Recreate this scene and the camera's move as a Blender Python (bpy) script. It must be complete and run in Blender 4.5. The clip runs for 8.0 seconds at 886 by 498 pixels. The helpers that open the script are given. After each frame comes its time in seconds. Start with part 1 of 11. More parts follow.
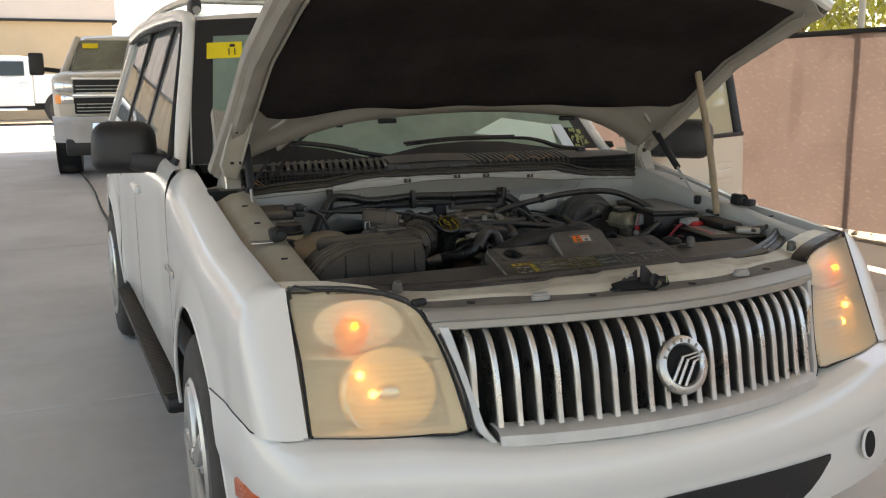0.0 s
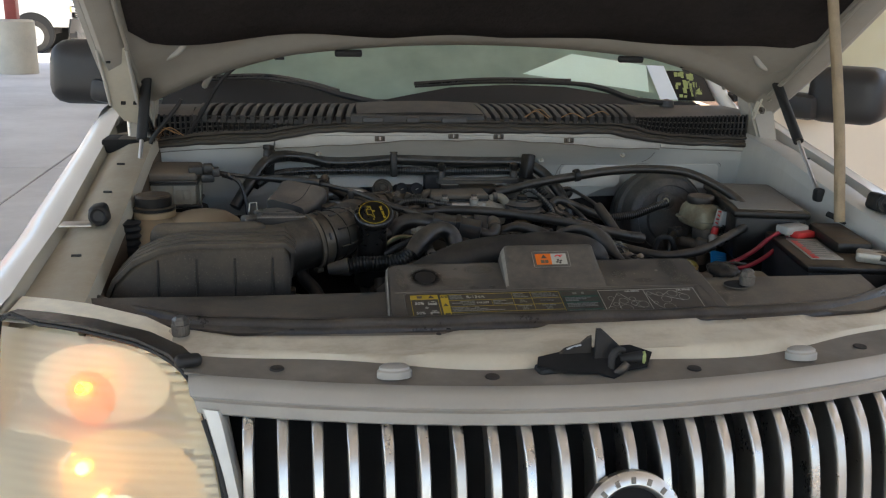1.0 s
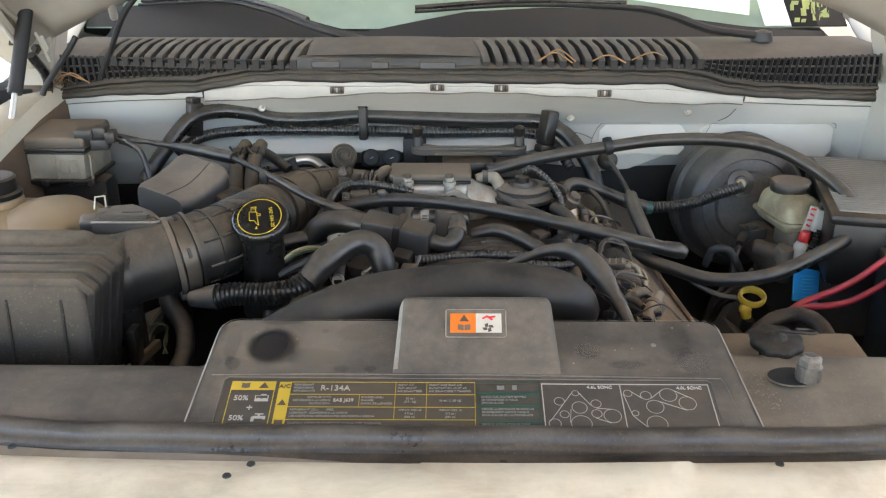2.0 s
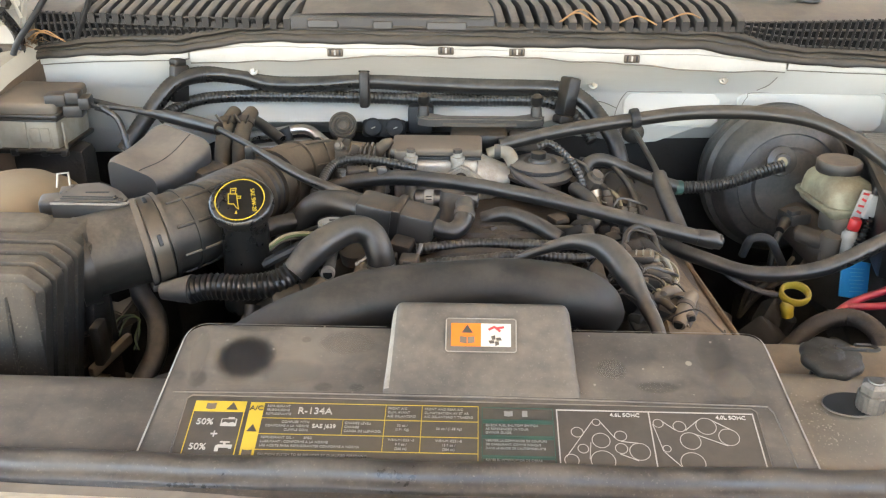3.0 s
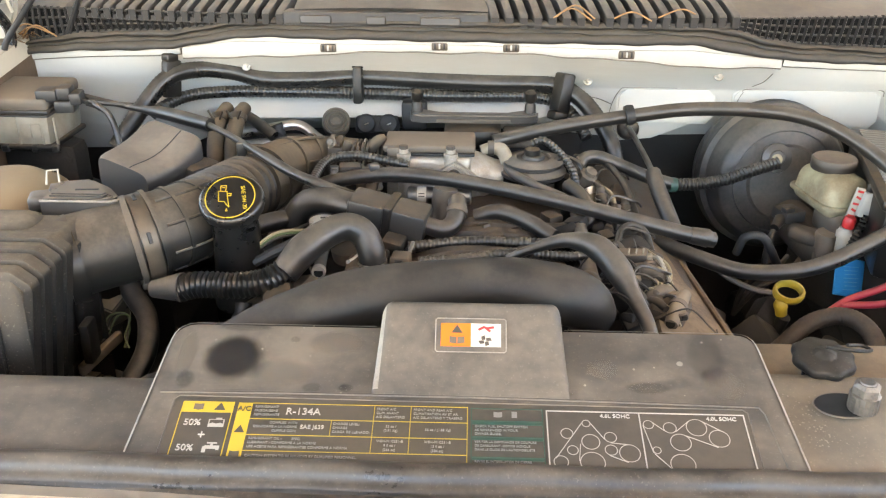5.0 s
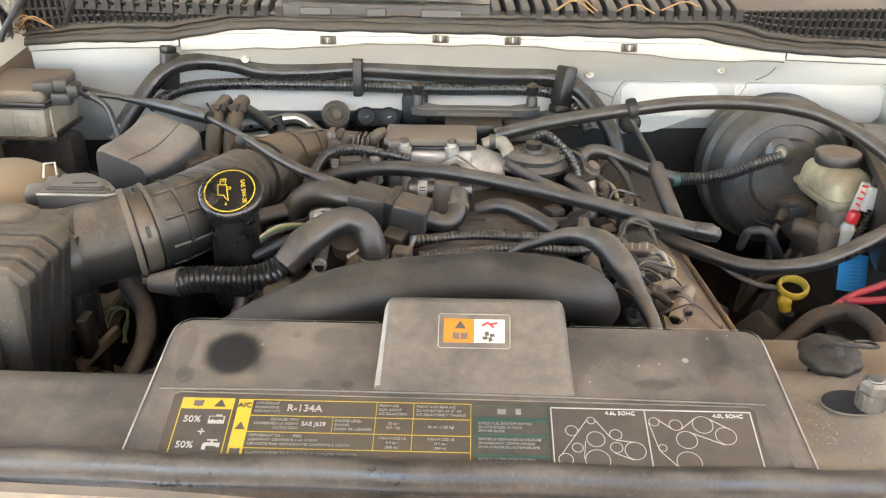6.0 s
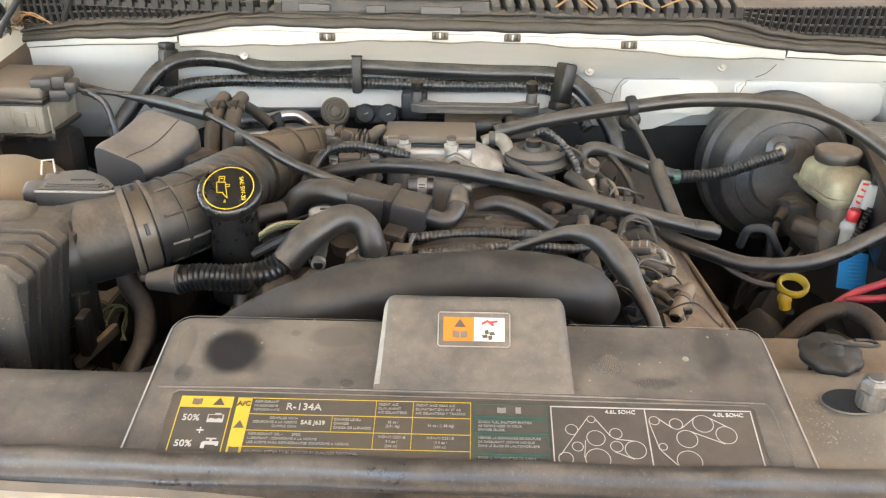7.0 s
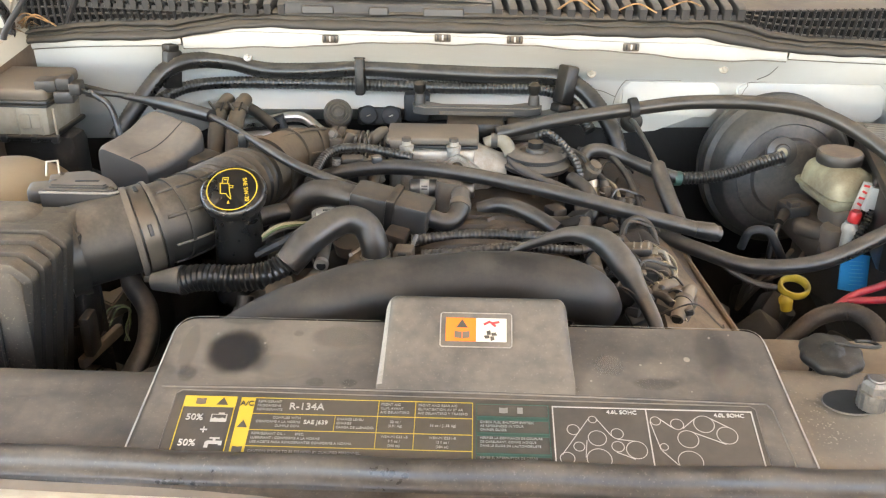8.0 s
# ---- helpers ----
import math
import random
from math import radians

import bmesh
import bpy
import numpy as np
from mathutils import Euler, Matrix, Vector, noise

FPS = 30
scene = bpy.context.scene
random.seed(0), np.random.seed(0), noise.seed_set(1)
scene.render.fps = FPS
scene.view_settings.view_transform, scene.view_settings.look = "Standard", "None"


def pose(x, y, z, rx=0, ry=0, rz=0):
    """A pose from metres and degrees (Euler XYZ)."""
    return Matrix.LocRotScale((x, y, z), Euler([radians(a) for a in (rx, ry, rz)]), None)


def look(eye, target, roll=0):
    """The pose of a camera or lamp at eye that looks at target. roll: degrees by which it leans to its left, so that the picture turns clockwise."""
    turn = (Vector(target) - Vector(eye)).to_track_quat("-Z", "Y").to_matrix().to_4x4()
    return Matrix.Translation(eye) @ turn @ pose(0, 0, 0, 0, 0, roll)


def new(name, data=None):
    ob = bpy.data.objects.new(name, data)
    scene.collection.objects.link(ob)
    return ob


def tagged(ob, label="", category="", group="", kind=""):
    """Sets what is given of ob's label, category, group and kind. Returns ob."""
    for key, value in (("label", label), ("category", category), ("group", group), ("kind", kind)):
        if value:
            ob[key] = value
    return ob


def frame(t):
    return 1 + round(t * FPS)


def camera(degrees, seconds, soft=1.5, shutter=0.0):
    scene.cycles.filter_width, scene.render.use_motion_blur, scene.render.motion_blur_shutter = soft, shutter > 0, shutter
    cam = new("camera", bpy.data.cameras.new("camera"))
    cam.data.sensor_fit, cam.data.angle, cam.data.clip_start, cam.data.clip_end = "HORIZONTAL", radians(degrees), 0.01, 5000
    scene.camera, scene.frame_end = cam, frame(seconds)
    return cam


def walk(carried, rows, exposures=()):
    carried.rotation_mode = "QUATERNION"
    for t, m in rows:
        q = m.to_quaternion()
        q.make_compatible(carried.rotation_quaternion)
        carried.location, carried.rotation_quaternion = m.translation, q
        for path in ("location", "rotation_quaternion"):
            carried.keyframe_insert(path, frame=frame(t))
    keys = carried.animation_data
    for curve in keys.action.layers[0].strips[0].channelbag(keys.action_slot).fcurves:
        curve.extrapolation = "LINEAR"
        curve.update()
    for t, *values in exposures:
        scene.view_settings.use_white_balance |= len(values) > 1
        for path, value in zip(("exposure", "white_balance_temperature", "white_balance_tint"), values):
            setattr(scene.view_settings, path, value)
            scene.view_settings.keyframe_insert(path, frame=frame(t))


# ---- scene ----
cam = camera(52.4, 8.0, soft=1.2)
PATH = [
    (0, (-1.288, -1.573, 1.426), (-0.482, 0.22, 1.059), -0.4),
    (0.5, (-0.78, -1.292, 1.42), (-0.194, 0.574, 1.002), 0.0),
    (1, (-0.408, -0.965, 1.419), (-0.091, 0.938, 0.889), 1.2),
    (1.2, (-0.306, -0.813, 1.427), (-0.043, 1.081, 0.841), 1.5),
    (2.3, (0.006, -0.349, 1.424), (-0.072, 1.493, 0.648), -0.4),
    (2.5, (-0.008, -0.318, 1.418), (-0.077, 1.515, 0.622), 0.1),
    (3, (-0.012, -0.28, 1.41), (-0.07, 1.539, 0.58), 0.1),
    (3.5, (-0.008, -0.268, 1.408), (-0.074, 1.547, 0.572), 0.4),
    (4, (-0.004, -0.268, 1.409), (-0.071, 1.544, 0.566), 0.1),
    (4.5, (-0.003, -0.275, 1.413), (-0.063, 1.539, 0.573), 0.1),
    (6, (-0.01, -0.263, 1.409), (-0.058, 1.544, 0.553), 0.4),
    (6.5, (-0.01, -0.262, 1.408), (-0.058, 1.543, 0.548), 0.4),
    (7, (-0.011, -0.26, 1.409), (-0.056, 1.544, 0.546), 0.5),
    (7.5, (-0.011, -0.26, 1.409), (-0.058, 1.544, 0.548), 0.5),
    (8, (-0.011, -0.264, 1.41), (-0.061, 1.541, 0.551), 0.5),
]
walk(cam, [(t, look(eye, target, roll)) for t, eye, target, roll in PATH],
     exposures=[(0, 1.70, 7700, 12), (0.5, 1.80, 7600, 12), (1.0, 2.10, 7150, 12), (1.2, 2.45, 7200, 12), (2.3, 4.00, 7350, 13), (3.0, 4.36, 7850, 14), (4.2, 4.55, 8150, 15), (8, 4.55, 8150, 15)])

# ---- light ----
SUN_ELEV, SUN_AZ = 58.0, 62.0   # degrees; azimuth from +y towards +x
world = bpy.data.worlds.new("sky")
scene.world = world
world.use_nodes = True
wn = world.node_tree
wn.nodes.clear()
sky = wn.nodes.new("ShaderNodeTexSky")
sky.sky_type, sky.sun_disc = "NISHITA", False
sky.sun_elevation, sky.sun_rotation = radians(SUN_ELEV), radians(SUN_AZ)
bg = wn.nodes.new("ShaderNodeBackground")
bg.inputs["Strength"].default_value = 0.12
wo = wn.nodes.new("ShaderNodeOutputWorld")
wn.links.new(sky.outputs[0], bg.inputs[0])
wn.links.new(bg.outputs[0], wo.inputs[0])
sun = new("sun", bpy.data.lights.new("sun", "SUN"))
sun.data.energy, sun.data.angle, sun.data.color = 4.0, radians(0.5), (1.0, 0.94, 0.84)
_az, _el = radians(SUN_AZ), radians(SUN_ELEV)
sun.matrix_world = look((math.sin(_az) * math.cos(_el) * 50, math.cos(_az) * math.cos(_el) * 50, math.sin(_el) * 50), (0, 0, 0))

# ---- materials ----
def mat(name, color, rough=0.5, metal=0.0, vary=0.12, scale=8.0, bump=0.0, bump_scale=60.0, dust=None, dust_amount=0.0,
        dust_scale=7.0, patchy=0.45, speck=0.0, wipe=0.0, up=True, coat=0.0, spec=0.5, scratch=0.0, emit=None, emit_power=0.0):
    """A procedural surface: tone varied at two scales, fine relief, and dust that lies on what faces up and adds to
    top-lit contrast.
    """
    m = bpy.data.materials.new(name)
    m.use_nodes = True
    n, l = m.node_tree.nodes, m.node_tree.links
    b = n["Principled BSDF"]
    b.inputs["Metallic"].default_value = metal
    b.inputs["Coat Weight"].default_value = coat
    b.inputs["Coat Roughness"].default_value = 0.06
    b.inputs["Specular IOR Level"].default_value = spec
    tc = n.new("ShaderNodeTexCoord")
    big = n.new("ShaderNodeTexNoise")
    big.inputs["Scale"].default_value, big.inputs["Detail"].default_value = scale, 6.0
    fine = n.new("ShaderNodeTexNoise")
    fine.inputs["Scale"].default_value, fine.inputs["Detail"].default_value = scale * 14, 3.0
    l.new(tc.outputs["Object"], big.inputs["Vector"])
    l.new(tc.outputs["Object"], fine.inputs["Vector"])
    add = n.new("ShaderNodeMath")
    add.operation = "MULTIPLY_ADD"
    l.new(fine.outputs[0], add.inputs[0])
    add.inputs[1].default_value = 0.35
    l.new(big.outputs[0], add.inputs[2])
    ramp = n.new("ShaderNodeMapRange")
    ramp.inputs[1].default_value, ramp.inputs[2].default_value = 0.4, 0.95
    ramp.inputs[3].default_value, ramp.inputs[4].default_value = 1 - vary, 1 + vary
    l.new(add.outputs[0], ramp.inputs[0])
    mul = n.new("ShaderNodeMix")
    mul.data_type, mul.blend_type = "RGBA", "MULTIPLY"
    mul.inputs[0].default_value = 1.0
    mul.inputs[6].default_value = (*color, 1)
    l.new(ramp.outputs[0], mul.inputs[7])
    last = mul.outputs[2]
    rr = n.new("ShaderNodeMapRange")
    rr.inputs[1].default_value, rr.inputs[2].default_value = 0.35, 0.95
    rr.inputs[3].default_value, rr.inputs[4].default_value = max(rough - 0.08 * min(1, vary / 0.1), 0.02), min(rough + 0.12 * min(1, vary / 0.1), 1)
    l.new(add.outputs[0], rr.inputs[0])
    rough_out = rr.outputs[0]
    if dust is not None:
        dn = n.new("ShaderNodeTexNoise")
        dn.inputs["Scale"].default_value, dn.inputs["Detail"].default_value = dust_scale, 8.0
        dn.inputs["Roughness"].default_value = 0.62
        l.new(tc.outputs["Object"], dn.inputs["Vector"])
        dr = n.new("ShaderNodeMapRange")
        dr.inputs[1].default_value, dr.inputs[2].default_value = 0.30, 0.70
        dr.inputs[3].default_value, dr.inputs[4].default_value = 1 - patchy, 1.0
        dr.interpolation_type = "SMOOTHSTEP"
        dm = n.new("ShaderNodeMath")
        dm.operation = "MULTIPLY_ADD"
        dm.inputs[1].default_value = 0.25
        l.new(fine.outputs[0], dm.inputs[0])
        l.new(dn.outputs[0], dm.inputs[2])
        ds = n.new("ShaderNodeMath")
        ds.operation = "SUBTRACT"
        ds.inputs[1].default_value = 0.125
        l.new(dm.outputs[0], ds.inputs[0])
        l.new(ds.outputs[0], dr.inputs[0])
        amt = n.new("ShaderNodeMath")
        amt.operation = "MULTIPLY"
        amt.inputs[1].default_value = dust_amount
        l.new(dr.outputs[0], amt.inputs[0])
        fac = amt.outputs[0]
        if wipe > 0:
            mp = n.new("ShaderNodeMapping")
            mp.inputs["Scale"].default_value, mp.inputs["Rotation"].default_value = (4.0, 15.0, 4.0), (0.2, 0.1, 0.5)
            l.new(tc.outputs["Object"], mp.inputs["Vector"])
            wz = n.new("ShaderNodeTexNoise")
            wz.inputs["Scale"].default_value, wz.inputs["Detail"].default_value, wz.inputs["Roughness"].default_value = 1.6, 9.0, 0.68
            l.new(mp.outputs[0], wz.inputs["Vector"])
            wr = n.new("ShaderNodeMapRange")
            wr.inputs[1].default_value, wr.inputs[2].default_value = 0.38, 0.56
            wr.inputs[3].default_value, wr.inputs[4].default_value = 1 - wipe, 1.0
            l.new(wz.outputs[0], wr.inputs[0])
            wm = n.new("ShaderNodeMath")
            wm.operation = "MULTIPLY"
            l.new(fac, wm.inputs[0])
            l.new(wr.outputs[0], wm.inputs[1])
            fac = amt = wm
            fac = wm.outputs[0]
        # Dust rests on tops; the dark sides also imitate light from above.
        if up:
            g = n.new("ShaderNodeNewGeometry")
            sx = n.new("ShaderNodeSeparateXYZ")
            l.new(g.outputs["Normal"], sx.inputs[0])
            ur = n.new("ShaderNodeMapRange")
            ur.inputs[1].default_value, ur.inputs[2].default_value = 0.05, 0.92
            ur.inputs[3].default_value, ur.inputs[4].default_value = 0.03, 1.0
            l.new(sx.outputs[2], ur.inputs[0])
            am2 = n.new("ShaderNodeMath")
            am2.operation = "MULTIPLY"
            l.new(amt.outputs[0], am2.inputs[0])
            l.new(ur.outputs[0], am2.inputs[1])
            fac = am2.outputs[0]
        mx = n.new("ShaderNodeMix")
        mx.data_type = "RGBA"
        mx.inputs[7].default_value = (*dust, 1)
        l.new(fac, mx.inputs[0])
        l.new(last, mx.inputs[6])
        last = mx.outputs[2]
        if speck > 0:
            sz = n.new("ShaderNodeTexNoise")
            sz.inputs["Scale"].default_value, sz.inputs["Detail"].default_value = 420.0, 2.0
            l.new(tc.outputs["Object"], sz.inputs["Vector"])
            sr = n.new("ShaderNodeMapRange")
            sr.inputs[1].default_value, sr.inputs[2].default_value = 0.62, 0.74
            sr.inputs[4].default_value = speck
            l.new(sz.outputs[0], sr.inputs[0])
            sm = n.new("ShaderNodeMix")
            sm.data_type = "RGBA"
            sm.inputs[7].default_value = (0.36, 0.31, 0.24, 1)
            l.new(sr.outputs[0], sm.inputs[0])
            l.new(last, sm.inputs[6])
            last = sm.outputs[2]
        rm = n.new("ShaderNodeMix")
        rm.inputs[3].default_value = 0.92
        l.new(fac, rm.inputs[0])
        l.new(rough_out, rm.inputs[2])
        rough_out = rm.outputs[0]
    l.new(last, b.inputs["Base Color"])
    l.new(rough_out, b.inputs["Roughness"])
    if bump > 0:
        bn = n.new("ShaderNodeTexNoise")
        bn.inputs["Scale"].default_value, bn.inputs["Detail"].default_value = bump_scale, 5.0
        l.new(tc.outputs["Object"], bn.inputs["Vector"])
        bp = n.new("ShaderNodeBump")
        bp.inputs["Strength"].default_value, bp.inputs["Distance"].default_value = bump, 0.004
        l.new(bn.outputs[0], bp.inputs["Height"])
        l.new(bp.outputs[0], b.inputs["Normal"])
    if emit is not None:
        b.inputs["Emission Color"].default_value = (*emit, 1)
        b.inputs["Emission Strength"].default_value = emit_power
    return m


def clear(name, tint, veil, veil_color, rough=0.02, gloss=0.10, blur=0.0):
    """A thin clear sheet: what lies behind shows through a tint, with a veil of its own colour and a reflection at its
    face.
    """
    m = bpy.data.materials.new(name)
    m.use_nodes = True
    n, l = m.node_tree.nodes, m.node_tree.links
    n.clear()
    out = n.new("ShaderNodeOutputMaterial")
    tr = n.new("ShaderNodeBsdfRefraction" if blur else "ShaderNodeBsdfTransparent")
    tr.inputs[0].default_value = (*tint, 1)
    if blur:   # moulded, weathered plastic scatters what shows through it
        tr.inputs["Roughness"].default_value, tr.inputs["IOR"].default_value = blur, 1.14
    di = n.new("ShaderNodeBsdfDiffuse")
    di.inputs[0].default_value = (*veil_color, 1)
    tl = n.new("ShaderNodeBsdfTranslucent")
    tl.inputs[0].default_value = (*veil_color, 1)
    hz = n.new("ShaderNodeMixShader")
    hz.inputs[0].default_value = 0.5
    l.new(di.outputs[0], hz.inputs[1])
    l.new(tl.outputs[0], hz.inputs[2])
    tc = n.new("ShaderNodeTexCoord")
    nz = n.new("ShaderNodeTexNoise")
    nz.inputs["Scale"].default_value, nz.inputs["Detail"].default_value = 9.0, 5.0
    l.new(tc.outputs["Object"], nz.inputs["Vector"])
    vr = n.new("ShaderNodeMapRange")
    vr.inputs[3].default_value, vr.inputs[4].default_value = min(veil * 0.6, 1), min(veil * 1.4, 1)
    l.new(nz.outputs[0], vr.inputs[0])
    m1 = n.new("ShaderNodeMixShader")
    l.new(vr.outputs[0], m1.inputs[0])
    l.new(tr.outputs[0], m1.inputs[1])
    l.new(hz.outputs[0], m1.inputs[2])
    gl = n.new("ShaderNodeBsdfGlossy")
    gl.inputs["Roughness"].default_value = rough
    lw = n.new("ShaderNodeLayerWeight")
    lw.inputs[0].default_value = 0.5
    pw = n.new("ShaderNodeMath")
    pw.operation = "POWER"
    pw.inputs[1].default_value = 5.0
    l.new(lw.outputs["Facing"], pw.inputs[0])
    fr = n.new("ShaderNodeMath")
    fr.operation = "MULTIPLY_ADD"
    fr.inputs[1].default_value, fr.inputs[2].default_value = 0.96, 0.04
    l.new(pw.outputs[0], fr.inputs[0])
    sc = n.new("ShaderNodeMath")
    sc.operation = "MULTIPLY"
    sc.inputs[1].default_value = gloss * 10
    sc.use_clamp = True
    l.new(fr.outputs[0], sc.inputs[0])
    m2 = n.new("ShaderNodeMixShader")
    l.new(sc.outputs[0], m2.inputs[0])
    l.new(m1.outputs[0], m2.inputs[1])
    l.new(gl.outputs[0], m2.inputs[2])
    l.new(m2.outputs[0], out.inputs[0])
    return m


def soft(name, color, strength, rough=0.5):
    """A stain that thins out towards a ragged rim."""
    m = bpy.data.materials.new(name)
    m.use_nodes = True
    n, l = m.node_tree.nodes, m.node_tree.links
    b = n["Principled BSDF"]
    b.inputs["Base Color"].default_value, b.inputs["Roughness"].default_value = (*color, 1), rough
    tc = n.new("ShaderNodeTexCoord")
    mp = n.new("ShaderNodeMapping")
    mp.inputs["Location"].default_value, mp.inputs["Scale"].default_value = (-1, -1, 0), (2, 2, 0)
    l.new(tc.outputs["Generated"], mp.inputs["Vector"])
    ln = n.new("ShaderNodeVectorMath")
    ln.operation = "LENGTH"
    l.new(mp.outputs[0], ln.inputs[0])
    nz = n.new("ShaderNodeTexNoise")
    nz.inputs["Scale"].default_value, nz.inputs["Detail"].default_value = 90.0, 5.0
    l.new(tc.outputs["Object"], nz.inputs["Vector"])
    ad = n.new("ShaderNodeMath")
    ad.operation = "MULTIPLY_ADD"
    ad.inputs[1].default_value = 0.18
    l.new(nz.outputs[0], ad.inputs[0])
    l.new(ln.outputs["Value"], ad.inputs[2])
    mr = n.new("ShaderNodeMapRange")
    mr.interpolation_type = "SMOOTHSTEP"
    mr.inputs[1].default_value, mr.inputs[2].default_value = 0.66, 1.04
    mr.inputs[3].default_value, mr.inputs[4].default_value = strength, 0.0
    l.new(ad.outputs[0], mr.inputs[0])
    l.new(mr.outputs[0], b.inputs["Alpha"])
    return m


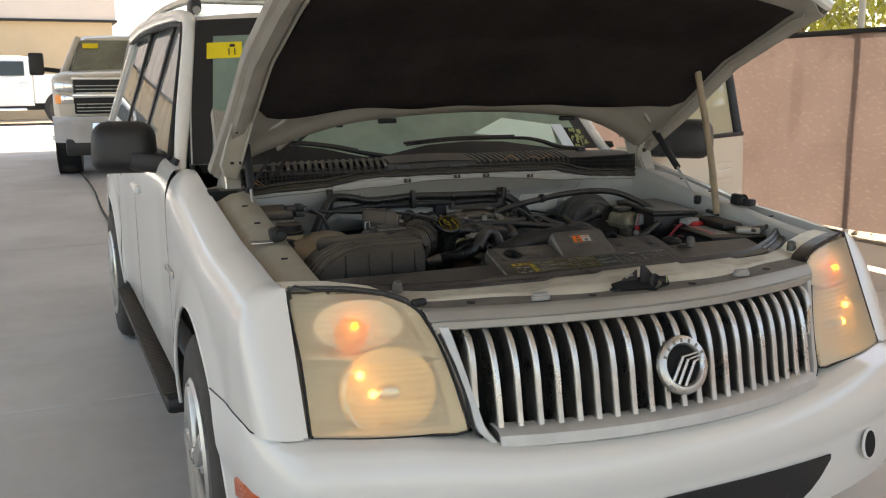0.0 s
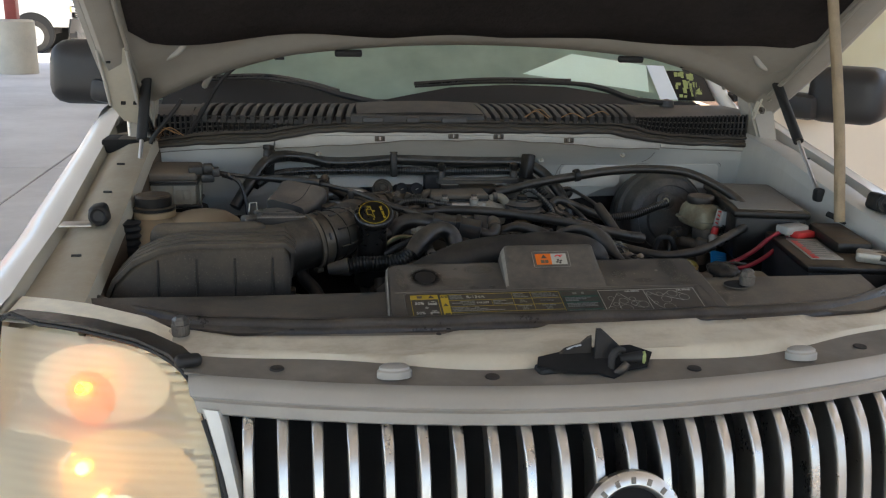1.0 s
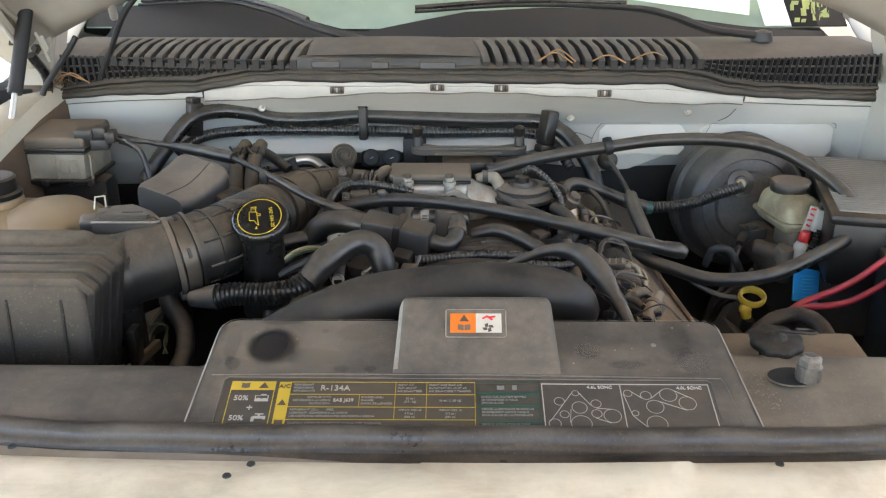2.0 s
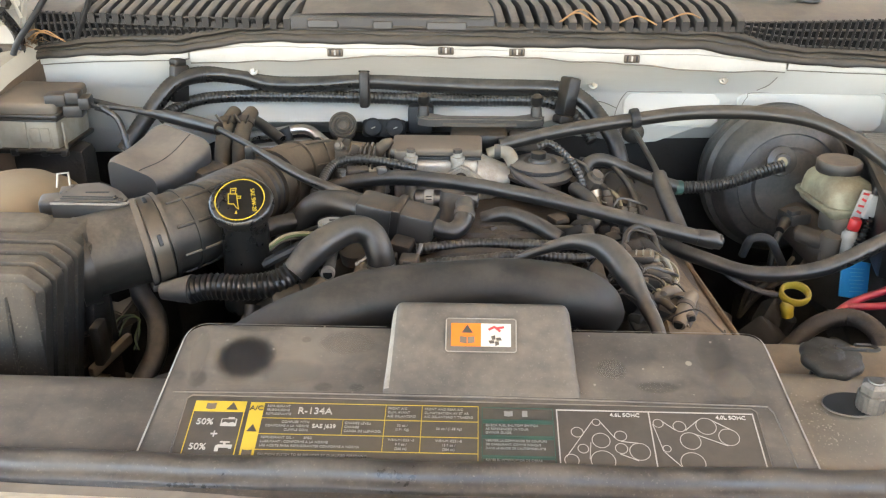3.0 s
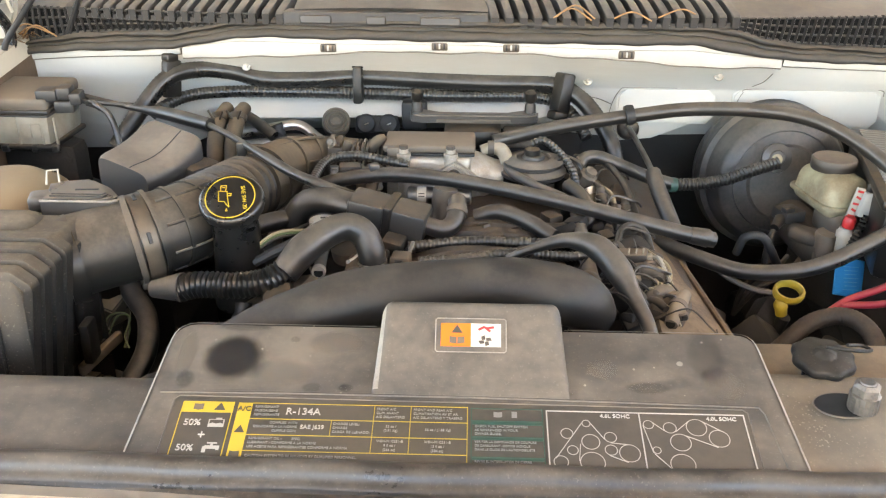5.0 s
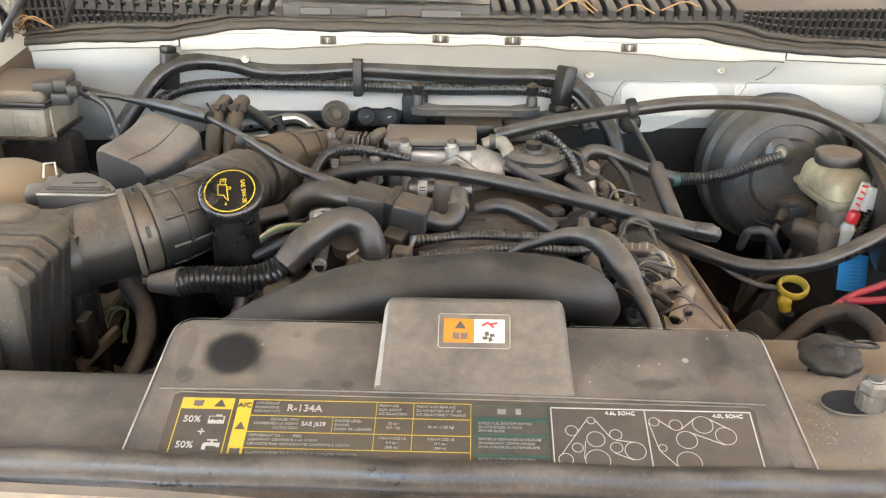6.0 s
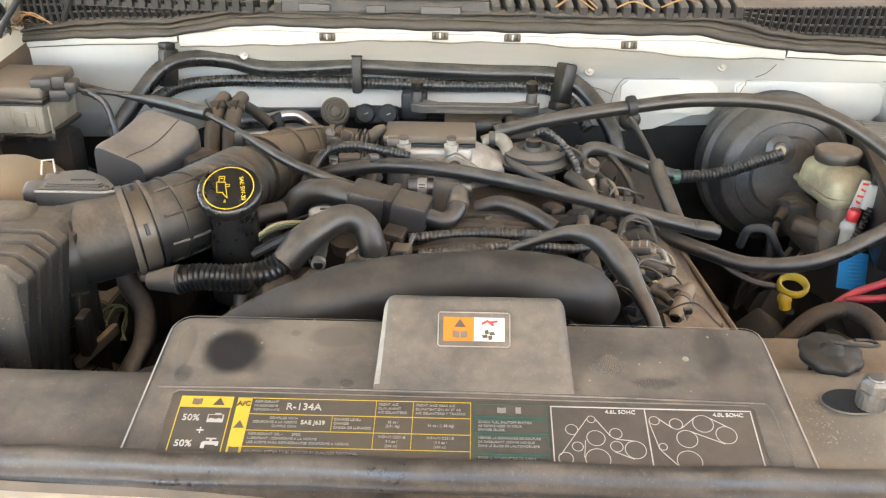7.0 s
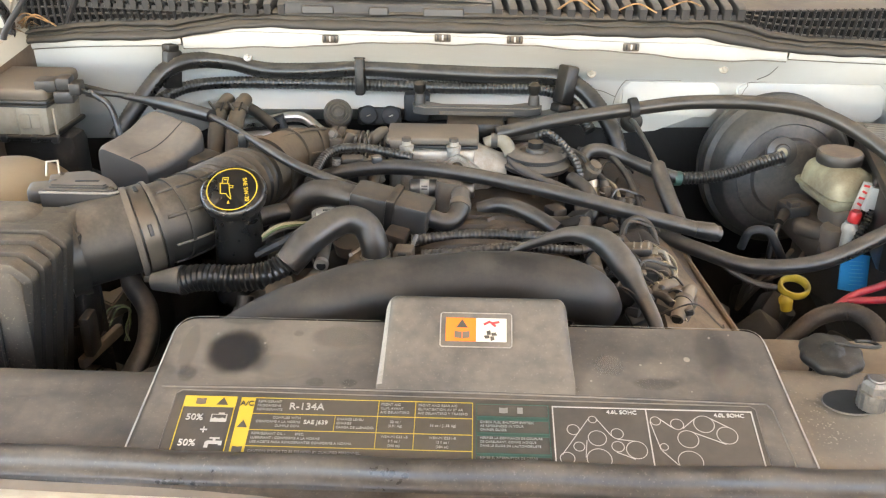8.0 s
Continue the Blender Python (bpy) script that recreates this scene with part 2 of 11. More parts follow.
TAN = (0.24, 0.175, 0.112)
GREY_DUST = (0.23, 0.18, 0.13)
M = dict(
    paint=mat("white_paint", (0.80, 0.785, 0.735), 0.26, vary=0.008, scale=1.5, coat=0.6),
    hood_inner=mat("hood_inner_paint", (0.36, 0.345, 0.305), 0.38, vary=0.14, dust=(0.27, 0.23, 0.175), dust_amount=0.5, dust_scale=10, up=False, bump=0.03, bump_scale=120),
    bay=mat("bay_paint", (0.50, 0.465, 0.375), 0.5, vary=0.12, dust=(0.27, 0.215, 0.145), dust_amount=0.7, dust_scale=5, bump=0.05, bump_scale=120),
    wall_paint=mat("firewall_paint", (0.5082, 0.5044, 0.4697), 0.4, vary=0.08, scale=14, dust=(0.2926, 0.2349, 0.1578), dust_amount=0.2, dust_scale=7, up=False, patchy=1.0, wipe=0.6, bump=0.03, bump_scale=90),
    support=mat("support_paint", (0.58, 0.53, 0.42), 0.42, vary=0.12, dust=(0.29, 0.235, 0.165), dust_amount=0.6, dust_scale=12, patchy=0.9, wipe=0.6, bump=0.06, bump_scale=120),
    plastic=mat("dusty_black_plastic", (0.00924, 0.008624, 0.008085), 0.34, vary=0.2, spec=0.32, dust=(0.19, 0.138, 0.088), dust_amount=0.5, dust_scale=34, patchy=0.7, bump=0.03, bump_scale=500),
    clean=mat("clean_black_plastic", (0.0077, 0.007469, 0.007315), 0.26, vary=0.2, dust=(0.19, 0.138, 0.088), dust_amount=0.05, dust_scale=30),
    shield=mat("sight_shield_plastic", (0.030, 0.029, 0.028), 0.36, vary=0.3, scale=7, spec=0.45, dust=(0.145, 0.12, 0.092), dust_amount=0.86, dust_scale=11, patchy=0.75, speck=0.10, wipe=0.45, up=False, bump=0.02, bump_scale=900),
    # Pale rims: scuffed wear plus an edge highlight put into the colour.
    worn=mat("pale_edge_plastic", (0.19, 0.172, 0.146), 0.6, vary=0.5, scale=40),
    cap=mat("cap_plastic", (0.013, 0.0125, 0.012), 0.4, spec=0.18, vary=0.2, dust=(0.075, 0.062, 0.048), dust_amount=0.3, dust_scale=70, speck=0.1),
    airbox=mat("airbox_plastic", (0.0095, 0.0093, 0.0092), 0.45, vary=0.15, dust=(0.1925, 0.1578, 0.1155), dust_amount=0.85, dust_scale=14, patchy=0.4, speck=0.15, wipe=0.3, bump=0.03, bump_scale=500, spec=0.22),
    duct=mat("dusty_duct_rubber", (0.00924, 0.00847, 0.0077), 0.42, vary=0.3, scale=20, spec=0.35, dust=(0.23, 0.185, 0.135), dust_amount=0.55, dust_scale=30, patchy=0.6, bump=0.03, bump_scale=500),
    elbow=mat("dust_brown_rubber", (0.04235, 0.03234, 0.0231), 0.6, vary=0.2, scale=16, dust=(0.1925, 0.1424, 0.0924), dust_amount=0.8, dust_scale=26, patchy=0.4, bump=0.08, bump_scale=300, spec=0.3),
    sensor=mat("grey_sensor_plastic", (0.03696, 0.03465, 0.03234), 0.36, vary=0.15, dust=(0.22, 0.183, 0.142), dust_amount=0.7, dust_scale=40, patchy=0.4, spec=0.4),
    resonator=mat("resonator_plastic", (0.0308, 0.03003, 0.03003), 0.36, vary=0.12, dust=(0.235, 0.192, 0.147), dust_amount=0.78, dust_scale=14, patchy=0.4, bump=0.03, bump_scale=600, spec=0.4),
    relay=mat("milky_grey_plastic", (0.308, 0.2849, 0.231), 0.45, vary=0.2, scale=20, dust=(0.2079, 0.1694, 0.1193), dust_amount=0.7, dust_scale=30, up=False, patchy=0.7),
    lid_dust=mat("dust_brown_lid", (0.1001, 0.08085, 0.0616), 0.6, vary=0.15, dust=(0.2156, 0.1656, 0.1155), dust_amount=0.85, dust_scale=30, patchy=0.3, bump=0.04, bump_scale=400),
    grey=mat("grey_plastic", (0.02618, 0.02503, 0.02387), 0.36, vary=0.2, spec=0.4, dust=(0.19, 0.138, 0.088), dust_amount=0.45, dust_scale=40, patchy=0.6),
    hose=mat("rubber_hose", (0.01155, 0.01078, 0.01016), 0.3, vary=0.15, spec=0.5, dust=(0.1848, 0.1502, 0.1116), dust_amount=0.5, dust_scale=40, patchy=0.6, bump=0.02, bump_scale=600),
    fat_hose=mat("radiator_hose_rubber", (0.01386, 0.01271, 0.01193), 0.46, vary=0.1, scale=12, spec=0.3, dust=(0.0924, 0.077, 0.06006), dust_amount=0.55, dust_scale=30, patchy=0.8, speck=0.02, wipe=0.5, bump=0.02, bump_scale=600),
    bright_hose=mat("pale_vacuum_hose", (0.077, 0.07392, 0.0693), 0.3, vary=0.2, dust=(0.19, 0.138, 0.088), dust_amount=0.5, dust_scale=40),
    booster=mat("booster_black_paint", (0.03, 0.0295, 0.029), 0.36, vary=0.3, scale=14, spec=0.5, dust=(0.165, 0.145, 0.118), dust_amount=0.65, dust_scale=9, patchy=1.0, up=False),
    rubber=mat("seal_rubber", (0.0154, 0.01463, 0.01386), 0.26, vary=0.3, scale=14, spec=0.5, dust=(0.1463, 0.1193, 0.09086), dust_amount=0.5, dust_scale=20, patchy=0.9, speck=0.12, wipe=0.6),
    cowl_rubber=mat("matte_cowl_rubber", (0.02002, 0.01809, 0.01617), 0.5, vary=0.15, dust=(0.154, 0.1247, 0.0924), dust_amount=0.65, dust_scale=30, patchy=0.35, speck=0.08, spec=0.35),
    # Brown-grey for thin shadows at pressed steps, drawn as lines.
    shadow_line=mat("shadow_line_grey", (0.1309, 0.1155, 0.0924), 0.7, vary=0.3, scale=40),
    litter=mat("dry_leaf_litter", (0.154, 0.0924, 0.0462), 0.85, vary=0.5, scale=60),
    loom=mat("loom_plastic", (0.01001, 0.009625, 0.00924), 0.28, vary=0.2, spec=0.5, dust=(0.175, 0.145, 0.108), dust_amount=0.5, dust_scale=40, patchy=0.7),
    valley=mat("oily_brown_dust", (0.0231, 0.01771, 0.01309), 0.55, vary=0.4, scale=30, dust=(0.1078, 0.07546, 0.04774), dust_amount=0.7, dust_scale=34, patchy=0.9, bump=0.2, bump_scale=200),
    wire_green=mat("faded_green_wire", (0.0924, 0.1232, 0.0539), 0.5, vary=0.2),
    wire_cream=mat("stained_cream_wire", (0.2926, 0.2387, 0.1463), 0.5, vary=0.2),
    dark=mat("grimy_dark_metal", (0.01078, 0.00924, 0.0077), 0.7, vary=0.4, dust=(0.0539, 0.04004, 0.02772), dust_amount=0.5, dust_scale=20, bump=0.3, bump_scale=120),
    grime=mat("dust_caked_metal", (0.062, 0.05, 0.038), 0.7, vary=0.3, scale=20, dust=(0.15, 0.114, 0.079), dust_amount=0.75, dust_scale=30, bump=0.12, bump_scale=220),
    tan_cake=mat("tan_road_dust", (0.1001, 0.06776, 0.04158), 0.9, vary=0.3, scale=18, dust=(0.2079, 0.1502, 0.09394), dust_amount=0.7, dust_scale=26, patchy=0.9, bump=0.25, bump_scale=160),
    alloy=mat("cast_alloy", (0.468, 0.441, 0.387), 0.36, metal=0.6, vary=0.3, scale=40, dust=(0.198, 0.1485, 0.0945), dust_amount=0.6, dust_scale=40, patchy=1.0, up=False, bump=0.12, bump_scale=300),
    steel=mat("zinc_steel", (0.60, 0.585, 0.55), 0.28, metal=1.0, vary=0.25, scale=30, dust=(0.25, 0.2, 0.15), dust_amount=0.4, dust_scale=40),
    bright_pipe=mat("bright_cream_pipe", (0.30, 0.265, 0.20), 0.34, metal=0.6, vary=0.3, scale=60),
    bolt=mat("zinc_bolt", (0.17, 0.167, 0.16), 0.36, metal=1.0, vary=0.35, scale=200, dust=(0.26, 0.24, 0.21), dust_amount=0.5, dust_scale=400, patchy=1.0, up=False),
    brown_cap=mat("dusty_brown_cap", (0.018, 0.0145, 0.012), 0.45, vary=0.2, dust=(0.2, 0.152, 0.104), dust_amount=0.85, dust_scale=40, patchy=0.4),
    print_dim=mat("faded_print", (0.18, 0.174, 0.16), 0.5, vary=0.2, scale=60),
    blue_print=mat("pale_blue_print", (0.16, 0.42, 0.66), 0.5),
    chrome=mat("chrome", (0.82, 0.82, 0.80), 0.12, metal=1.0, vary=0.06, scale=5),
    satin=mat("satin_silver_trim", (0.66, 0.65, 0.62), 0.2, metal=1.0, vary=0.15, scale=14, dust=(0.30, 0.27, 0.22), dust_amount=0.3, dust_scale=12, up=False, patchy=0.8),
    band=mat("brushed_band_trim", (0.36, 0.35, 0.32), 0.42, metal=0.6, vary=0.10, scale=14, dust=(0.40, 0.36, 0.30), dust_amount=0.3, dust_scale=12, patchy=0.7),
    frame=mat("satin_grille_frame", (0.58, 0.57, 0.54), 0.34, metal=0.45, vary=0.12, scale=14, dust=(0.36, 0.33, 0.28), dust_amount=0.25, dust_scale=12, up=False, patchy=0.8),
    strip=mat("dirty_grey_strip", (0.20, 0.18, 0.15), 0.7, vary=0.25, scale=25, dust=(0.13, 0.11, 0.085), dust_amount=0.6, dust_scale=16, patchy=0.8, bump=0.08, bump_scale=150),
    rust=mat("rusty_brown_dirt", (0.075, 0.045, 0.028), 0.85, vary=0.4, scale=20, dust=(0.14, 0.095, 0.06), dust_amount=0.6, dust_scale=20, up=False, bump=0.2, bump_scale=120),
    # Near black: the shade inside deep openings is put into the colour.
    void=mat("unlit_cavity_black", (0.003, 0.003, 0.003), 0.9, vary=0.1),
    lid_grey=mat("faded_grey_lid", (0.1848, 0.1733, 0.154), 0.5, vary=0.15, dust=(0.18, 0.142, 0.102), dust_amount=0.4, dust_scale=40),
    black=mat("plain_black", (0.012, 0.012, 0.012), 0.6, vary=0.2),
    trim=mat("black_textured_trim", (0.016, 0.016, 0.0165), 0.42, vary=0.15, dust=GREY_DUST, dust_amount=0.01, dust_scale=12, bump=0.15, bump_scale=600),
    cowl=mat("cowl_plastic", (0.01694, 0.01656, 0.01617), 0.4, vary=0.2, dust=(0.1848, 0.1617, 0.1347), dust_amount=0.6, dust_scale=30, patchy=0.5, bump=0.05, bump_scale=300, spec=0.35),
    pad=mat("hood_insulation_felt", (0.03, 0.0262, 0.025), 0.95, vary=0.35, scale=5, bump=0.5, bump_scale=140, dust=(0.04, 0.0335, 0.031), dust_amount=0.3, dust_scale=5, up=False, spec=0.0),
    tyre=mat("tyre_rubber", (0.028, 0.027, 0.026), 0.75, vary=0.25, dust=(0.16, 0.14, 0.115), dust_amount=0.3, dust_scale=10, up=False, bump=0.2),
    rim=mat("alloy_wheel", (0.62, 0.62, 0.60), 0.3, metal=0.9, vary=0.1),
    tank=mat("amber_reservoir_plastic", (0.31, 0.225, 0.13), 0.4, vary=0.15, dust=(0.2, 0.155, 0.105), dust_amount=0.6, dust_scale=16),
    fluid=mat("translucent_reservoir_plastic", (0.3, 0.275, 0.175), 0.32, vary=0.45, scale=30, dust=(0.17, 0.122, 0.075), dust_amount=0.8, dust_scale=26, patchy=1.0, up=False),
    yellow=mat("yellow_plastic", (0.4, 0.29, 0.03), 0.5, vary=0.25, dust=(0.19, 0.138, 0.088), dust_amount=0.55, dust_scale=60),
    label_yellow=mat("label_yellow", (0.44, 0.305, 0.018), 0.42, vary=0.06, dust=(0.18, 0.142, 0.102), dust_amount=0.2),
    label_green=mat("label_green", (0.0231, 0.06545, 0.04774), 0.45, vary=0.1),
    label_white=mat("label_white", (0.36, 0.35, 0.32), 0.45, vary=0.08, dust=(0.18, 0.142, 0.102), dust_amount=0.3),
    label_cream=mat("label_cream", (0.385, 0.3657, 0.3157), 0.45, vary=0.08),
    label_orange=mat("label_orange", (0.5698, 0.1193, 0.00924), 0.4, vary=0.05),
    label_black=mat("label_black", (0.019, 0.0185, 0.018), 0.34, vary=0.2, dust=(0.18, 0.142, 0.102), dust_amount=0.3),
    label_red=mat("label_red", (0.55, 0.03, 0.03), 0.4, vary=0.05),
    blue=mat("blue_tag", (0.00255, 0.255, 0.612), 0.35, vary=0.05),
    red=mat("red_cable", (0.32, 0.012, 0.032), 0.45, vary=0.1, dust=TAN, dust_amount=0.25),
    wood=mat("wooden_stick", (0.30, 0.225, 0.14), 0.65, vary=0.25, scale=25, bump=0.2, bump_scale=90),
    bulb_amber=mat("amber_bulb", (0.9, 0.30, 0.02), 0.3, emit=(1.0, 0.27, 0.02), emit_power=3.5),
    bulb_park=mat("parking_bulb", (0.9, 0.5, 0.1), 0.3, emit=(1.0, 0.50, 0.12), emit_power=3.2),
    # Faint emission stands for bulb light showing through the amber plastic.
    amber=mat("lit_amber_plastic", (0.95, 0.46, 0.16), 0.35, vary=0.15, scale=40, emit=(1.0, 0.2, 0.02), emit_power=0.09),
    reflector=mat("lamp_reflector", (0.9, 0.85, 0.7), 0.45, metal=0.0, vary=0.12, scale=40),
    # Bowl coloured orange-cream: the parking lamp's glow is in the colour.
    bowl=mat("amber_lit_bowl", (0.95, 0.66, 0.36), 0.28, metal=0.55, vary=0.3, scale=30),
    bowl_pale=mat("pale_lamp_bowl", (0.9, 0.85, 0.7), 0.4, metal=0.2, vary=0.2, scale=30),
    marker=mat("orange_marker_lens", (0.65, 0.10, 0.01), 0.25, coat=0.5),
    carpet=mat("grey_upholstery", (0.13, 0.135, 0.125), 0.9, vary=0.2, bump=0.3, bump_scale=300),
    # Card white made brighter and bluer: reflected sky is in the colour.
    paper=mat("sky_tinted_card", (0.78, 0.88, 0.97), 0.6, vary=0.04),
    mint=mat("mint_reflection_tone", (0.70, 0.90, 0.80), 0.6, vary=0.04),
    marking=mat("dull_green_tone", (0.30, 0.36, 0.13), 0.6, vary=0.2, scale=60),
    sticker=mat("yellow_sticker", (0.85, 0.66, 0.02), 0.5, vary=0.05),
    twig=mat("dry_pine_needle", (0.2772, 0.154, 0.0693), 0.8, vary=0.2),
    concrete=mat("concrete_slab", (0.68, 0.655, 0.615), 0.7, vary=0.10, scale=0.7, bump=0.15, bump_scale=45, dust=(0.44, 0.415, 0.38), dust_amount=0.6, dust_scale=0.55, up=False, patchy=1.0),
    pier=mat("pier_concrete", (0.50, 0.46, 0.38), 0.8, vary=0.15, scale=3, bump=0.2, bump_scale=30),
    joint=mat("joint_filler", (0.16, 0.155, 0.145), 0.9, vary=0.2),
    gravel=mat("sandy_gravel", (0.42, 0.34, 0.25), 0.95, vary=0.3, scale=3, bump=0.6, bump_scale=30),
    post=mat("galvanised_post", (0.45, 0.45, 0.43), 0.45, metal=0.6, vary=0.12),
    canopy=mat("canopy_sheet", (0.62, 0.61, 0.58), 0.6, vary=0.06, scale=1.0),
    column=mat("red_oxide_steel", (0.30, 0.06, 0.05), 0.55, vary=0.15),
    stucco=mat("tan_stucco", (0.60, 0.47, 0.31), 0.9, vary=0.08, scale=0.8, bump=0.2, bump_scale=20),
    fascia=mat("pale_metal_fascia", (0.62, 0.55, 0.50), 0.6, vary=0.05, scale=0.5),
    truck_white=mat("truck_white_paint", (0.76, 0.75, 0.72), 0.3, vary=0.04, scale=2, coat=0.5),
    truck_silver=mat("truck_silver_paint", (0.56, 0.53, 0.47), 0.3, metal=0.25, vary=0.05, scale=2, coat=0.5),
    red_paint=mat("red_paint", (0.50, 0.02, 0.02), 0.3, coat=0.5, vary=0.05),
    # Opaque pickup windshields; a greenish reflection is painted as their colour.
    haze=mat("painted_reflection_glass", (0.15, 0.155, 0.115), 0.08, vary=0.5, scale=1.5),
    tail=mat("dark_glass", (0.05, 0.06, 0.055), 0.05, vary=0.05),
    # White door paint tinted warm: bounced light is put into the colour.
    warm_lit_paint=mat("warm_lit_door_paint", (0.82, 0.735, 0.59), 0.3, vary=0.03, scale=3, coat=0.5),
    flange=mat("dusty_flange_plastic", (0.040, 0.037, 0.033), 0.5, vary=0.3, scale=9, dust=(0.172, 0.142, 0.106), dust_amount=0.88, dust_scale=14, patchy=0.5, speck=0.2, up=False),
    # Dusty wall white, darkened further to offset strong light on the flange top.
    lip_paint=mat("dimmed_flange_paint", (0.40, 0.39, 0.355), 0.5, vary=0.12, scale=20, dust=(0.27, 0.225, 0.16), dust_amount=0.5, dust_scale=16, patchy=1.0, wipe=0.5, bump=0.04, bump_scale=120),
    # Ribs and bracket edges: a lighter tone than the inner frame.
    rib=mat("pale_rib_paint", (0.46, 0.44, 0.39), 0.36, vary=0.1, scale=12),
    spot=mat("dried_water_spot", (0.1848, 0.1617, 0.1309), 0.7),
    clamp=mat("dull_band_steel", (0.0847, 0.07084, 0.05544), 0.36, metal=0.5, vary=0.3, dust=(0.19, 0.138, 0.088), dust_amount=0.4, dust_scale=40),
    leaf=mat("sunlit_leaf", (0.32, 0.34, 0.05), 0.6, vary=0.5, scale=4),
    bark=mat("bark", (0.14, 0.10, 0.07), 0.9, vary=0.3, bump=0.5, bump_scale=30),
)
STAIN, STAIN_RIM = soft("worn_dark_patch", (0.014, 0.0125, 0.0115), 0.85), soft("thin_oily_film", (0.034, 0.030, 0.026), 0.55)
FILM, WIPED = soft("dried_mud_film", (0.140, 0.118, 0.092), 0.38, 0.8), soft("wiped_plastic", (0.030, 0.028, 0.026), 0.24)
# Olive veil paints in the blurred trees and fence that the pane shows.
DOOR_GLASS = clear("olive_veiled_glass", (0.60, 0.62, 0.46), 1.5, (0.74, 0.70, 0.50), 0.02, 0.10)
LENS = clear("yellowed_lamp_lens", (1.0, 0.95, 0.82), 0.46, (1.0, 0.93, 0.75), 0.06, 0.10, blur=0.42)
# Pale green veil: the canopy's reflection put into the glass colour.
WINDSHIELD = clear("veiled_windshield_glass", (0.22, 0.40, 0.31), 0.62, (0.64, 0.82, 0.68), 0.02, 0.03)
# Pale grey veil stands for sky reflected in the side windows.
SIDE_GLASS = clear("side_window_glass", (0.06, 0.085, 0.08), 0.62, (0.76, 0.78, 0.77), 0.01, 0.10)
CLEAR_LENS = clear("clear_lamp_lens", (0.98, 0.98, 0.97), 0.06, (0.8, 0.8, 0.8), 0.03, 0.10)


def mesh_screen():
    """Brown woven windscreen cloth: it lets some light through, with a faint weave and creases."""
    m = bpy.data.materials.new("brown_windscreen_cloth")
    m.use_nodes = True
    n, l = m.node_tree.nodes, m.node_tree.links
    n.clear()
    out = n.new("ShaderNodeOutputMaterial")
    tc = n.new("ShaderNodeTexCoord")
    nz = n.new("ShaderNodeTexNoise")
    nz.inputs["Scale"].default_value, nz.inputs["Detail"].default_value = 1.3, 6.0
    l.new(tc.outputs["Object"], nz.inputs["Vector"])
    mr = n.new("ShaderNodeMix")
    mr.data_type = "RGBA"
    mr.inputs[6].default_value, mr.inputs[7].default_value = (0.172, 0.122, 0.106, 1), (0.235, 0.176, 0.160, 1)
    l.new(nz.outputs[0], mr.inputs[0])
    # Stretched pale specks: light leaking through the weave, painted as colour.
    mp = n.new("ShaderNodeMapping")
    mp.inputs["Scale"].default_value = (1.0, 16.0, 42.0)
    mp.inputs["Rotation"].default_value = (radians(28), 0, 0)
    l.new(tc.outputs["Object"], mp.inputs["Vector"])
    sp = n.new("ShaderNodeTexNoise")
    sp.inputs["Scale"].default_value, sp.inputs["Detail"].default_value = 0.9, 3.0
    l.new(mp.outputs[0], sp.inputs["Vector"])
    th = n.new("ShaderNodeMapRange")
    th.inputs[1].default_value, th.inputs[2].default_value = 0.56, 0.68
    th.inputs[4].default_value = 0.18
    l.new(sp.outputs[0], th.inputs[0])
    ms = n.new("ShaderNodeMix")
    ms.data_type = "RGBA"
    ms.inputs[7].default_value = (0.42, 0.33, 0.30, 1)
    l.new(th.outputs[0], ms.inputs[0])
    l.new(mr.outputs[2], ms.inputs[6])
    mr = ms
    di, tl, tr = n.new("ShaderNodeBsdfDiffuse"), n.new("ShaderNodeBsdfTranslucent"), n.new("ShaderNodeBsdfTransparent")
    l.new(mr.outputs[2], di.inputs[0])
    l.new(mr.outputs[2], tl.inputs[0])
    a, b = n.new("ShaderNodeMixShader"), n.new("ShaderNodeMixShader")
    a.inputs[0].default_value, b.inputs[0].default_value = 0.5, 0.02
    l.new(di.outputs[0], a.inputs[1])
    l.new(tl.outputs[0], a.inputs[2])
    l.new(a.outputs[0], b.inputs[1])
    l.new(tr.outputs[0], b.inputs[2])
    wv = n.new("ShaderNodeTexNoise")
    wv.inputs["Scale"].default_value, wv.inputs["Detail"].default_value = 6.0, 8.0
    l.new(tc.outputs["Object"], wv.inputs["Vector"])
    bp = n.new("ShaderNodeBump")
    bp.inputs["Strength"].default_value, bp.inputs["Distance"].default_value = 0.5, 0.03
    l.new(wv.outputs[0], bp.inputs["Height"])
    l.new(bp.outputs[0], di.inputs["Normal"])
    l.new(b.outputs[0], out.inputs[0])
    return m


SCREEN = mesh_screen()

# ---- builders ----
def link(name, bm, material, parent=None, label="", smooth=40):
    """Links a bmesh as one mesh object under a thing or a part."""
    bmesh.ops.recalc_face_normals(bm, faces=bm.faces)
    me = bpy.data.meshes.new(name)
    bm.to_mesh(me)
    bm.free()
    if smooth:
        for p in me.polygons:
            p.use_smooth = True
        me.set_sharp_from_angle(angle=radians(smooth))
    me.materials.append(material)
    ob = new(name, me)
    if parent is not None:
        ob.parent = parent
    if label:
        ob["label"] = label
    return ob


def part(name, bm, material, parent, label="", smooth=40):
    return link(name, bm, material, parent, label, smooth)


def thing(name, label, category, group="", kind="", at=(0, 0, 0)):
    e = new(name)
    e.location = at
    return tagged(e, label, category, group, kind)


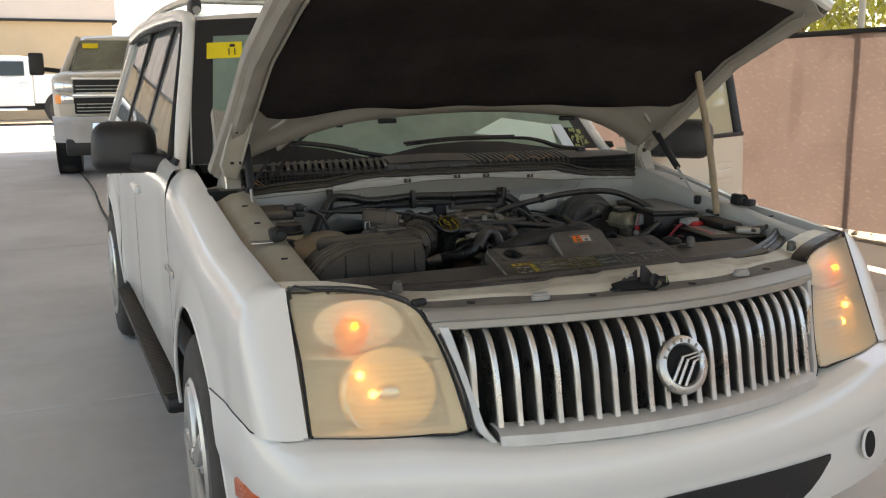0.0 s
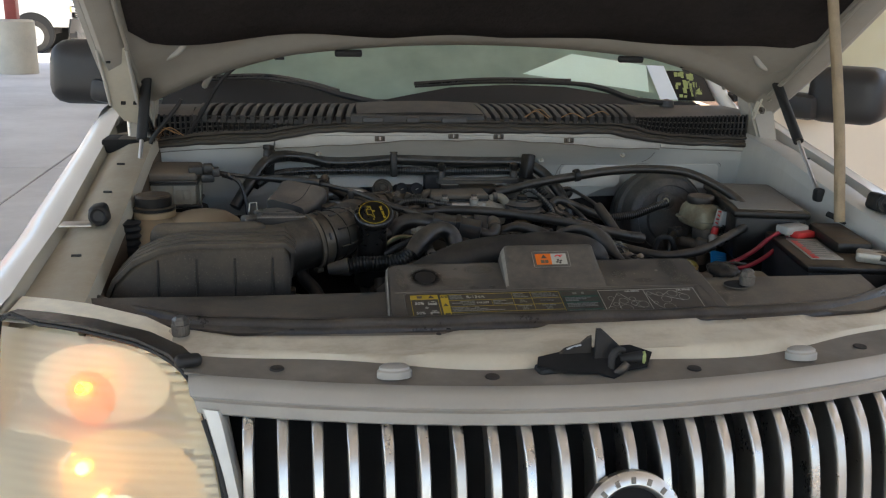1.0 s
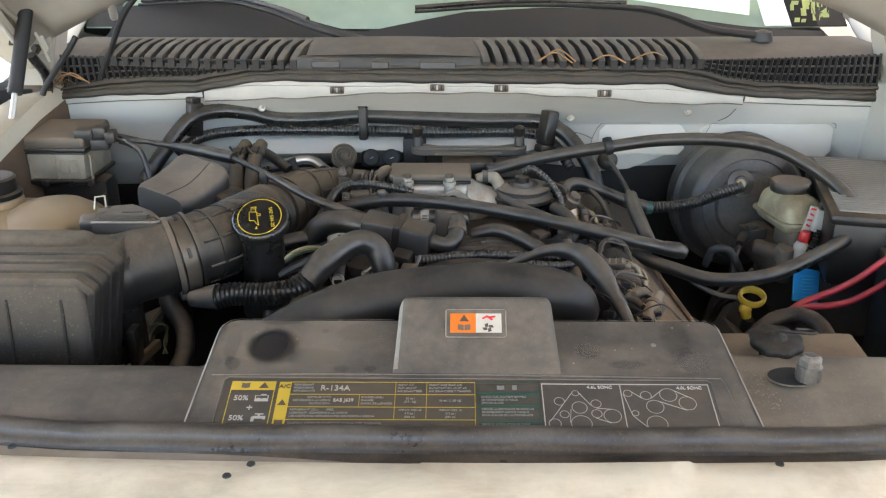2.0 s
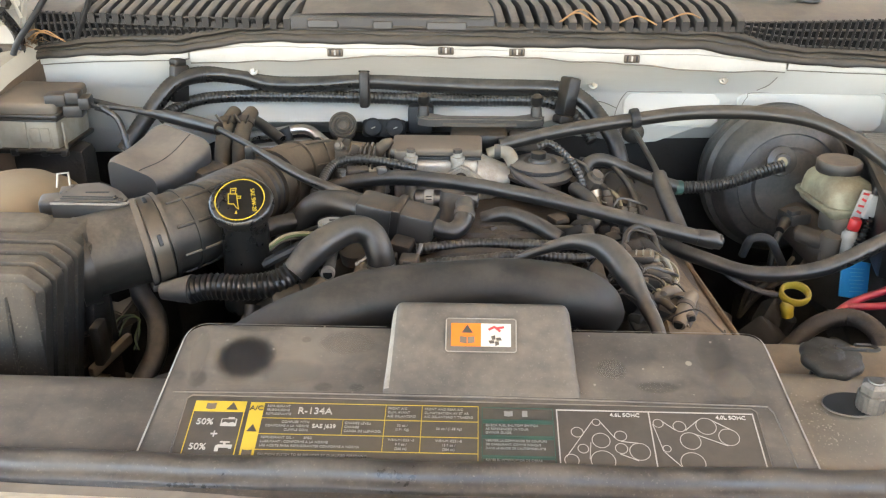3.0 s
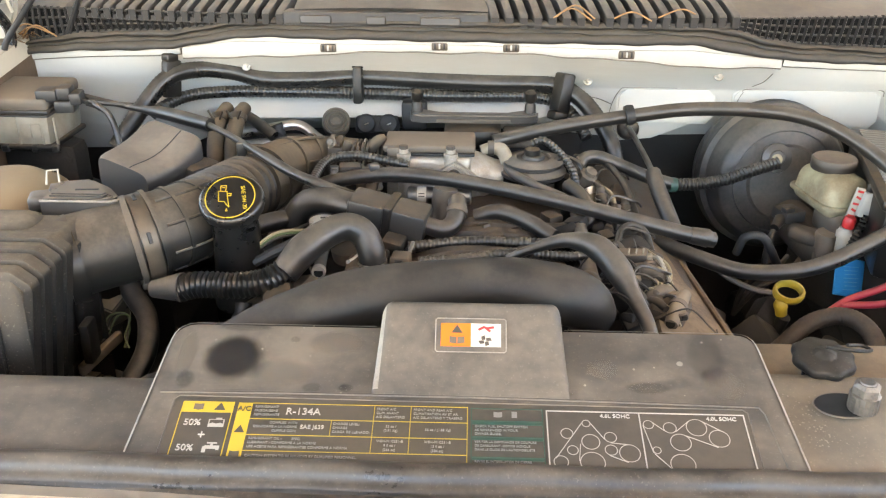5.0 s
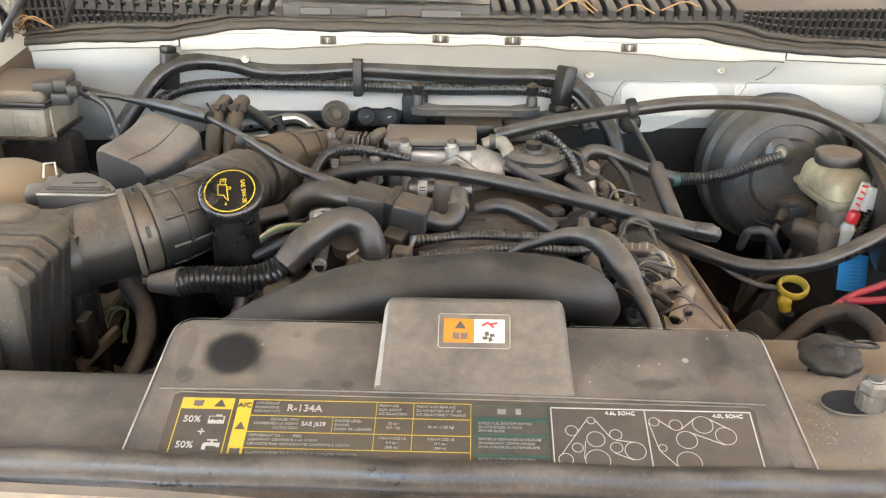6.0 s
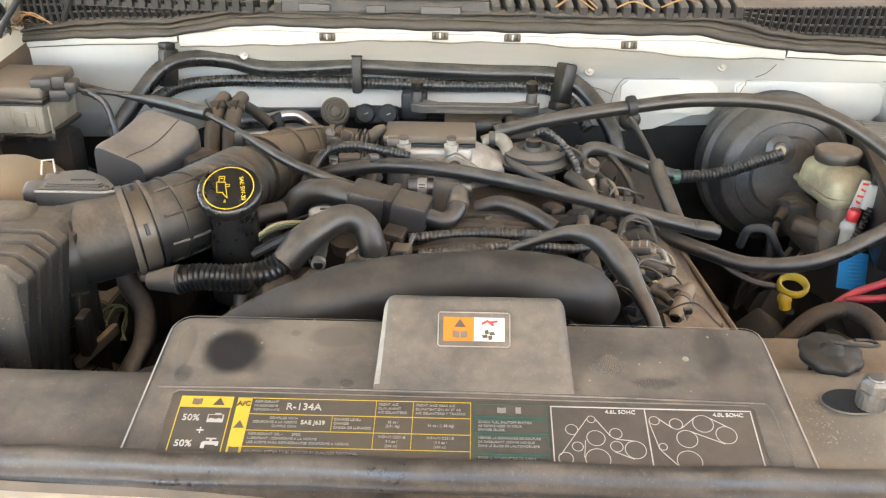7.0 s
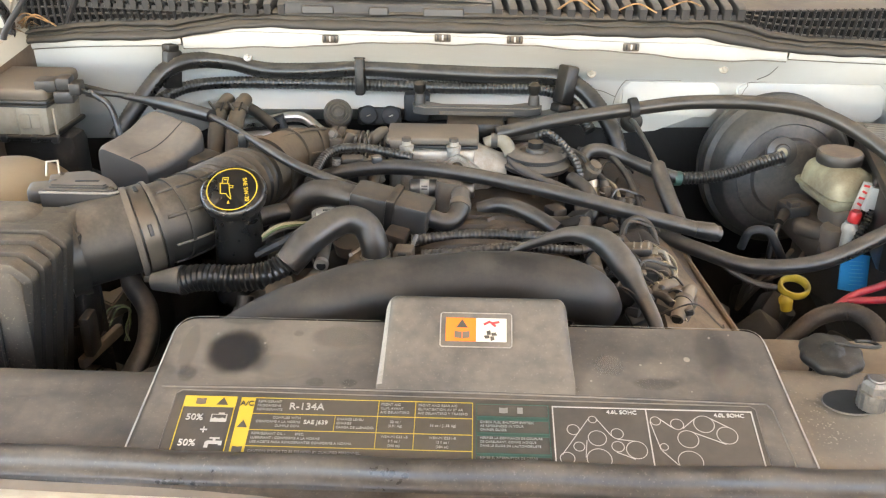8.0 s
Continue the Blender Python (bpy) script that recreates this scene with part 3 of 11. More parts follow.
def spline(points, n=8):
    """Points along a smooth curve through the given ones."""
    p = [Vector(q) for q in points]
    p = [p[0] * 2 - p[1]] + p + [p[-1] * 2 - p[-2]]
    out = []
    for i in range(1, len(p) - 2):
        a, b, c, d = p[i - 1:i + 3]
        for k in range(n):
            t = k / n
            out.append(0.5 * (2 * b + (c - a) * t + (2 * a - 5 * b + 4 * c - d) * t * t + (3 * b - a - 3 * c + d) * t ** 3))
    out.append(p[-2])
    return out


def tube(points, r, sides=10, n=8, ribs=0.0, pitch=0.006, caps=True, bm=None, flat=1.0, smooth_path=True):
    """A hose through the points; r a number or one radius a point; ribs: depth of corrugation."""
    bm = bm or bmesh.new()
    path = spline(points, n) if smooth_path else [Vector(q) for q in points]
    rs = r if isinstance(r, (list, tuple)) else [r] * len(points)
    lens = [0.0]
    for a, b in zip(path, path[1:]):
        lens.append(lens[-1] + (b - a).length)
    if ribs > 0:
        total, fine, k = lens[-1], [], 0
        m = max(int(total / pitch) * 2, 4)
        for i in range(m + 1):
            s = total * i / m
            while k < len(lens) - 2 and lens[k + 1] < s:
                k += 1
            f = (s - lens[k]) / max(lens[k + 1] - lens[k], 1e-9)
            fine.append((path[k].lerp(path[k + 1], f), s / total))
        pts = fine
    else:
        pts = [(q, s / max(lens[-1], 1e-9)) for q, s in zip(path, lens)]
    up = Vector((0, 0, 1))
    rings = []
    for i, (q, u) in enumerate(pts):
        t = (pts[min(i + 1, len(pts) - 1)][0] - pts[max(i - 1, 0)][0]).normalized()
        if abs(t.dot(up)) > 0.95:
            up = Vector((0, 1, 0)) if abs(t.y) < 0.8 else Vector((1, 0, 0))
        side = t.cross(up).normalized()
        up = side.cross(t).normalized()
        f = u * (len(rs) - 1)
        j = min(int(f), len(rs) - 2) if len(rs) > 1 else 0
        rad = rs[j] + (rs[min(j + 1, len(rs) - 1)] - rs[j]) * (f - j)
        if ribs > 0:
            rad -= ribs * (i % 2)
        rings.append([bm.verts.new(q + side * (rad * math.cos(2 * math.pi * k / sides)) + up * (rad * flat * math.sin(2 * math.pi * k / sides))) for k in range(sides)])
    for a, b in zip(rings, rings[1:]):
        for k in range(sides):
            bm.faces.new((a[k], a[(k + 1) % sides], b[(k + 1) % sides], b[k]))
    if caps:
        bm.faces.new(rings[0])
        bm.faces.new(rings[-1])
    return bm


def rbox(size, at, bevel=0.005, turn=(0, 0, 0), segs=2, bm=None, taper=None):
    """A box with rounded edges; taper: scale of its top face in x and y."""
    out = bm or bmesh.new()
    b = bmesh.new()
    bmesh.ops.create_cube(b, size=1)
    for v in b.verts:
        s = taper if (taper and v.co.z > 0) else (1, 1)
        v.co = Vector((v.co.x * size[0] * s[0], v.co.y * size[1] * s[1], v.co.z * size[2]))
    if bevel > 0:
        bmesh.ops.bevel(b, geom=list(b.edges), offset=min(bevel, min(size) * 0.45), segments=segs, affect="EDGES", profile=0.5)
    b.transform(pose(*at, *turn))
    merge(out, b)
    return out


def merge(out, b):
    me = bpy.data.meshes.new("tmp")
    b.to_mesh(me)
    b.free()
    out.from_mesh(me)
    bpy.data.meshes.remove(me)
    return out


def lathe(profile, m=None, sides=32, bm=None, lobes=0, lobe_depth=0.0):
    """Turns (radius, height) pairs round z, then poses it."""
    out = bm or bmesh.new()
    b = bmesh.new()
    rings = []
    for r, h in profile:
        ring = []
        for k in range(sides):
            a = 2 * math.pi * k / sides
            rr = r * (1 + lobe_depth * math.cos(lobes * a)) if lobes else r
            ring.append(b.verts.new((rr * math.cos(a), rr * math.sin(a), h)))
        rings.append(ring)
    for p, q in zip(rings, rings[1:]):
        for k in range(sides):
            b.faces.new((p[k], p[(k + 1) % sides], q[(k + 1) % sides], q[k]))
    b.faces.new(rings[0])
    b.faces.new(rings[-1])
    if m is not None:
        b.transform(m)
    return merge(out, b)


def grid(f, us, vs, bm=None, thick=0.0):
    """A sheet of f(u, v); thick pushes a second skin along the normals."""
    out = bm or bmesh.new()
    b = bmesh.new()
    rows = [[b.verts.new(f(u, v)) for v in vs] for u in us]
    for r, s in zip(rows, rows[1:]):
        for k in range(len(vs) - 1):
            try:
                b.faces.new((r[k], r[k + 1], s[k + 1], s[k]))
            except ValueError:
                pass
    if thick:
        bmesh.ops.recalc_face_normals(b, faces=b.faces)
        bmesh.ops.solidify(b, geom=list(b.faces), thickness=thick)
    return merge(out, b)


def plate(outline, depth, m=None, bevel=0.0, bm=None, segs=2):
    """A flat plate of an (x, y) outline, extruded down by depth."""
    out = bm or bmesh.new()
    b = bmesh.new()
    top = [b.verts.new((x, y, 0)) for x, y in outline]
    f = b.faces.new(top)
    if f.normal.z < 0:
        f.normal_flip()
    r = bmesh.ops.extrude_face_region(b, geom=[f])
    for v in r["geom"]:
        if isinstance(v, bmesh.types.BMVert):
            v.co.z -= depth
    if bevel > 0:
        es = [e for e in b.edges if abs(e.verts[0].co.z) < 1e-6 and abs(e.verts[1].co.z) < 1e-6]
        bmesh.ops.bevel(b, geom=es, offset=bevel, segments=segs, affect="EDGES")
    if m is not None:
        b.transform(m)
    return merge(out, b)


def span(a, b, n):
    return [a + (b - a) * i / n for i in range(n + 1)]


def lerp_table(table, x):
    """Straight lines between (x, value) pairs."""
    if x <= table[0][0]:
        return table[0][1]
    for (a, va), (b, vb) in zip(table, table[1:]):
        if x <= b:
            return va + (vb - va) * (x - a) / (b - a)
    return table[-1][1]


def letters(text, size, m, material, parent, name="lettering", align="LEFT", depth=0.0004):
    """Raised lettering in the built-in font, turned into a mesh."""
    cu = bpy.data.curves.new(name, "FONT")
    cu.body, cu.size, cu.align_x, cu.align_y, cu.extrude = text, size, align, "CENTER", depth
    tmp = bpy.data.objects.new(name, cu)
    scene.collection.objects.link(tmp)
    me = bpy.data.meshes.new_from_object(tmp)
    bpy.data.objects.remove(tmp)
    bpy.data.curves.remove(cu)
    me.name = name
    me.materials.clear()
    me.materials.append(material)
    ob = new(name, me)
    me.transform(m)
    ob.parent = parent
    return ob

def hose_part(name, pts, r, material="hose", label="", **k):
    return part(name, tube(pts, r, **k), M[material], suv, label)

# ---- the setting ----
ground = tagged(link("ground", grid(lambda u, v: Vector((u, v, -0.012)), span(-300, 300, 6), span(-300, 300, 6)), M["gravel"]),
                "pale sandy ground beyond the concrete", "ground", kind="structure")
floor = tagged(new("floor"), "grey concrete paving cast in large slabs", "floor", kind="structure")
X_JOINTS = [-16.0, -11.5, -7.0, -2.45, 2.1, 5.3]
Y_JOINTS = [-9.0, -5.5, -1.6, 2.65, 7.0, 11.6, 16.4, 22.0, 28.5, 35.0]
for xa, xb in zip(X_JOINTS, X_JOINTS[1:]):
    for ya, yb in zip(Y_JOINTS, Y_JOINTS[1:]):
        part("slab", rbox((xb - xa - 0.012, yb - ya - 0.012, 0.12), ((xa + xb) / 2, (ya + yb) / 2, -0.06), 0.006, segs=1), M["concrete"], floor)
part("joint", rbox((21.6, 44.4, 0.02), (-5.35, 13.0, -0.018), 0.0), M["joint"], floor)

# brown screened fence with posts
fence = thing("fence", "brown windscreen cloth laced to a chain-link fence with steel posts", "fence", kind="structure")
FX = 5.55   # line of the fence
for y in range(-2, 12):
    def cloth(u, v, y0=y * 3.05 - 4.65):
        y_ = y0 + u * 3.05
        return Vector((FX + 0.02 * math.sin(y_ * 2.1 + v * 3) + 0.012 * math.sin(y_ * 7 + v * 11), y_, 0.04 + v * 1.79 + 0.02 * math.sin(u * math.pi) * (1 - v)))
    part("panel", grid(cloth, span(0, 1, 16), span(0, 1, 10)), SCREEN, fence)
    part("post", tube([(FX + 0.05, y * 3.05 - 4.65, 0), (FX + 0.05, y * 3.05 - 4.65, 2.35)], 0.03, smooth_path=False), M["post"], fence)
part("top_rail", tube([(FX + 0.05, -11, 2.3), (FX + 0.05, 34, 2.3)], 0.022, smooth_path=False), M["post"], fence)
part("hem", tube([(FX, -11, 1.84), (FX, 34, 1.84)], 0.018, smooth_path=False, flat=1.6), M["black"], fence, "dark hemmed edge of the cloth")
bm = bmesh.new()
for i in range(110):
    y = 1.0 + i * 0.16
    tube([(FX + 0.04, y, 1.85), (FX + 0.04, y + 0.45, 2.3)], 0.0025, sides=4, smooth_path=False, bm=bm)
    tube([(FX + 0.04, y + 0.45, 1.85), (FX + 0.04, y, 2.3)], 0.0025, sides=4, smooth_path=False, bm=bm)
part("wire_mesh", bm, M["post"], fence)
bm = bmesh.new()
rnd = random.Random(4)
for i in range(260):
    s = rnd.uniform(0.015, 0.05)
    rbox((s, s * rnd.uniform(0.7, 1.3), s * 0.6), (FX + rnd.uniform(-0.28, 0.25), rnd.uniform(1.0, 9.0), s * 0.25), s * 0.2, (rnd.uniform(0, 30), 0, rnd.uniform(0, 180)), segs=1, bm=bm)
tagged(link("gravel_strip", bm, M["gravel"]), "loose pale stones along the foot of the fence", "gravel", kind="stuff")

# canopy on red columns with concrete feet
canopy = tagged(link("ceiling", rbox((13.4, 28.0, 0.25), (0.1, 7.0, 4.6), 0.0), M["canopy"]), "pale sheet-metal canopy roof over the bays", "canopy", kind="structure")
for y in (-10.8, -1.6, 7.6, 16.8):
    for x in (-5.4,) if y < 20 else ():
        col = thing("canopy_column", "red oxide steel column on a round concrete foot", "column", "canopy columns", at=(x, y, 0))
        part("shaft", rbox((0.2, 0.2, 3.6), (0, 0, 2.7), 0.01), M["column"], col)
        part("foot", lathe([(0.36, 0.0), (0.36, 0.92), (0.33, 0.95), (0.1, 0.96)]), M["pier"], col, "sun-bleached concrete foot")
col = thing("sign_column", "red steel post on a round concrete foot in the sun", "column", at=(-5.3, 25.8, 0))
part("shaft", rbox((0.16, 0.16, 3.4), (0, 0, 2.6), 0.01), M["column"], col)
part("foot", lathe([(0.36, 0.0), (0.36, 0.92), (0.33, 0.95), (0.1, 0.96)]), M["pier"], col)

# building across the lot
shop = thing("workshop_building", "long tan stucco workshop with a pale metal fascia", "building", kind="structure", at=(-18, 39, 0))
part("wall", rbox((40.0, 6.0, 3.9), (0, 3, 1.95), 0.0), M["stucco"], shop)
part("fascia", rbox((40.3, 6.4, 3.6), (0, 3, 5.75), 0.02), M["fascia"], shop)
part("drip_edge", rbox((40.4, 6.5, 0.09), (0, 3, 3.93), 0.01), M["black"], shop)
for i in range(5):
    w = part("window", rbox((3.0, 0.1, 0.55), (-14 + i * 7.0, -0.02, 2.35), 0.01), M["tail"], shop)
    part("frame", rbox((3.1, 0.06, 0.07), (-14 + i * 7.0, -0.06, 2.05), 0.01), M["fascia"], w)


# ---- pickups ----
def pickup(name, label, m, paint, lower=None, heavy=1.0, group=""):
    """A crew-cab pickup; front at y = 0, tail towards +y, tyres on z = 0."""
    t = thing(name, label, "pickup truck", group)
    lower = lower or paint
    def ring(pts, y):
        return [Vector((x, y, z)) for x, z in pts]
    def shell(stations, bm):
        rows = []
        for y, pts in stations:
            rows.append([bm.verts.new((x, y, z)) for x, z in pts])
        for a, b in zip(rows, rows[1:]):
            for k in range(len(a) - 1):
                bm.faces.new((a[k], a[k + 1], b[k + 1], b[k]))
        bm.faces.new(rows[0])
        bm.faces.new(rows[-1])
        return bm
    def sec(w, z0, z1, r=0.1):
        return [(-w + 0.03, z0), (-w, z0 + 0.25), (-w, z1 - r), (-w + r * 0.35, z1 - r * 0.3), (-w + r * 1.3, z1), (0, z1 + 0.03), (w - r * 1.3, z1), (w - r * 0.35, z1 - r * 0.3), (w, z1 - r), (w, z0 + 0.25), (w - 0.03, z0)]
    b = shell([(0.12, sec(0.90, 0.62, 1.22)), (0.25, sec(0.97, 0.62, 1.32)), (0.6, sec(1.0, 0.62, 1.38)), (1.55, sec(1.0, 0.62, 1.42))], bmesh.new())
    part("front_body", b, paint, t)
    b = shell([(1.5, sec(1.0, 0.55, 1.36)), (4.1, sec(1.0, 0.55, 1.36))], bmesh.new())
    part("cab_body", b, paint, t)
    b = shell([(4.12, sec(1.0, 0.62, 1.42, 0.05)), (5.95, sec(1.0, 0.62, 1.42, 0.05))], bmesh.new())
    part("bed", b, paint, t)
    g = [(-0.92, 1.34), (-0.86, 1.5), (-0.74, 1.88), (-0.62, 1.95), (0, 1.98), (0.62, 1.95), (0.74, 1.88), (0.86, 1.5), (0.92, 1.34)]
    def gl(sx, dz):
        return [(x * sx, 1.34 + (z - 1.34) * dz) for x, z in g]
    bm = bmesh.new()
    shell([(2.25, gl(0.93, 0.94)), (2.5, gl(1, 1)), (3.8, gl(1, 1)), (4.05, gl(0.95, 0.95))], bm)
    part("roof", bm, paint, t)
    ws = part("windshield", grid(lambda u, v: Vector(((-0.80 + 0.13 * v) * (1 - 2 * u), 1.52 + 0.72 * v - 0.10 * (1 - (2 * u - 1) ** 2), 1.38 + 0.50 * v)), span(0, 1, 10), span(0, 1, 4), thick=0.01), M["haze"], t)
    part("sticker", rbox((0.22, 0.01, 0.09), (-0.52, 2.02, 1.79), 0.002, (-38, 0, 0)), M["sticker"], ws)
    for s in (-1, 1):
        part("fender_pillar", tube([(s * 0.90, 1.5, 1.37), (s * 0.70, 2.27, 1.90)], 0.05, smooth_path=False), paint, t)
        for y0, y1 in ((2.2, 3.0), (3.15, 3.9)):
            part("side_window", grid(lambda u, v, s=s, y0=y0, y1=y1: Vector((s * (0.925 - 0.13 * v), y0 + (0.28 * v if y0 < 2.5 else 0) + (y1 - y0 - (0.28 * v if y0 < 2.5 else 0)) * u, 1.4 + 0.40 * v)), span(0, 1, 2), span(0, 1, 2), thick=0.012), M["tail"], t)
            part("door_handle", rbox((0.03, 0.2, 0.035), (s * 1.015, y1 - 0.05, 1.18), 0.01), M["chrome"], t)
        h = part("headlight", rbox((0.24, 0.12, 0.13), (s * 0.81, 0.12, 1.20), 0.02, (0, 0, s * 16)), M["chrome"], t)
        part("lens", rbox((0.25, 0.04, 0.14), (s * 0.815, 0.055, 1.20), 0.012, (0, 0, s * 16)), CLEAR_LENS, h)
        h = part("lower_lamp", rbox((0.24, 0.12, 0.12), (s * 0.81, 0.12, 1.04), 0.02, (0, 0, s * 16)), M["chrome"], t)
        part("turn_signal", rbox((0.08, 0.05, 0.11), (s * 0.90, 0.10, 1.04), 0.012, (0, 0, s * 16)), M["amber"], h)
        mi = part("mirror", rbox((0.20, 0.13, 0.32), (s * 1.26, 1.75, 1.52), 0.03), M["trim"], t)
        part("mirror_arm", tube([(s * 0.95, 1.85, 1.42), (s * 1.2, 1.78, 1.45)], 0.035, smooth_path=False), M["trim"], mi)
        for y in (1.0, 4.85):
            w = part("wheel", lathe([(0.20, -0.13), (0.37, -0.13), (0.40, -0.09), (0.405, 0.0), (0.40, 0.09), (0.37, 0.13), (0.20, 0.13)], pose(s * 0.88, y, 0.405, 0, 90, 0)), M["tyre"], t)
            part("rim", lathe([(0.03, 0.02), (0.08, 0.05), (0.2, 0.06), (0.24, 0.10), (0.25, 0.12)], pose(s * 0.90, y, 0.405, 0, 90 * s, 0)), M["rim"], w)
            # Black ring and disc paint the shade of the wheel opening.
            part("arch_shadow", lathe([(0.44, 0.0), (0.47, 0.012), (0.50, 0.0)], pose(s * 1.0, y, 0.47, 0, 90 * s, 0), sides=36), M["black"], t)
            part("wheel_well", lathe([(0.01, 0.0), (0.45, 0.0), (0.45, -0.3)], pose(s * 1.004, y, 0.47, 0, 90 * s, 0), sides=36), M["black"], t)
        part("running_board", rbox((0.16, 2.3, 0.07), (s * 1.04, 2.75, 0.46), 0.02), M["chrome"] if heavy > 1 else M["trim"], t)
    gr = part("grille", rbox((1.42, 0.10, 0.46), (0, 0.09, 1.08), 0.02), M["black"], t)
    part("grille_bar", rbox((1.46, 0.08, 0.07), (0, 0.045, 1.085), 0.02), M["chrome"], gr)
    part("grille_frame", rbox((1.46, 0.07, 0.035), (0, 0.05, 1.30), 0.012), M["chrome"], gr)
    for i in range(6):
        part("grille_slat", rbox((1.36, 0.03, 0.012), (0, 0.03, 0.885 + 0.045 * i + (0.10 if i > 2 else 0)), 0.004), M["satin"], gr)
    bp = part("bumper", grid(lambda u, v: Vector(((2 * u - 1) * 0.99, -0.10 + 0.22 * (2 * u - 1) ** 4 + 0.03 * math.cos(v * 3.1), 0.48 + 0.34 * v)), span(0, 1, 20), span(0, 1, 6), thick=0.05), M["chrome"] if heavy > 1 else lower, t)
    part("air_dam", rbox((1.7, 0.2, 0.22), (0, 0.10, 0.42), 0.03), M["trim"], t)
    part("tow_slot", rbox((0.5, 0.04, 0.10), (0, -0.125, 0.66), 0.01), M["black"], bp)
    part("frame", rbox((1.3, 4.6, 0.25), (0, 3.0, 0.55), 0.02), M["black"], t)
    t.matrix_world = m @ Matrix.Diagonal((heavy, heavy, heavy, 1))
    return t


pickup("pickup_truck", "silver heavy-duty pickup with chrome bumper and tow mirrors", pose(0.10, 13.0, 0, 0, 0, -5), M["truck_silver"], heavy=1.15)
pickup("pickup_truck", "white crew-cab pickup parked side-on in the sun", pose(-6.2, 34.5, 0, 0, 0, -90), M["truck_white"], heavy=1.22)
pickup("pickup_truck", "white older pickup parked side-on beside the column", pose(-3.4, 31.0, 0, 0, 0, 90), M["truck_white"], M["trim"], heavy=1.12)
pickup("pickup_truck", "white work pickup with dark lower body", pose(-5.7, 24.0, 0, 0, 0, 90), M["truck_white"], M["trim"])
pickup("pickup_truck", "bright red pickup parked out in the sun", pose(-12.0, 29.0, 0, 0, 0, 160), M["red_paint"])


# ---- trees beyond the fence ----
def tree(x, y, h, seed):
    r = random.Random(seed)
    t = thing("tree", "sunlit yellow-green tree behind the fence", "tree", "trees behind the fence", at=(x, y, 0))
    bm = tube([(0, 0, 0), (0.05, 0.02, h * 0.3), (-0.05, 0.05, h * 0.6)], [0.14, 0.10, 0.05])
    for i in range(7):
        a = r.uniform(0, 6.28)
        z = h * r.uniform(0.25, 0.5)
        tube([(0, 0, z), (math.cos(a) * h * 0.12, math.sin(a) * h * 0.12, z + h * 0.12), (math.cos(a) * h * 0.3, math.sin(a) * h * 0.3, z + h * 0.25)], [0.05, 0.03, 0.015], sides=6, n=4, bm=bm)
    part("trunk", bm, M["bark"], t)
    bm = bmesh.new()
    for c in range(26):
        a, q = r.uniform(0, 6.28), h * 0.36 * math.sqrt(r.random())
        cx, cy, cz = math.cos(a) * q, math.sin(a) * q, h * (0.30 + 0.65 * r.random() * (1 - 0.4 * q / (h * 0.36)))
        for i in range(150):
            d = Vector((r.gauss(0, 1), r.gauss(0, 1), r.gauss(0, 0.7))) * 0.34
            p = Vector((cx, cy, cz)) + d
            e = Euler((r.uniform(0, 6), r.uniform(0, 6), r.uniform(0, 6))).to_matrix()
            s = r.uniform(0.07, 0.14)
            vs = [bm.verts.new(p + e @ Vector(k)) for k in ((-s, 0, 0), (0, -s * 0.45, 0), (s, 0, 0), (0, s * 0.45, 0))]
            bm.faces.new(vs)
    part("crown", bm, M["leaf"], t, smooth=0)


for i, (x, y, h) in enumerate([(13.0, 5.5, 6.2), (13.5, 9.5, 6.8), (14.5, 14.0, 7.0), (13.0, 18.5, 6.2), (15.0, 23.5, 7.5), (13.5, 1.5, 6.4)]):
    tree(x, y, h, i + 3)

hose = tagged(link("floor_cable", tube([(-0.75, 15.6, 0.012), (-0.66, 13.8, 0.012), (-0.62, 11.5, 0.012), (-0.66, 9.0, 0.012), (-0.60, 6.5, 0.012), (-0.5, 4.6, 0.012)], 0.012), M["black"]),
              "thin black cable lying across the concrete", "cable")

# ---- the parked suv: outer body ----
def lamp_y(x, z):
    """Plan of the headlight lens."""
    return 0.05 + 0.30 * (x - 0.5) + 0.5 * (z - 0.7) - 0.02 * math.sin(math.pi * min(1, max(0, (x - 0.5) / 0.32)))


suv = thing("suv", "white parked suv with its hood propped open", "car")
AXLE_F, AXLE_R, WHEEL_Z, TYRE_R = 0.90, 3.76, 0.37, 0.37
ARCH = 0.445
WIDTH = [(0.08, 0.875), (0.15, 0.905), (0.25, 0.922), (0.4, 0.932), (0.7, 0.935), (1.3, 0.925), (1.7, 0.915), (3.0, 0.915), (3.7, 0.925), (4.3, 0.905), (4.6, 0.87), (4.72, 0.80)]
EDGE_Z = [(0.28, 0.978), (0.5, 1.005), (0.7, 1.025), (1.2, 1.115), (1.34, 1.145), (1.7, 1.165), (4.7, 1.185)]
SIDES = (-1, 1)


def arch_low(y, low):
    for a in (AXLE_F, AXLE_R):
        if abs(y - a) < ARCH:
            return max(low, WHEEL_Z + math.sqrt(ARCH ** 2 - (y - a) ** 2))
    return low


def side_x(y, z):
    """Half width of the body at a height."""
    w = lerp_table(WIDTH, y)
    flare = 0.0
    for a in (AXLE_F, AXLE_R):
        d = math.hypot(y - a, z - WHEEL_Z) - ARCH
        if -0.01 <= d < 0.10:
            flare = max(flare, 0.014 * (1 - max(d, 0.0) / 0.10))
    return w + flare - 0.05 * max(0.0, (0.62 - z) / 0.35) ** 2 * 0.6


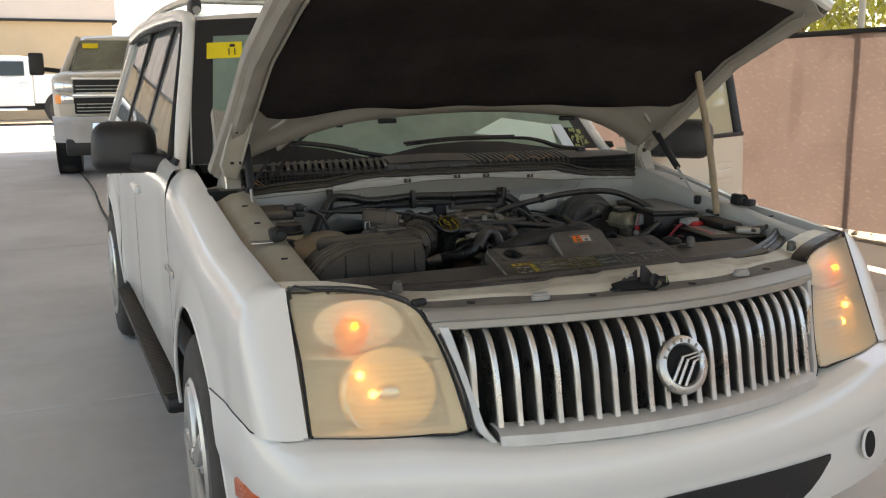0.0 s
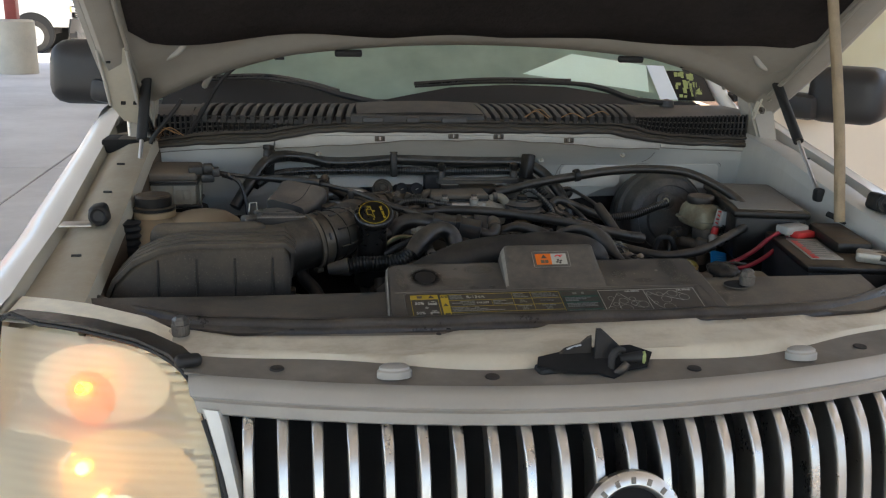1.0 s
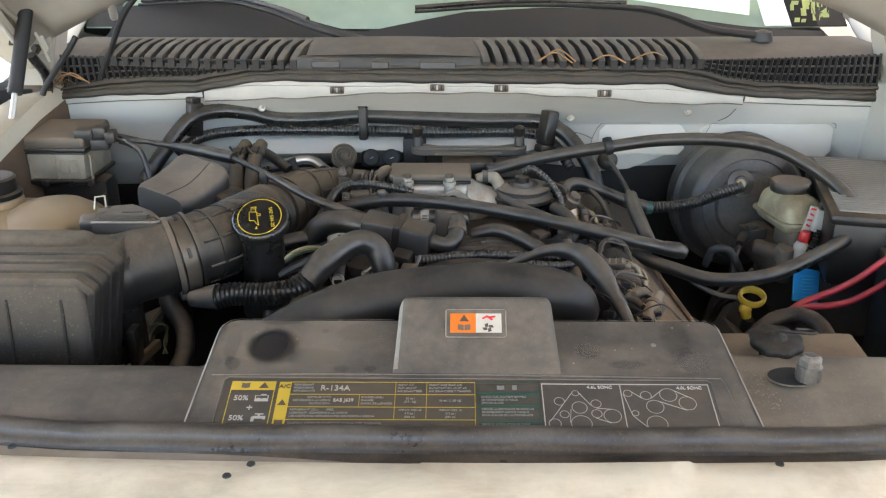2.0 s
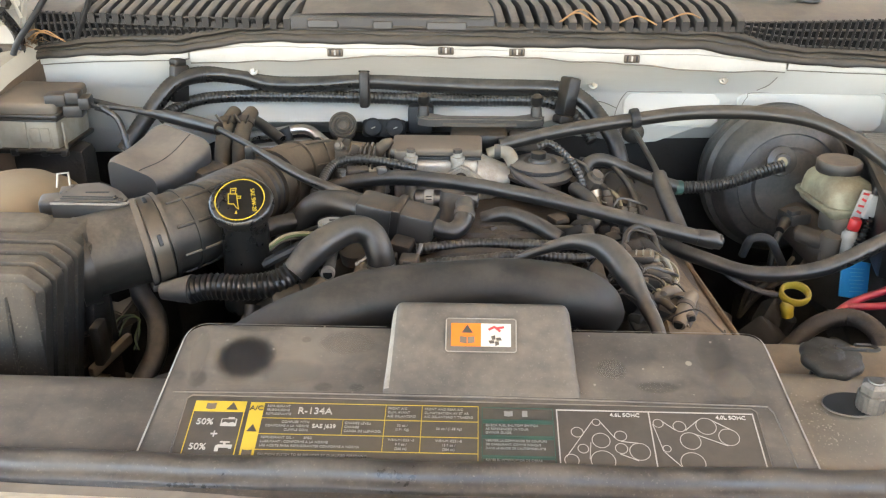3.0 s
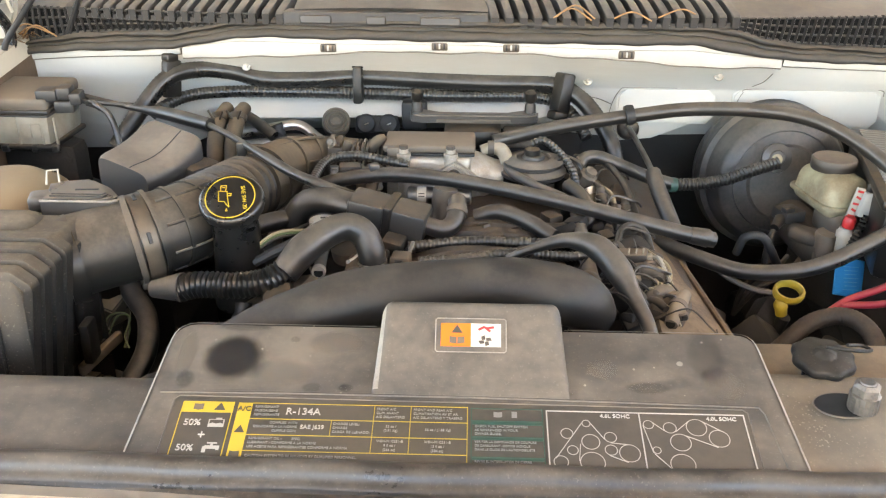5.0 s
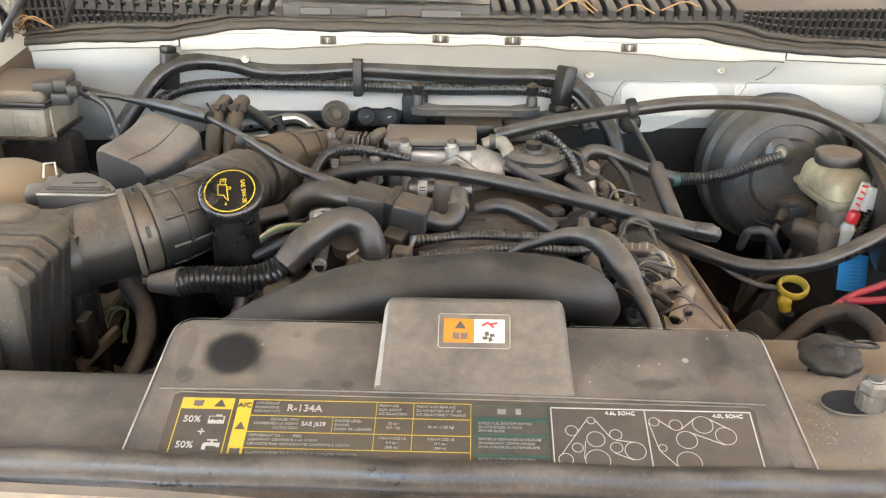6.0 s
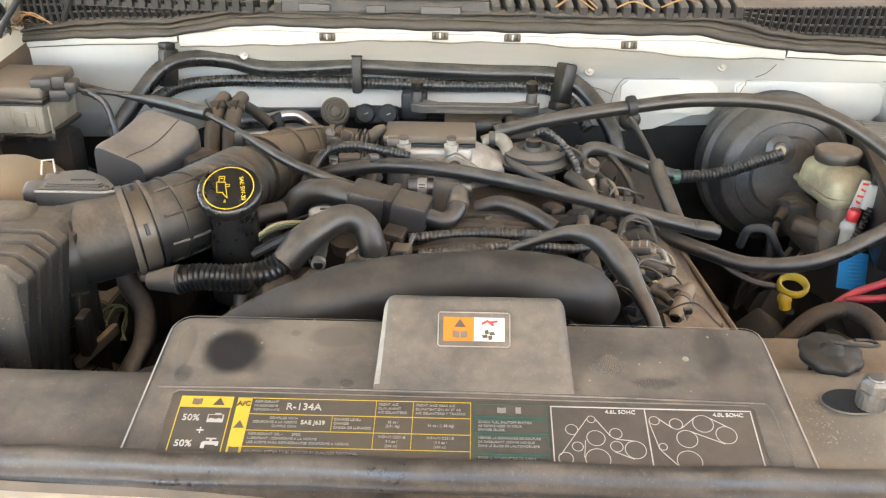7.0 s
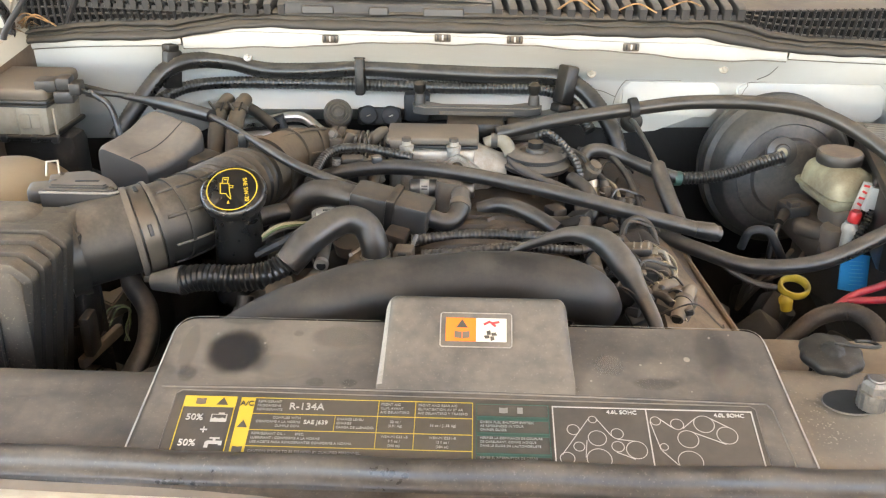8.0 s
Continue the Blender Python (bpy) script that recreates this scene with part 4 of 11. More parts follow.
def body_panel(s, y0, y1, low_of, n_y, edge_x, start=None):
    """A side panel from its lower edge to a rounded shoulder that ends at the inner edge."""
    def f(u, v):
        y = y0 + (y1 - y0) * u
        if start is not None:
            za = 0.69 + 0.295 * min(1, v * 1.05)
            y = start(za) + (y1 - start(za)) * u
        zt = lerp_table(EDGE_Z, y)
        zs = zt - 0.14
        zl = low_of(y)
        w = side_x(y, zs)
        ex = edge_x(y)
        if v <= 0.6:
            z = zl + (zs - zl) * v / 0.6
            return Vector((s * side_x(y, z), y, z))
        a = (v - 0.6) / 0.4 * math.pi / 2
        return Vector((s * (ex + (w - ex) * math.cos(a) ** 0.8), y, zs + (zt - zs) * math.sin(a) ** 0.9))
    return grid(f, span(0, 1, n_y), [0.6 * k / 10 for k in range(11)] + [0.6 + 0.4 * k / 9 for k in range(1, 10)], thick=-0.0)


SEAM_Y, SEAM_Z = 0.593, 0.690   # where the joint of fender and bumper meets the wheel arch


def fender_low(y):
    return 0.700 - 0.010 * max(0.0, (y - 0.139) / 0.45) if y < SEAM_Y else arch_low(y, 0.44)


def fender_pt(y, v):
    """A point of the fender: v from its lower edge over the shoulder to the inner edge."""
    zt = lerp_table(EDGE_Z, y)
    zs, zl = zt - 0.14, fender_low(y)
    w = side_x(y, zs)
    if v <= 0.6:
        z = zl + (zs - zl) * v / 0.6
        return Vector((side_x(y, z), y, z))
    a = (v - 0.6) / 0.4 * math.pi / 2
    return Vector((0.828 + (w - 0.828) * math.cos(a) ** 0.8, y, zs + (zt - zs) * math.sin(a) ** 0.9))


def fender_sheet(s):
    """Wraps from the lamp's outer edge round the corner and back to the door."""
    vs = [0.6 * k / 12 for k in range(13)] + [0.6 + 0.4 * k / 10 for k in range(1, 11)]
    b = bmesh.new()
    cols = []
    first = []
    for v in vs:
        y = 0.26
        for _ in range(14):
            y = 0.5 * y + 0.5 * (lamp_y(0.817, fender_pt(y, v).z) + 0.085)
        first.append(y)
    for k in range(9):
        a = k / 9 * math.pi / 2
        col = []
        for v, y in zip(vs, first):
            p = fender_pt(y, v)
            ya = lamp_y(0.817, p.z) + 0.003
            col.append(b.verts.new((s * (0.8235 + (p.x - 0.8235) * math.sin(a)), ya + (p.y - ya) * (1 - math.cos(a)), p.z)))
        cols.append(col)
    ks = sorted(set([round(t, 4) for t in span(0, 1, 40)]))
    for k in ks:
        col = []
        for v, y in zip(vs, first):
            yy = y + (SEAM_Y - y) * k / 0.30 if k < 0.30 else SEAM_Y + (1.44 - SEAM_Y) * (k - 0.30) / 0.70
            p = fender_pt(yy, v)
            col.append(b.verts.new((s * p.x, p.y, p.z)))
        cols.append(col)
    for p, q in zip(cols, cols[1:]):
        for k in range(len(vs) - 1):
            b.faces.new((p[k], p[k + 1], q[k + 1], q[k]))
    return b


for s in SIDES:
    fe = part("front_fender", fender_sheet(s), M["paint"], suv, smooth=60)
    part("panel_gap", tube([(s * 0.8245, lamp_y(0.817, 0.70) + 0.004, 0.6995), (s * 0.858, lamp_y(0.817, 0.70) + 0.012, 0.6995), (s * 0.893, lamp_y(0.817, 0.70) + 0.045, 0.6995)] + [(s * (side_x(y, fender_low(y)) + 0.0006), y, fender_low(y) - 0.0005) for y in span(0.235, SEAM_Y - 0.002, 12)], 0.0019, sides=6, n=3), M["black"], fe)
    for a in (AXLE_F, AXLE_R):
        part("arch_lip", tube([(s * (side_x(a + ARCH * math.cos(t), WHEEL_Z + ARCH * math.sin(t)) - 0.004), a + ARCH * math.cos(t), WHEEL_Z + ARCH * math.sin(t)) for t in span(0.06, math.pi - 0.06, 40)], 0.0065, sides=8, n=2), M["paint"], fe)
    # return lip of the fender and the ledge beside the engine bay
    def ledge(u, v, s=s):
        y = 0.30 + u * 0.95
        zo, zi = lerp_table(EDGE_Z, y), lerp_table([(0.3, 0.972), (0.45, 0.995), (0.75, 1.045), (1.05, 1.10), (1.25, 1.12)], y)
        pts = [(0.828, zo), (0.822, zo - 0.022), (0.775, zi - 0.004 + 0.004 * math.sin(y * 9)), (0.735, zi), (0.722, zi - 0.004), (0.716, zi - 0.03), (0.712, zi - 0.16), (0.70, 0.55)]
        x, z = pts[v]
        return Vector((s * x, y, z))
    wing = part("inner_fender", grid(ledge, span(0, 1, 24), range(6)), M["bay"] if s < 0 else M["wall_paint"], suv, "dusty cream inner wing" if s < 0 else "white painted inner wing")
    part("wing_skirt", grid(ledge, span(0, 1, 24), range(5, 8)), M["rust"] if s < 0 else M["wall_paint"], wing, "rusty brown lower wing" if s < 0 else "white painted inner wing wall")
    gb = part("hood_stop_bracket", rbox((0.030, 0.045, 0.036), (s * 0.752, 0.655, 1.046), 0.010, (0, s * 10, 0), segs=3), M["black"], suv)
    part("bracket_ring", lathe([(0.008, 0.0), (0.015, 0.002), (0.017, 0.010), (0.013, 0.014), (0.009, 0.010)], pose(s * 0.748, 0.632, 1.048, 80, 0, 0), sides=18), M["black"], gb)
    part("bracket_plate", rbox((0.055, 0.035, 0.003), (s * 0.790, 0.650, 1.030), 0.001), M["steel"], gb)
    for k, y in enumerate((0.52, 0.80, 0.95)):
        part("slot", rbox((0.016, 0.004, 0.004), (s * 0.765, y, lerp_table([(0.3, 0.974), (0.45, 0.997), (0.75, 1.047), (1.05, 1.102)], y) + 0.0), 0.001), M["black"], suv)
    sill = lambda y: arch_low(y, 0.42)
    dr = None
    if s < 0:
        dr = part("front_door", body_panel(s, 1.452, 2.50, sill, 16, lambda y: 0.86), M["paint"], suv)
        part("door_handle", rbox((0.03, 0.17, 0.035), (s * 0.925, 2.33, 1.0), 0.012), M["paint"], dr)
    rd = part("rear_door", body_panel(s, 2.512, 3.30, sill, 24, lambda y: 0.86), M["paint"], suv)
    part("door_handle", rbox((0.03, 0.17, 0.035), (s * 0.925, 3.16, 1.0), 0.012), M["paint"], rd)
    part("quarter_panel", body_panel(s, 3.312, 4.72, sill, 50, lambda y: 0.86 if y < 4.4 else 0.80), M["paint"], suv)
    part("emblem_strip", rbox((0.006, 0.16, 0.022), (s * 0.929, 1.38, 0.83), 0.003), M["satin"], suv)
    # wheel wells, wheels
    for a in (AXLE_F, AXLE_R):
        part("wheel_well", grid(lambda u, v, a=a, s=s: Vector((s * (0.875 - 0.40 * v), a + ARCH * 0.995 * math.cos(u), WHEEL_Z + ARCH * 0.995 * math.sin(u))), span(-0.3, math.pi + 0.3, 24), span(0, 1, 2)), M["black"], suv)
        part("well_back", lathe([(0.01, 0), (ARCH, 0)], pose(s * 0.5, a, WHEEL_Z, 0, 90, 0)), M["black"], suv)
        hub = pose(s * 0.825, a, WHEEL_Z, 0, 0, -2 if a == AXLE_F else 0)   # the front wheels are steered
        wh = part("wheel", lathe([(0.22, -0.11), (0.33, -0.115), (0.355, -0.10), (0.368, -0.07), (0.37, 0.0), (0.368, 0.07), (0.355, 0.10), (0.33, 0.115), (0.22, 0.11)], hub @ pose(0, 0, 0, 0, 90, 0), sides=48), M["tyre"], suv)
        rim = lathe([(0.03, 0.118), (0.06, 0.118), (0.065, 0.106), (0.16, 0.112), (0.2, 0.118), (0.225, 0.126), (0.238, 0.118), (0.236, 0.10)], hub @ pose(0, 0, 0, 0, 90 * s, 0), sides=40)
        for k in range(5):
            an = k * 72
            b = bmesh.new()
            rbox((0.055, 0.18, 0.03), (0, 0.125, 0.116), 0.01, bm=b)
            b.transform(hub @ pose(0, 0, 0, 0, 90 * s, 0) @ pose(0, 0, 0, 0, 0, an))
            merge(rim, b)
        part("rim", rim, M["rim"], wh, "five-spoke alloy rim")
    # running board with ribs
    rb = part("running_board", rbox((0.13, 1.86, 0.06), (s * 0.895, 2.34, 0.36), 0.02), M["trim"], suv, "black ribbed running board")
    bm = bmesh.new()
    for k in range(90):
        rbox((0.13, 0.010, 0.008), (s * 0.90, 1.46 + k * 0.0196, 0.392), 0.002, segs=1, bm=bm)
    part("tread_rib", bm, M["grey"], rb)
    # greenhouse: door frames, side glass, pillars
    def gh(u, v, s=s):
        y = 1.60 + u * 2.95
        x = 0.865 - 0.175 * v - 0.02 * (u ** 3)
        z = 1.165 + 0.02 * u + 0.50 * v
        ylean = y + (1 - u) ** 6 * 0.42 * v
        return Vector((s * x, ylean, z))
    part("side_glass", grid(gh, [0.0, 0.01, 0.03, 0.06, 0.1, 0.15, 0.2, 0.3, 0.45, 0.6, 0.8, 1.0], span(0, 1, 6)), SIDE_GLASS, suv)
    part("front_pillar", tube([(s * 0.846, 1.34, 1.120), (s * 0.852, 1.54, 1.140), (s * 0.785, 1.79, 1.385), (s * 0.718, 2.03, 1.628), (s * 0.705, 2.25, 1.685), (s * 0.70, 2.7, 1.71), (s * 0.695, 3.6, 1.72), (s * 0.68, 4.4, 1.70)], [0.012, 0.028, 0.027, 0.028, 0.030, 0.032, 0.034, 0.034], n=10, sides=14), M["paint"], suv, "white roof pillar and cant rail")
    part("window_trim", tube([(s * 0.874, 1.62, 1.172), (s * 0.812, 1.81, 1.385), (s * 0.742, 2.05, 1.612), (s * 0.722, 2.25, 1.655), (s * 0.716, 2.7, 1.672), (s * 0.712, 3.6, 1.68), (s * 0.70, 4.4, 1.66)], 0.011, n=8, sides=8), M["black"], suv)
    for y, ly, w in ((2.52, 0.02, 0.05), (3.36, 0.0, 0.05), (4.45, -0.1, 0.12)):
        def pil(u, v, s=s, y=y, ly=ly, w=w):
            return Vector((s * (0.872 - 0.175 * v), y - w / 2 + u * w + ly * v, 1.16 + 0.53 * v))
        part("pillar", grid(pil, span(0, 1, 2), span(0, 1, 6), thick=0.03), M["black"] if y < 4 else M["paint"], suv)
    def belt(u, v, s=s):
        return Vector((s * (0.875 - 0.01 * v), 1.52 + u * 2.95, 1.158 + 0.022 * u + 0.02 * v))
    part("belt_moulding", grid(belt, span(0, 1, 14), span(0, 1, 2), thick=0.012), M["black"], suv)
    # roof rails
    rr = part("roof_rail", tube([(s * 0.60, 2.55, 1.735), (s * 0.60, 2.75, 1.79), (s * 0.60, 3.6, 1.81), (s * 0.60, 4.3, 1.79), (s * 0.60, 4.45, 1.74)], 0.018), M["satin"], suv)
    for y in (2.62, 3.5, 4.4):
        part("rail_foot", rbox((0.05, 0.12, 0.06), (s * 0.60, y, 1.755), 0.015), M["trim"], rr)
for y in (2.95, 4.05):
    part("cross_bar", tube([(-0.6, y, 1.81), (0.6, y, 1.81)], 0.016, smooth_path=False), M["satin"], suv)
part("roof", grid(lambda u, v: Vector(((2 * u - 1) * 0.70, 2.00 + v * 2.57 - 0.10 * (1 - (2 * u - 1) ** 2) * (1 - v), 1.640 + 0.04 * (1 - (2 * u - 1) ** 2) + 0.085 * math.sin(math.pi * min(v * 0.9 + 0.0, 1)) ** 0.6)), span(0, 1, 14), span(0, 1, 16), thick=0.02), M["paint"], suv)
part("tailgate", grid(lambda u, v: Vector(((2 * u - 1) * (0.84 - 0.14 * max(0, v - 0.55) / 0.45), 4.72 - 0.16 * max(0, v - 0.5) / 0.5, 0.45 + 1.25 * v)), span(0, 1, 10), span(0, 0.56, 8), thick=0.03), M["paint"], suv)
part("rear_glass", grid(lambda u, v: Vector(((2 * u - 1) * (0.84 - 0.14 * max(0, v - 0.55) / 0.45), 4.72 - 0.16 * max(0, v - 0.5) / 0.5, 0.45 + 1.25 * v)), span(0, 1, 10), span(0.56, 0.98, 6)), SIDE_GLASS, suv)
part("underbody", rbox((1.5, 4.3, 0.25), (0, 2.5, 0.33), 0.03), M["black"], suv)


def shield_pt(u, v, lift=0.0):
    """Windshield: v from the cowl up to the roof."""
    c = 1 - (2 * u - 1) ** 2
    x = (2 * u - 1) * (0.82 - 0.12 * v)
    return Vector((x, 1.56 - 0.16 * c + 0.44 * v + 0.06 * c * v, 1.15 + 0.02 * c + 0.50 * v + lift))


ws = part("windshield", grid(shield_pt, span(0, 1, 20), span(0, 1, 10)), WINDSHIELD, suv, "greenish windshield glass with reflections painted as a pale veil")
part("windshield_border", grid(lambda u, v: shield_pt(u, 0.88 + 0.13 * v, 0.003), span(0, 1, 20), span(0, 1, 2)), M["black"], ws)
for a in (0.0, 0.955):
    part("glass_edge", grid(lambda u, v, a=a: shield_pt(a + 0.045 * u, v, 0.003), span(0, 1, 2), span(0, 1, 8)), M["black"], ws)
# Arched dark band: wiper shadow and cowl reflection painted onto the glass.
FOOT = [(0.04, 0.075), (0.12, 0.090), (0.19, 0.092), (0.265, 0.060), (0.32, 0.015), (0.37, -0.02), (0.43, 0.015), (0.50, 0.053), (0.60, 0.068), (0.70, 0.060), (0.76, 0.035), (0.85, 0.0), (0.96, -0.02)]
part("foot_shade", grid(lambda u, v: shield_pt(u, -0.06 + (lerp_table(FOOT, u) + 0.06) * v, 0.003), span(0.04, 0.96, 60), span(0, 1, 3)), M["black"], ws, "wiper shadow and cowl reflection painted along the foot of the glass")
st = part("price_sticker", grid(lambda u, v: shield_pt(0.030 + 0.085 * u, 0.708 + 0.118 * v, 0.005), span(0, 1, 4), span(0, 1, 2)), M["sticker"], ws, "yellow windshield sticker with handwritten bars")
bm = bmesh.new()
for a, b, c, d in ((0.085, 0.098, 0.785, 0.805), (0.082, 0.0845, 0.725, 0.775), (0.096, 0.0985, 0.725, 0.775)):
    grid(lambda u, v, a=a, b=b, c=c, d=d: shield_pt(a + (b - a) * u, c + (d - c) * v, 0.007), span(0, 1, 1), span(0, 1, 1), bm=bm)
part("marking", bm, M["black"], st)
CARD_U, CARD_V = 0.878, 0.0
part("card", grid(lambda u, v: shield_pt(CARD_U + 0.038 * u, CARD_V + 0.18 * v, 0.004), span(0, 1, 2), span(0, 1, 2)), M["paper"], ws, "pale card at the glass, tinted blue for sky light")
# Pale triangle on the glass: a reflection drawn as a sheet.
part("mint_reflection", grid(lambda u, v: shield_pt(0.629 + (0.103 + 0.146 * u) * v + 0.232 * u * (1 - v), 0.123 + (0.108 - 0.051 * u) * v - 0.084 * u * (1 - v), 0.003), span(0, 1, 4), span(0, 1, 4)), M["mint"], ws, "pale mint reflection painted on the glass")
# Scattered dull green blobs beside the card.
bm = bmesh.new()
rnd = random.Random(2)
for i in range(26):
    a, b = CARD_U + 0.042 + rnd.random() * 0.048, 0.01 + rnd.random() * 0.13
    w, h = rnd.uniform(0.004, 0.012), rnd.uniform(0.010, 0.030)
    grid(lambda u, v, a=a, b=b, w=w, h=h: shield_pt(a + w * u + 0.003 * v, b + h * v, 0.003), span(0, 1, 1), span(0, 1, 1), bm=bm)
part("window_blob", bm, M["marking"], ws, "dull green blobs on the glass")
# Near-black sheet paints the dark cabin behind this glass corner.
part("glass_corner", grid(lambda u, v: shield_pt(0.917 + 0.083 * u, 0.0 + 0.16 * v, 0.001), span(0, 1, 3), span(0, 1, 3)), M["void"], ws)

# cabin
part("dashboard", grid(lambda u, v: Vector(((2 * u - 1) * 0.78, 1.52 + 0.45 * v, 1.125 + 0.03 * math.sin(v * 3.1) - 0.25 * max(0, v - 0.75) * 4)), span(0, 1, 8), span(0, 1, 10)), M["trim"], suv)
part("cabin_floor", rbox((1.6, 2.9, 0.05), (0, 3.1, 0.50), 0.0), M["carpet"], suv)
part("headliner", grid(lambda u, v: Vector(((2 * u - 1) * 0.68, 2.1 + v * 2.4, 1.63)), span(0, 1, 2), span(0, 1, 2)), M["carpet"], suv)
for x in (-0.37, 0.37):
    seat = part("front_seat", rbox((0.50, 0.16, 0.66), (x, 2.66, 0.98), 0.06, (-14, 0, 0)), M["carpet"], suv)
    part("headrest", rbox((0.26, 0.10, 0.18), (x, 2.76, 1.40), 0.04, (-10, 0, 0)), M["carpet"], seat)
    part("cushion", rbox((0.50, 0.52, 0.16), (x, 2.40, 0.68), 0.05), M["carpet"], seat)
part("rear_bench", rbox((1.3, 0.16, 0.62), (0, 3.55, 0.98), 0.06, (-14, 0, 0)), M["carpet"], suv)
part("steering_wheel", tube([(0.37 + 0.19 * math.cos(a), 2.0 + 0.07 * math.sin(a), 1.05 + 0.17 * math.sin(a)) for a in span(0, 2 * math.pi, 14)], 0.015, n=3), M["trim"], suv)
part("rear_view_mirror", rbox((0.24, 0.04, 0.07), (0, 2.02, 1.54), 0.015), M["trim"], suv)

# door mirror on the closed side
mi = part("door_mirror", rbox((0.23, 0.155, 0.185), (-0.998, 1.86, 1.200), 0.055, (0, 0, -12), segs=4, taper=(0.93, 0.85)), M["trim"], suv, "black textured door mirror")
part("mirror_arm", rbox((0.17, 0.10, 0.07), (-0.90, 1.80, 1.145), 0.02, (0, 8, -15)), M["trim"], mi)
part("mirror_glass", rbox((0.19, 0.006, 0.14), (-1.0, 1.939, 1.215), 0.002, (0, 0, -12)), M["chrome"], mi)
part("antenna", tube([(-0.83, 1.428, 1.15), (-0.817, 1.50, 1.24), (-0.80, 1.578, 1.335)], [0.003, 0.0024, 0.002], sides=6), M["steel"], suv)
part("antenna_base", lathe([(0.016, 0), (0.010, 0.02), (0.005, 0.04)], pose(-0.83, 1.425, 1.125)), M["black"], suv)

# the open door on the far side, swung forward on its hinges
HINGE, SWING = Vector((0.885, 1.45, 0)), 66
DM = Matrix.Translation(HINGE) @ Matrix.Rotation(-radians(SWING), 4, "Z")
def door_panel(u, v):
    y = 0.02 + u * 1.03
    z = 0.44 + 0.72 * v
    return Vector((0.03 + 0.012 * math.sin(v * 3.1), y, z))
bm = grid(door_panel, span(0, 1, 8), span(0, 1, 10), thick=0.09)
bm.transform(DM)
od = part("open_door", bm, M["warm_lit_paint"], suv, "driver door standing open")
def frame_tube(pts, r):
    b = tube(pts, r)
    b.transform(DM)
    return b
part("window_frame", frame_tube([(0.0, 0.05, 1.16), (-0.03, 0.35, 1.36), (-0.09, 0.78, 1.60), (-0.10, 0.98, 1.63), (-0.07, 1.03, 1.5), (0.0, 1.05, 1.16)], 0.026), M["trim"], od)
bm = grid(lambda u, v: Vector((0.0 - 0.09 * v, 0.08 + 0.93 * u + 0.66 * v * (1 - u) ** 2, 1.16 + 0.42 * v)), span(0, 1, 8), span(0, 1, 6))
bm.transform(DM)
part("door_glass", bm, DOOR_GLASS, od)
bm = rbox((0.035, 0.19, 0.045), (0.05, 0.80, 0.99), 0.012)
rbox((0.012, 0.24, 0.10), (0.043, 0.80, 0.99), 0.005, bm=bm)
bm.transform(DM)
part("door_handle", bm, M["warm_lit_paint"], od)
bm = rbox((0.21, 0.20, 0.155), (0.150, 0.225, 1.187), 0.048, (0, 0, 20), segs=4, taper=(0.93, 0.9))
rbox((0.15, 0.10, 0.07), (0.05, 0.14, 1.150), 0.02, bm=bm)
bm.transform(DM)
part("door_mirror", bm, M["trim"], od, "black textured door mirror")
bm = rbox((0.02, 1.02, 0.02), (0.025, 0.54, 1.165), 0.004)
bm.transform(DM)
part("belt_moulding", bm, M["black"], od)

# ---- front end ----
def face_y(x, z):
    """Plan of the nose: curved across, leaning back towards the top."""
    return 0.35 * x * x + 0.33 * (z - 0.79)


def bumper_pt(u, v):
    """u across from one wheel arch to the other, v from the bottom up and over the top ledge."""
    s = 2 * u - 1
    a = abs(s)
    if a < 0.78:
        x = s / 0.78 * 0.80
        y = -0.075 + 0.14 * (abs(x) / 0.80) ** 2.2
    else:
        k = (a - 0.78) / 0.22
        x = math.copysign(0.80 + 0.137 * math.sin(k * math.pi / 2) ** 0.75, s)
        y = 0.065
    zt = 0.655 + 0.040 * min(1, (abs(x) / 0.62) ** 3)
    prof = [(0.34, 0.06), (0.36, 0.02), (0.44, 0.0), (0.52, 0.0), (0.545, -0.004), (0.575, -0.02), (0.62, -0.018), (zt - 0.014, -0.004), (zt, 0.014), (zt + 0.002, 0.13)]
    z, d = prof[v]
    if a >= 0.78:
        k = (a - 0.78) / 0.22
        zz = min(z, SEAM_Z)
        y_end = AXLE_F - math.sqrt(ARCH ** 2 - (zz - WHEEL_Z) ** 2)
        y = 0.065 + (y_end - 0.065) * k ** 1.7
        if k > 0.5:
            x = math.copysign(abs(x) + (side_x(y, z) - abs(x)) * (k - 0.5) * 2, s)
    inward = 1 if a < 0.9 else max(0.0, (1 - a) / 0.1)
    nx = 0.0 if a < 0.78 else -math.copysign(1.0, s)
    return Vector((x + nx * d * 0.4 * (a > 0.78), y + d * (inward if a < 0.9 else 0.3), z))


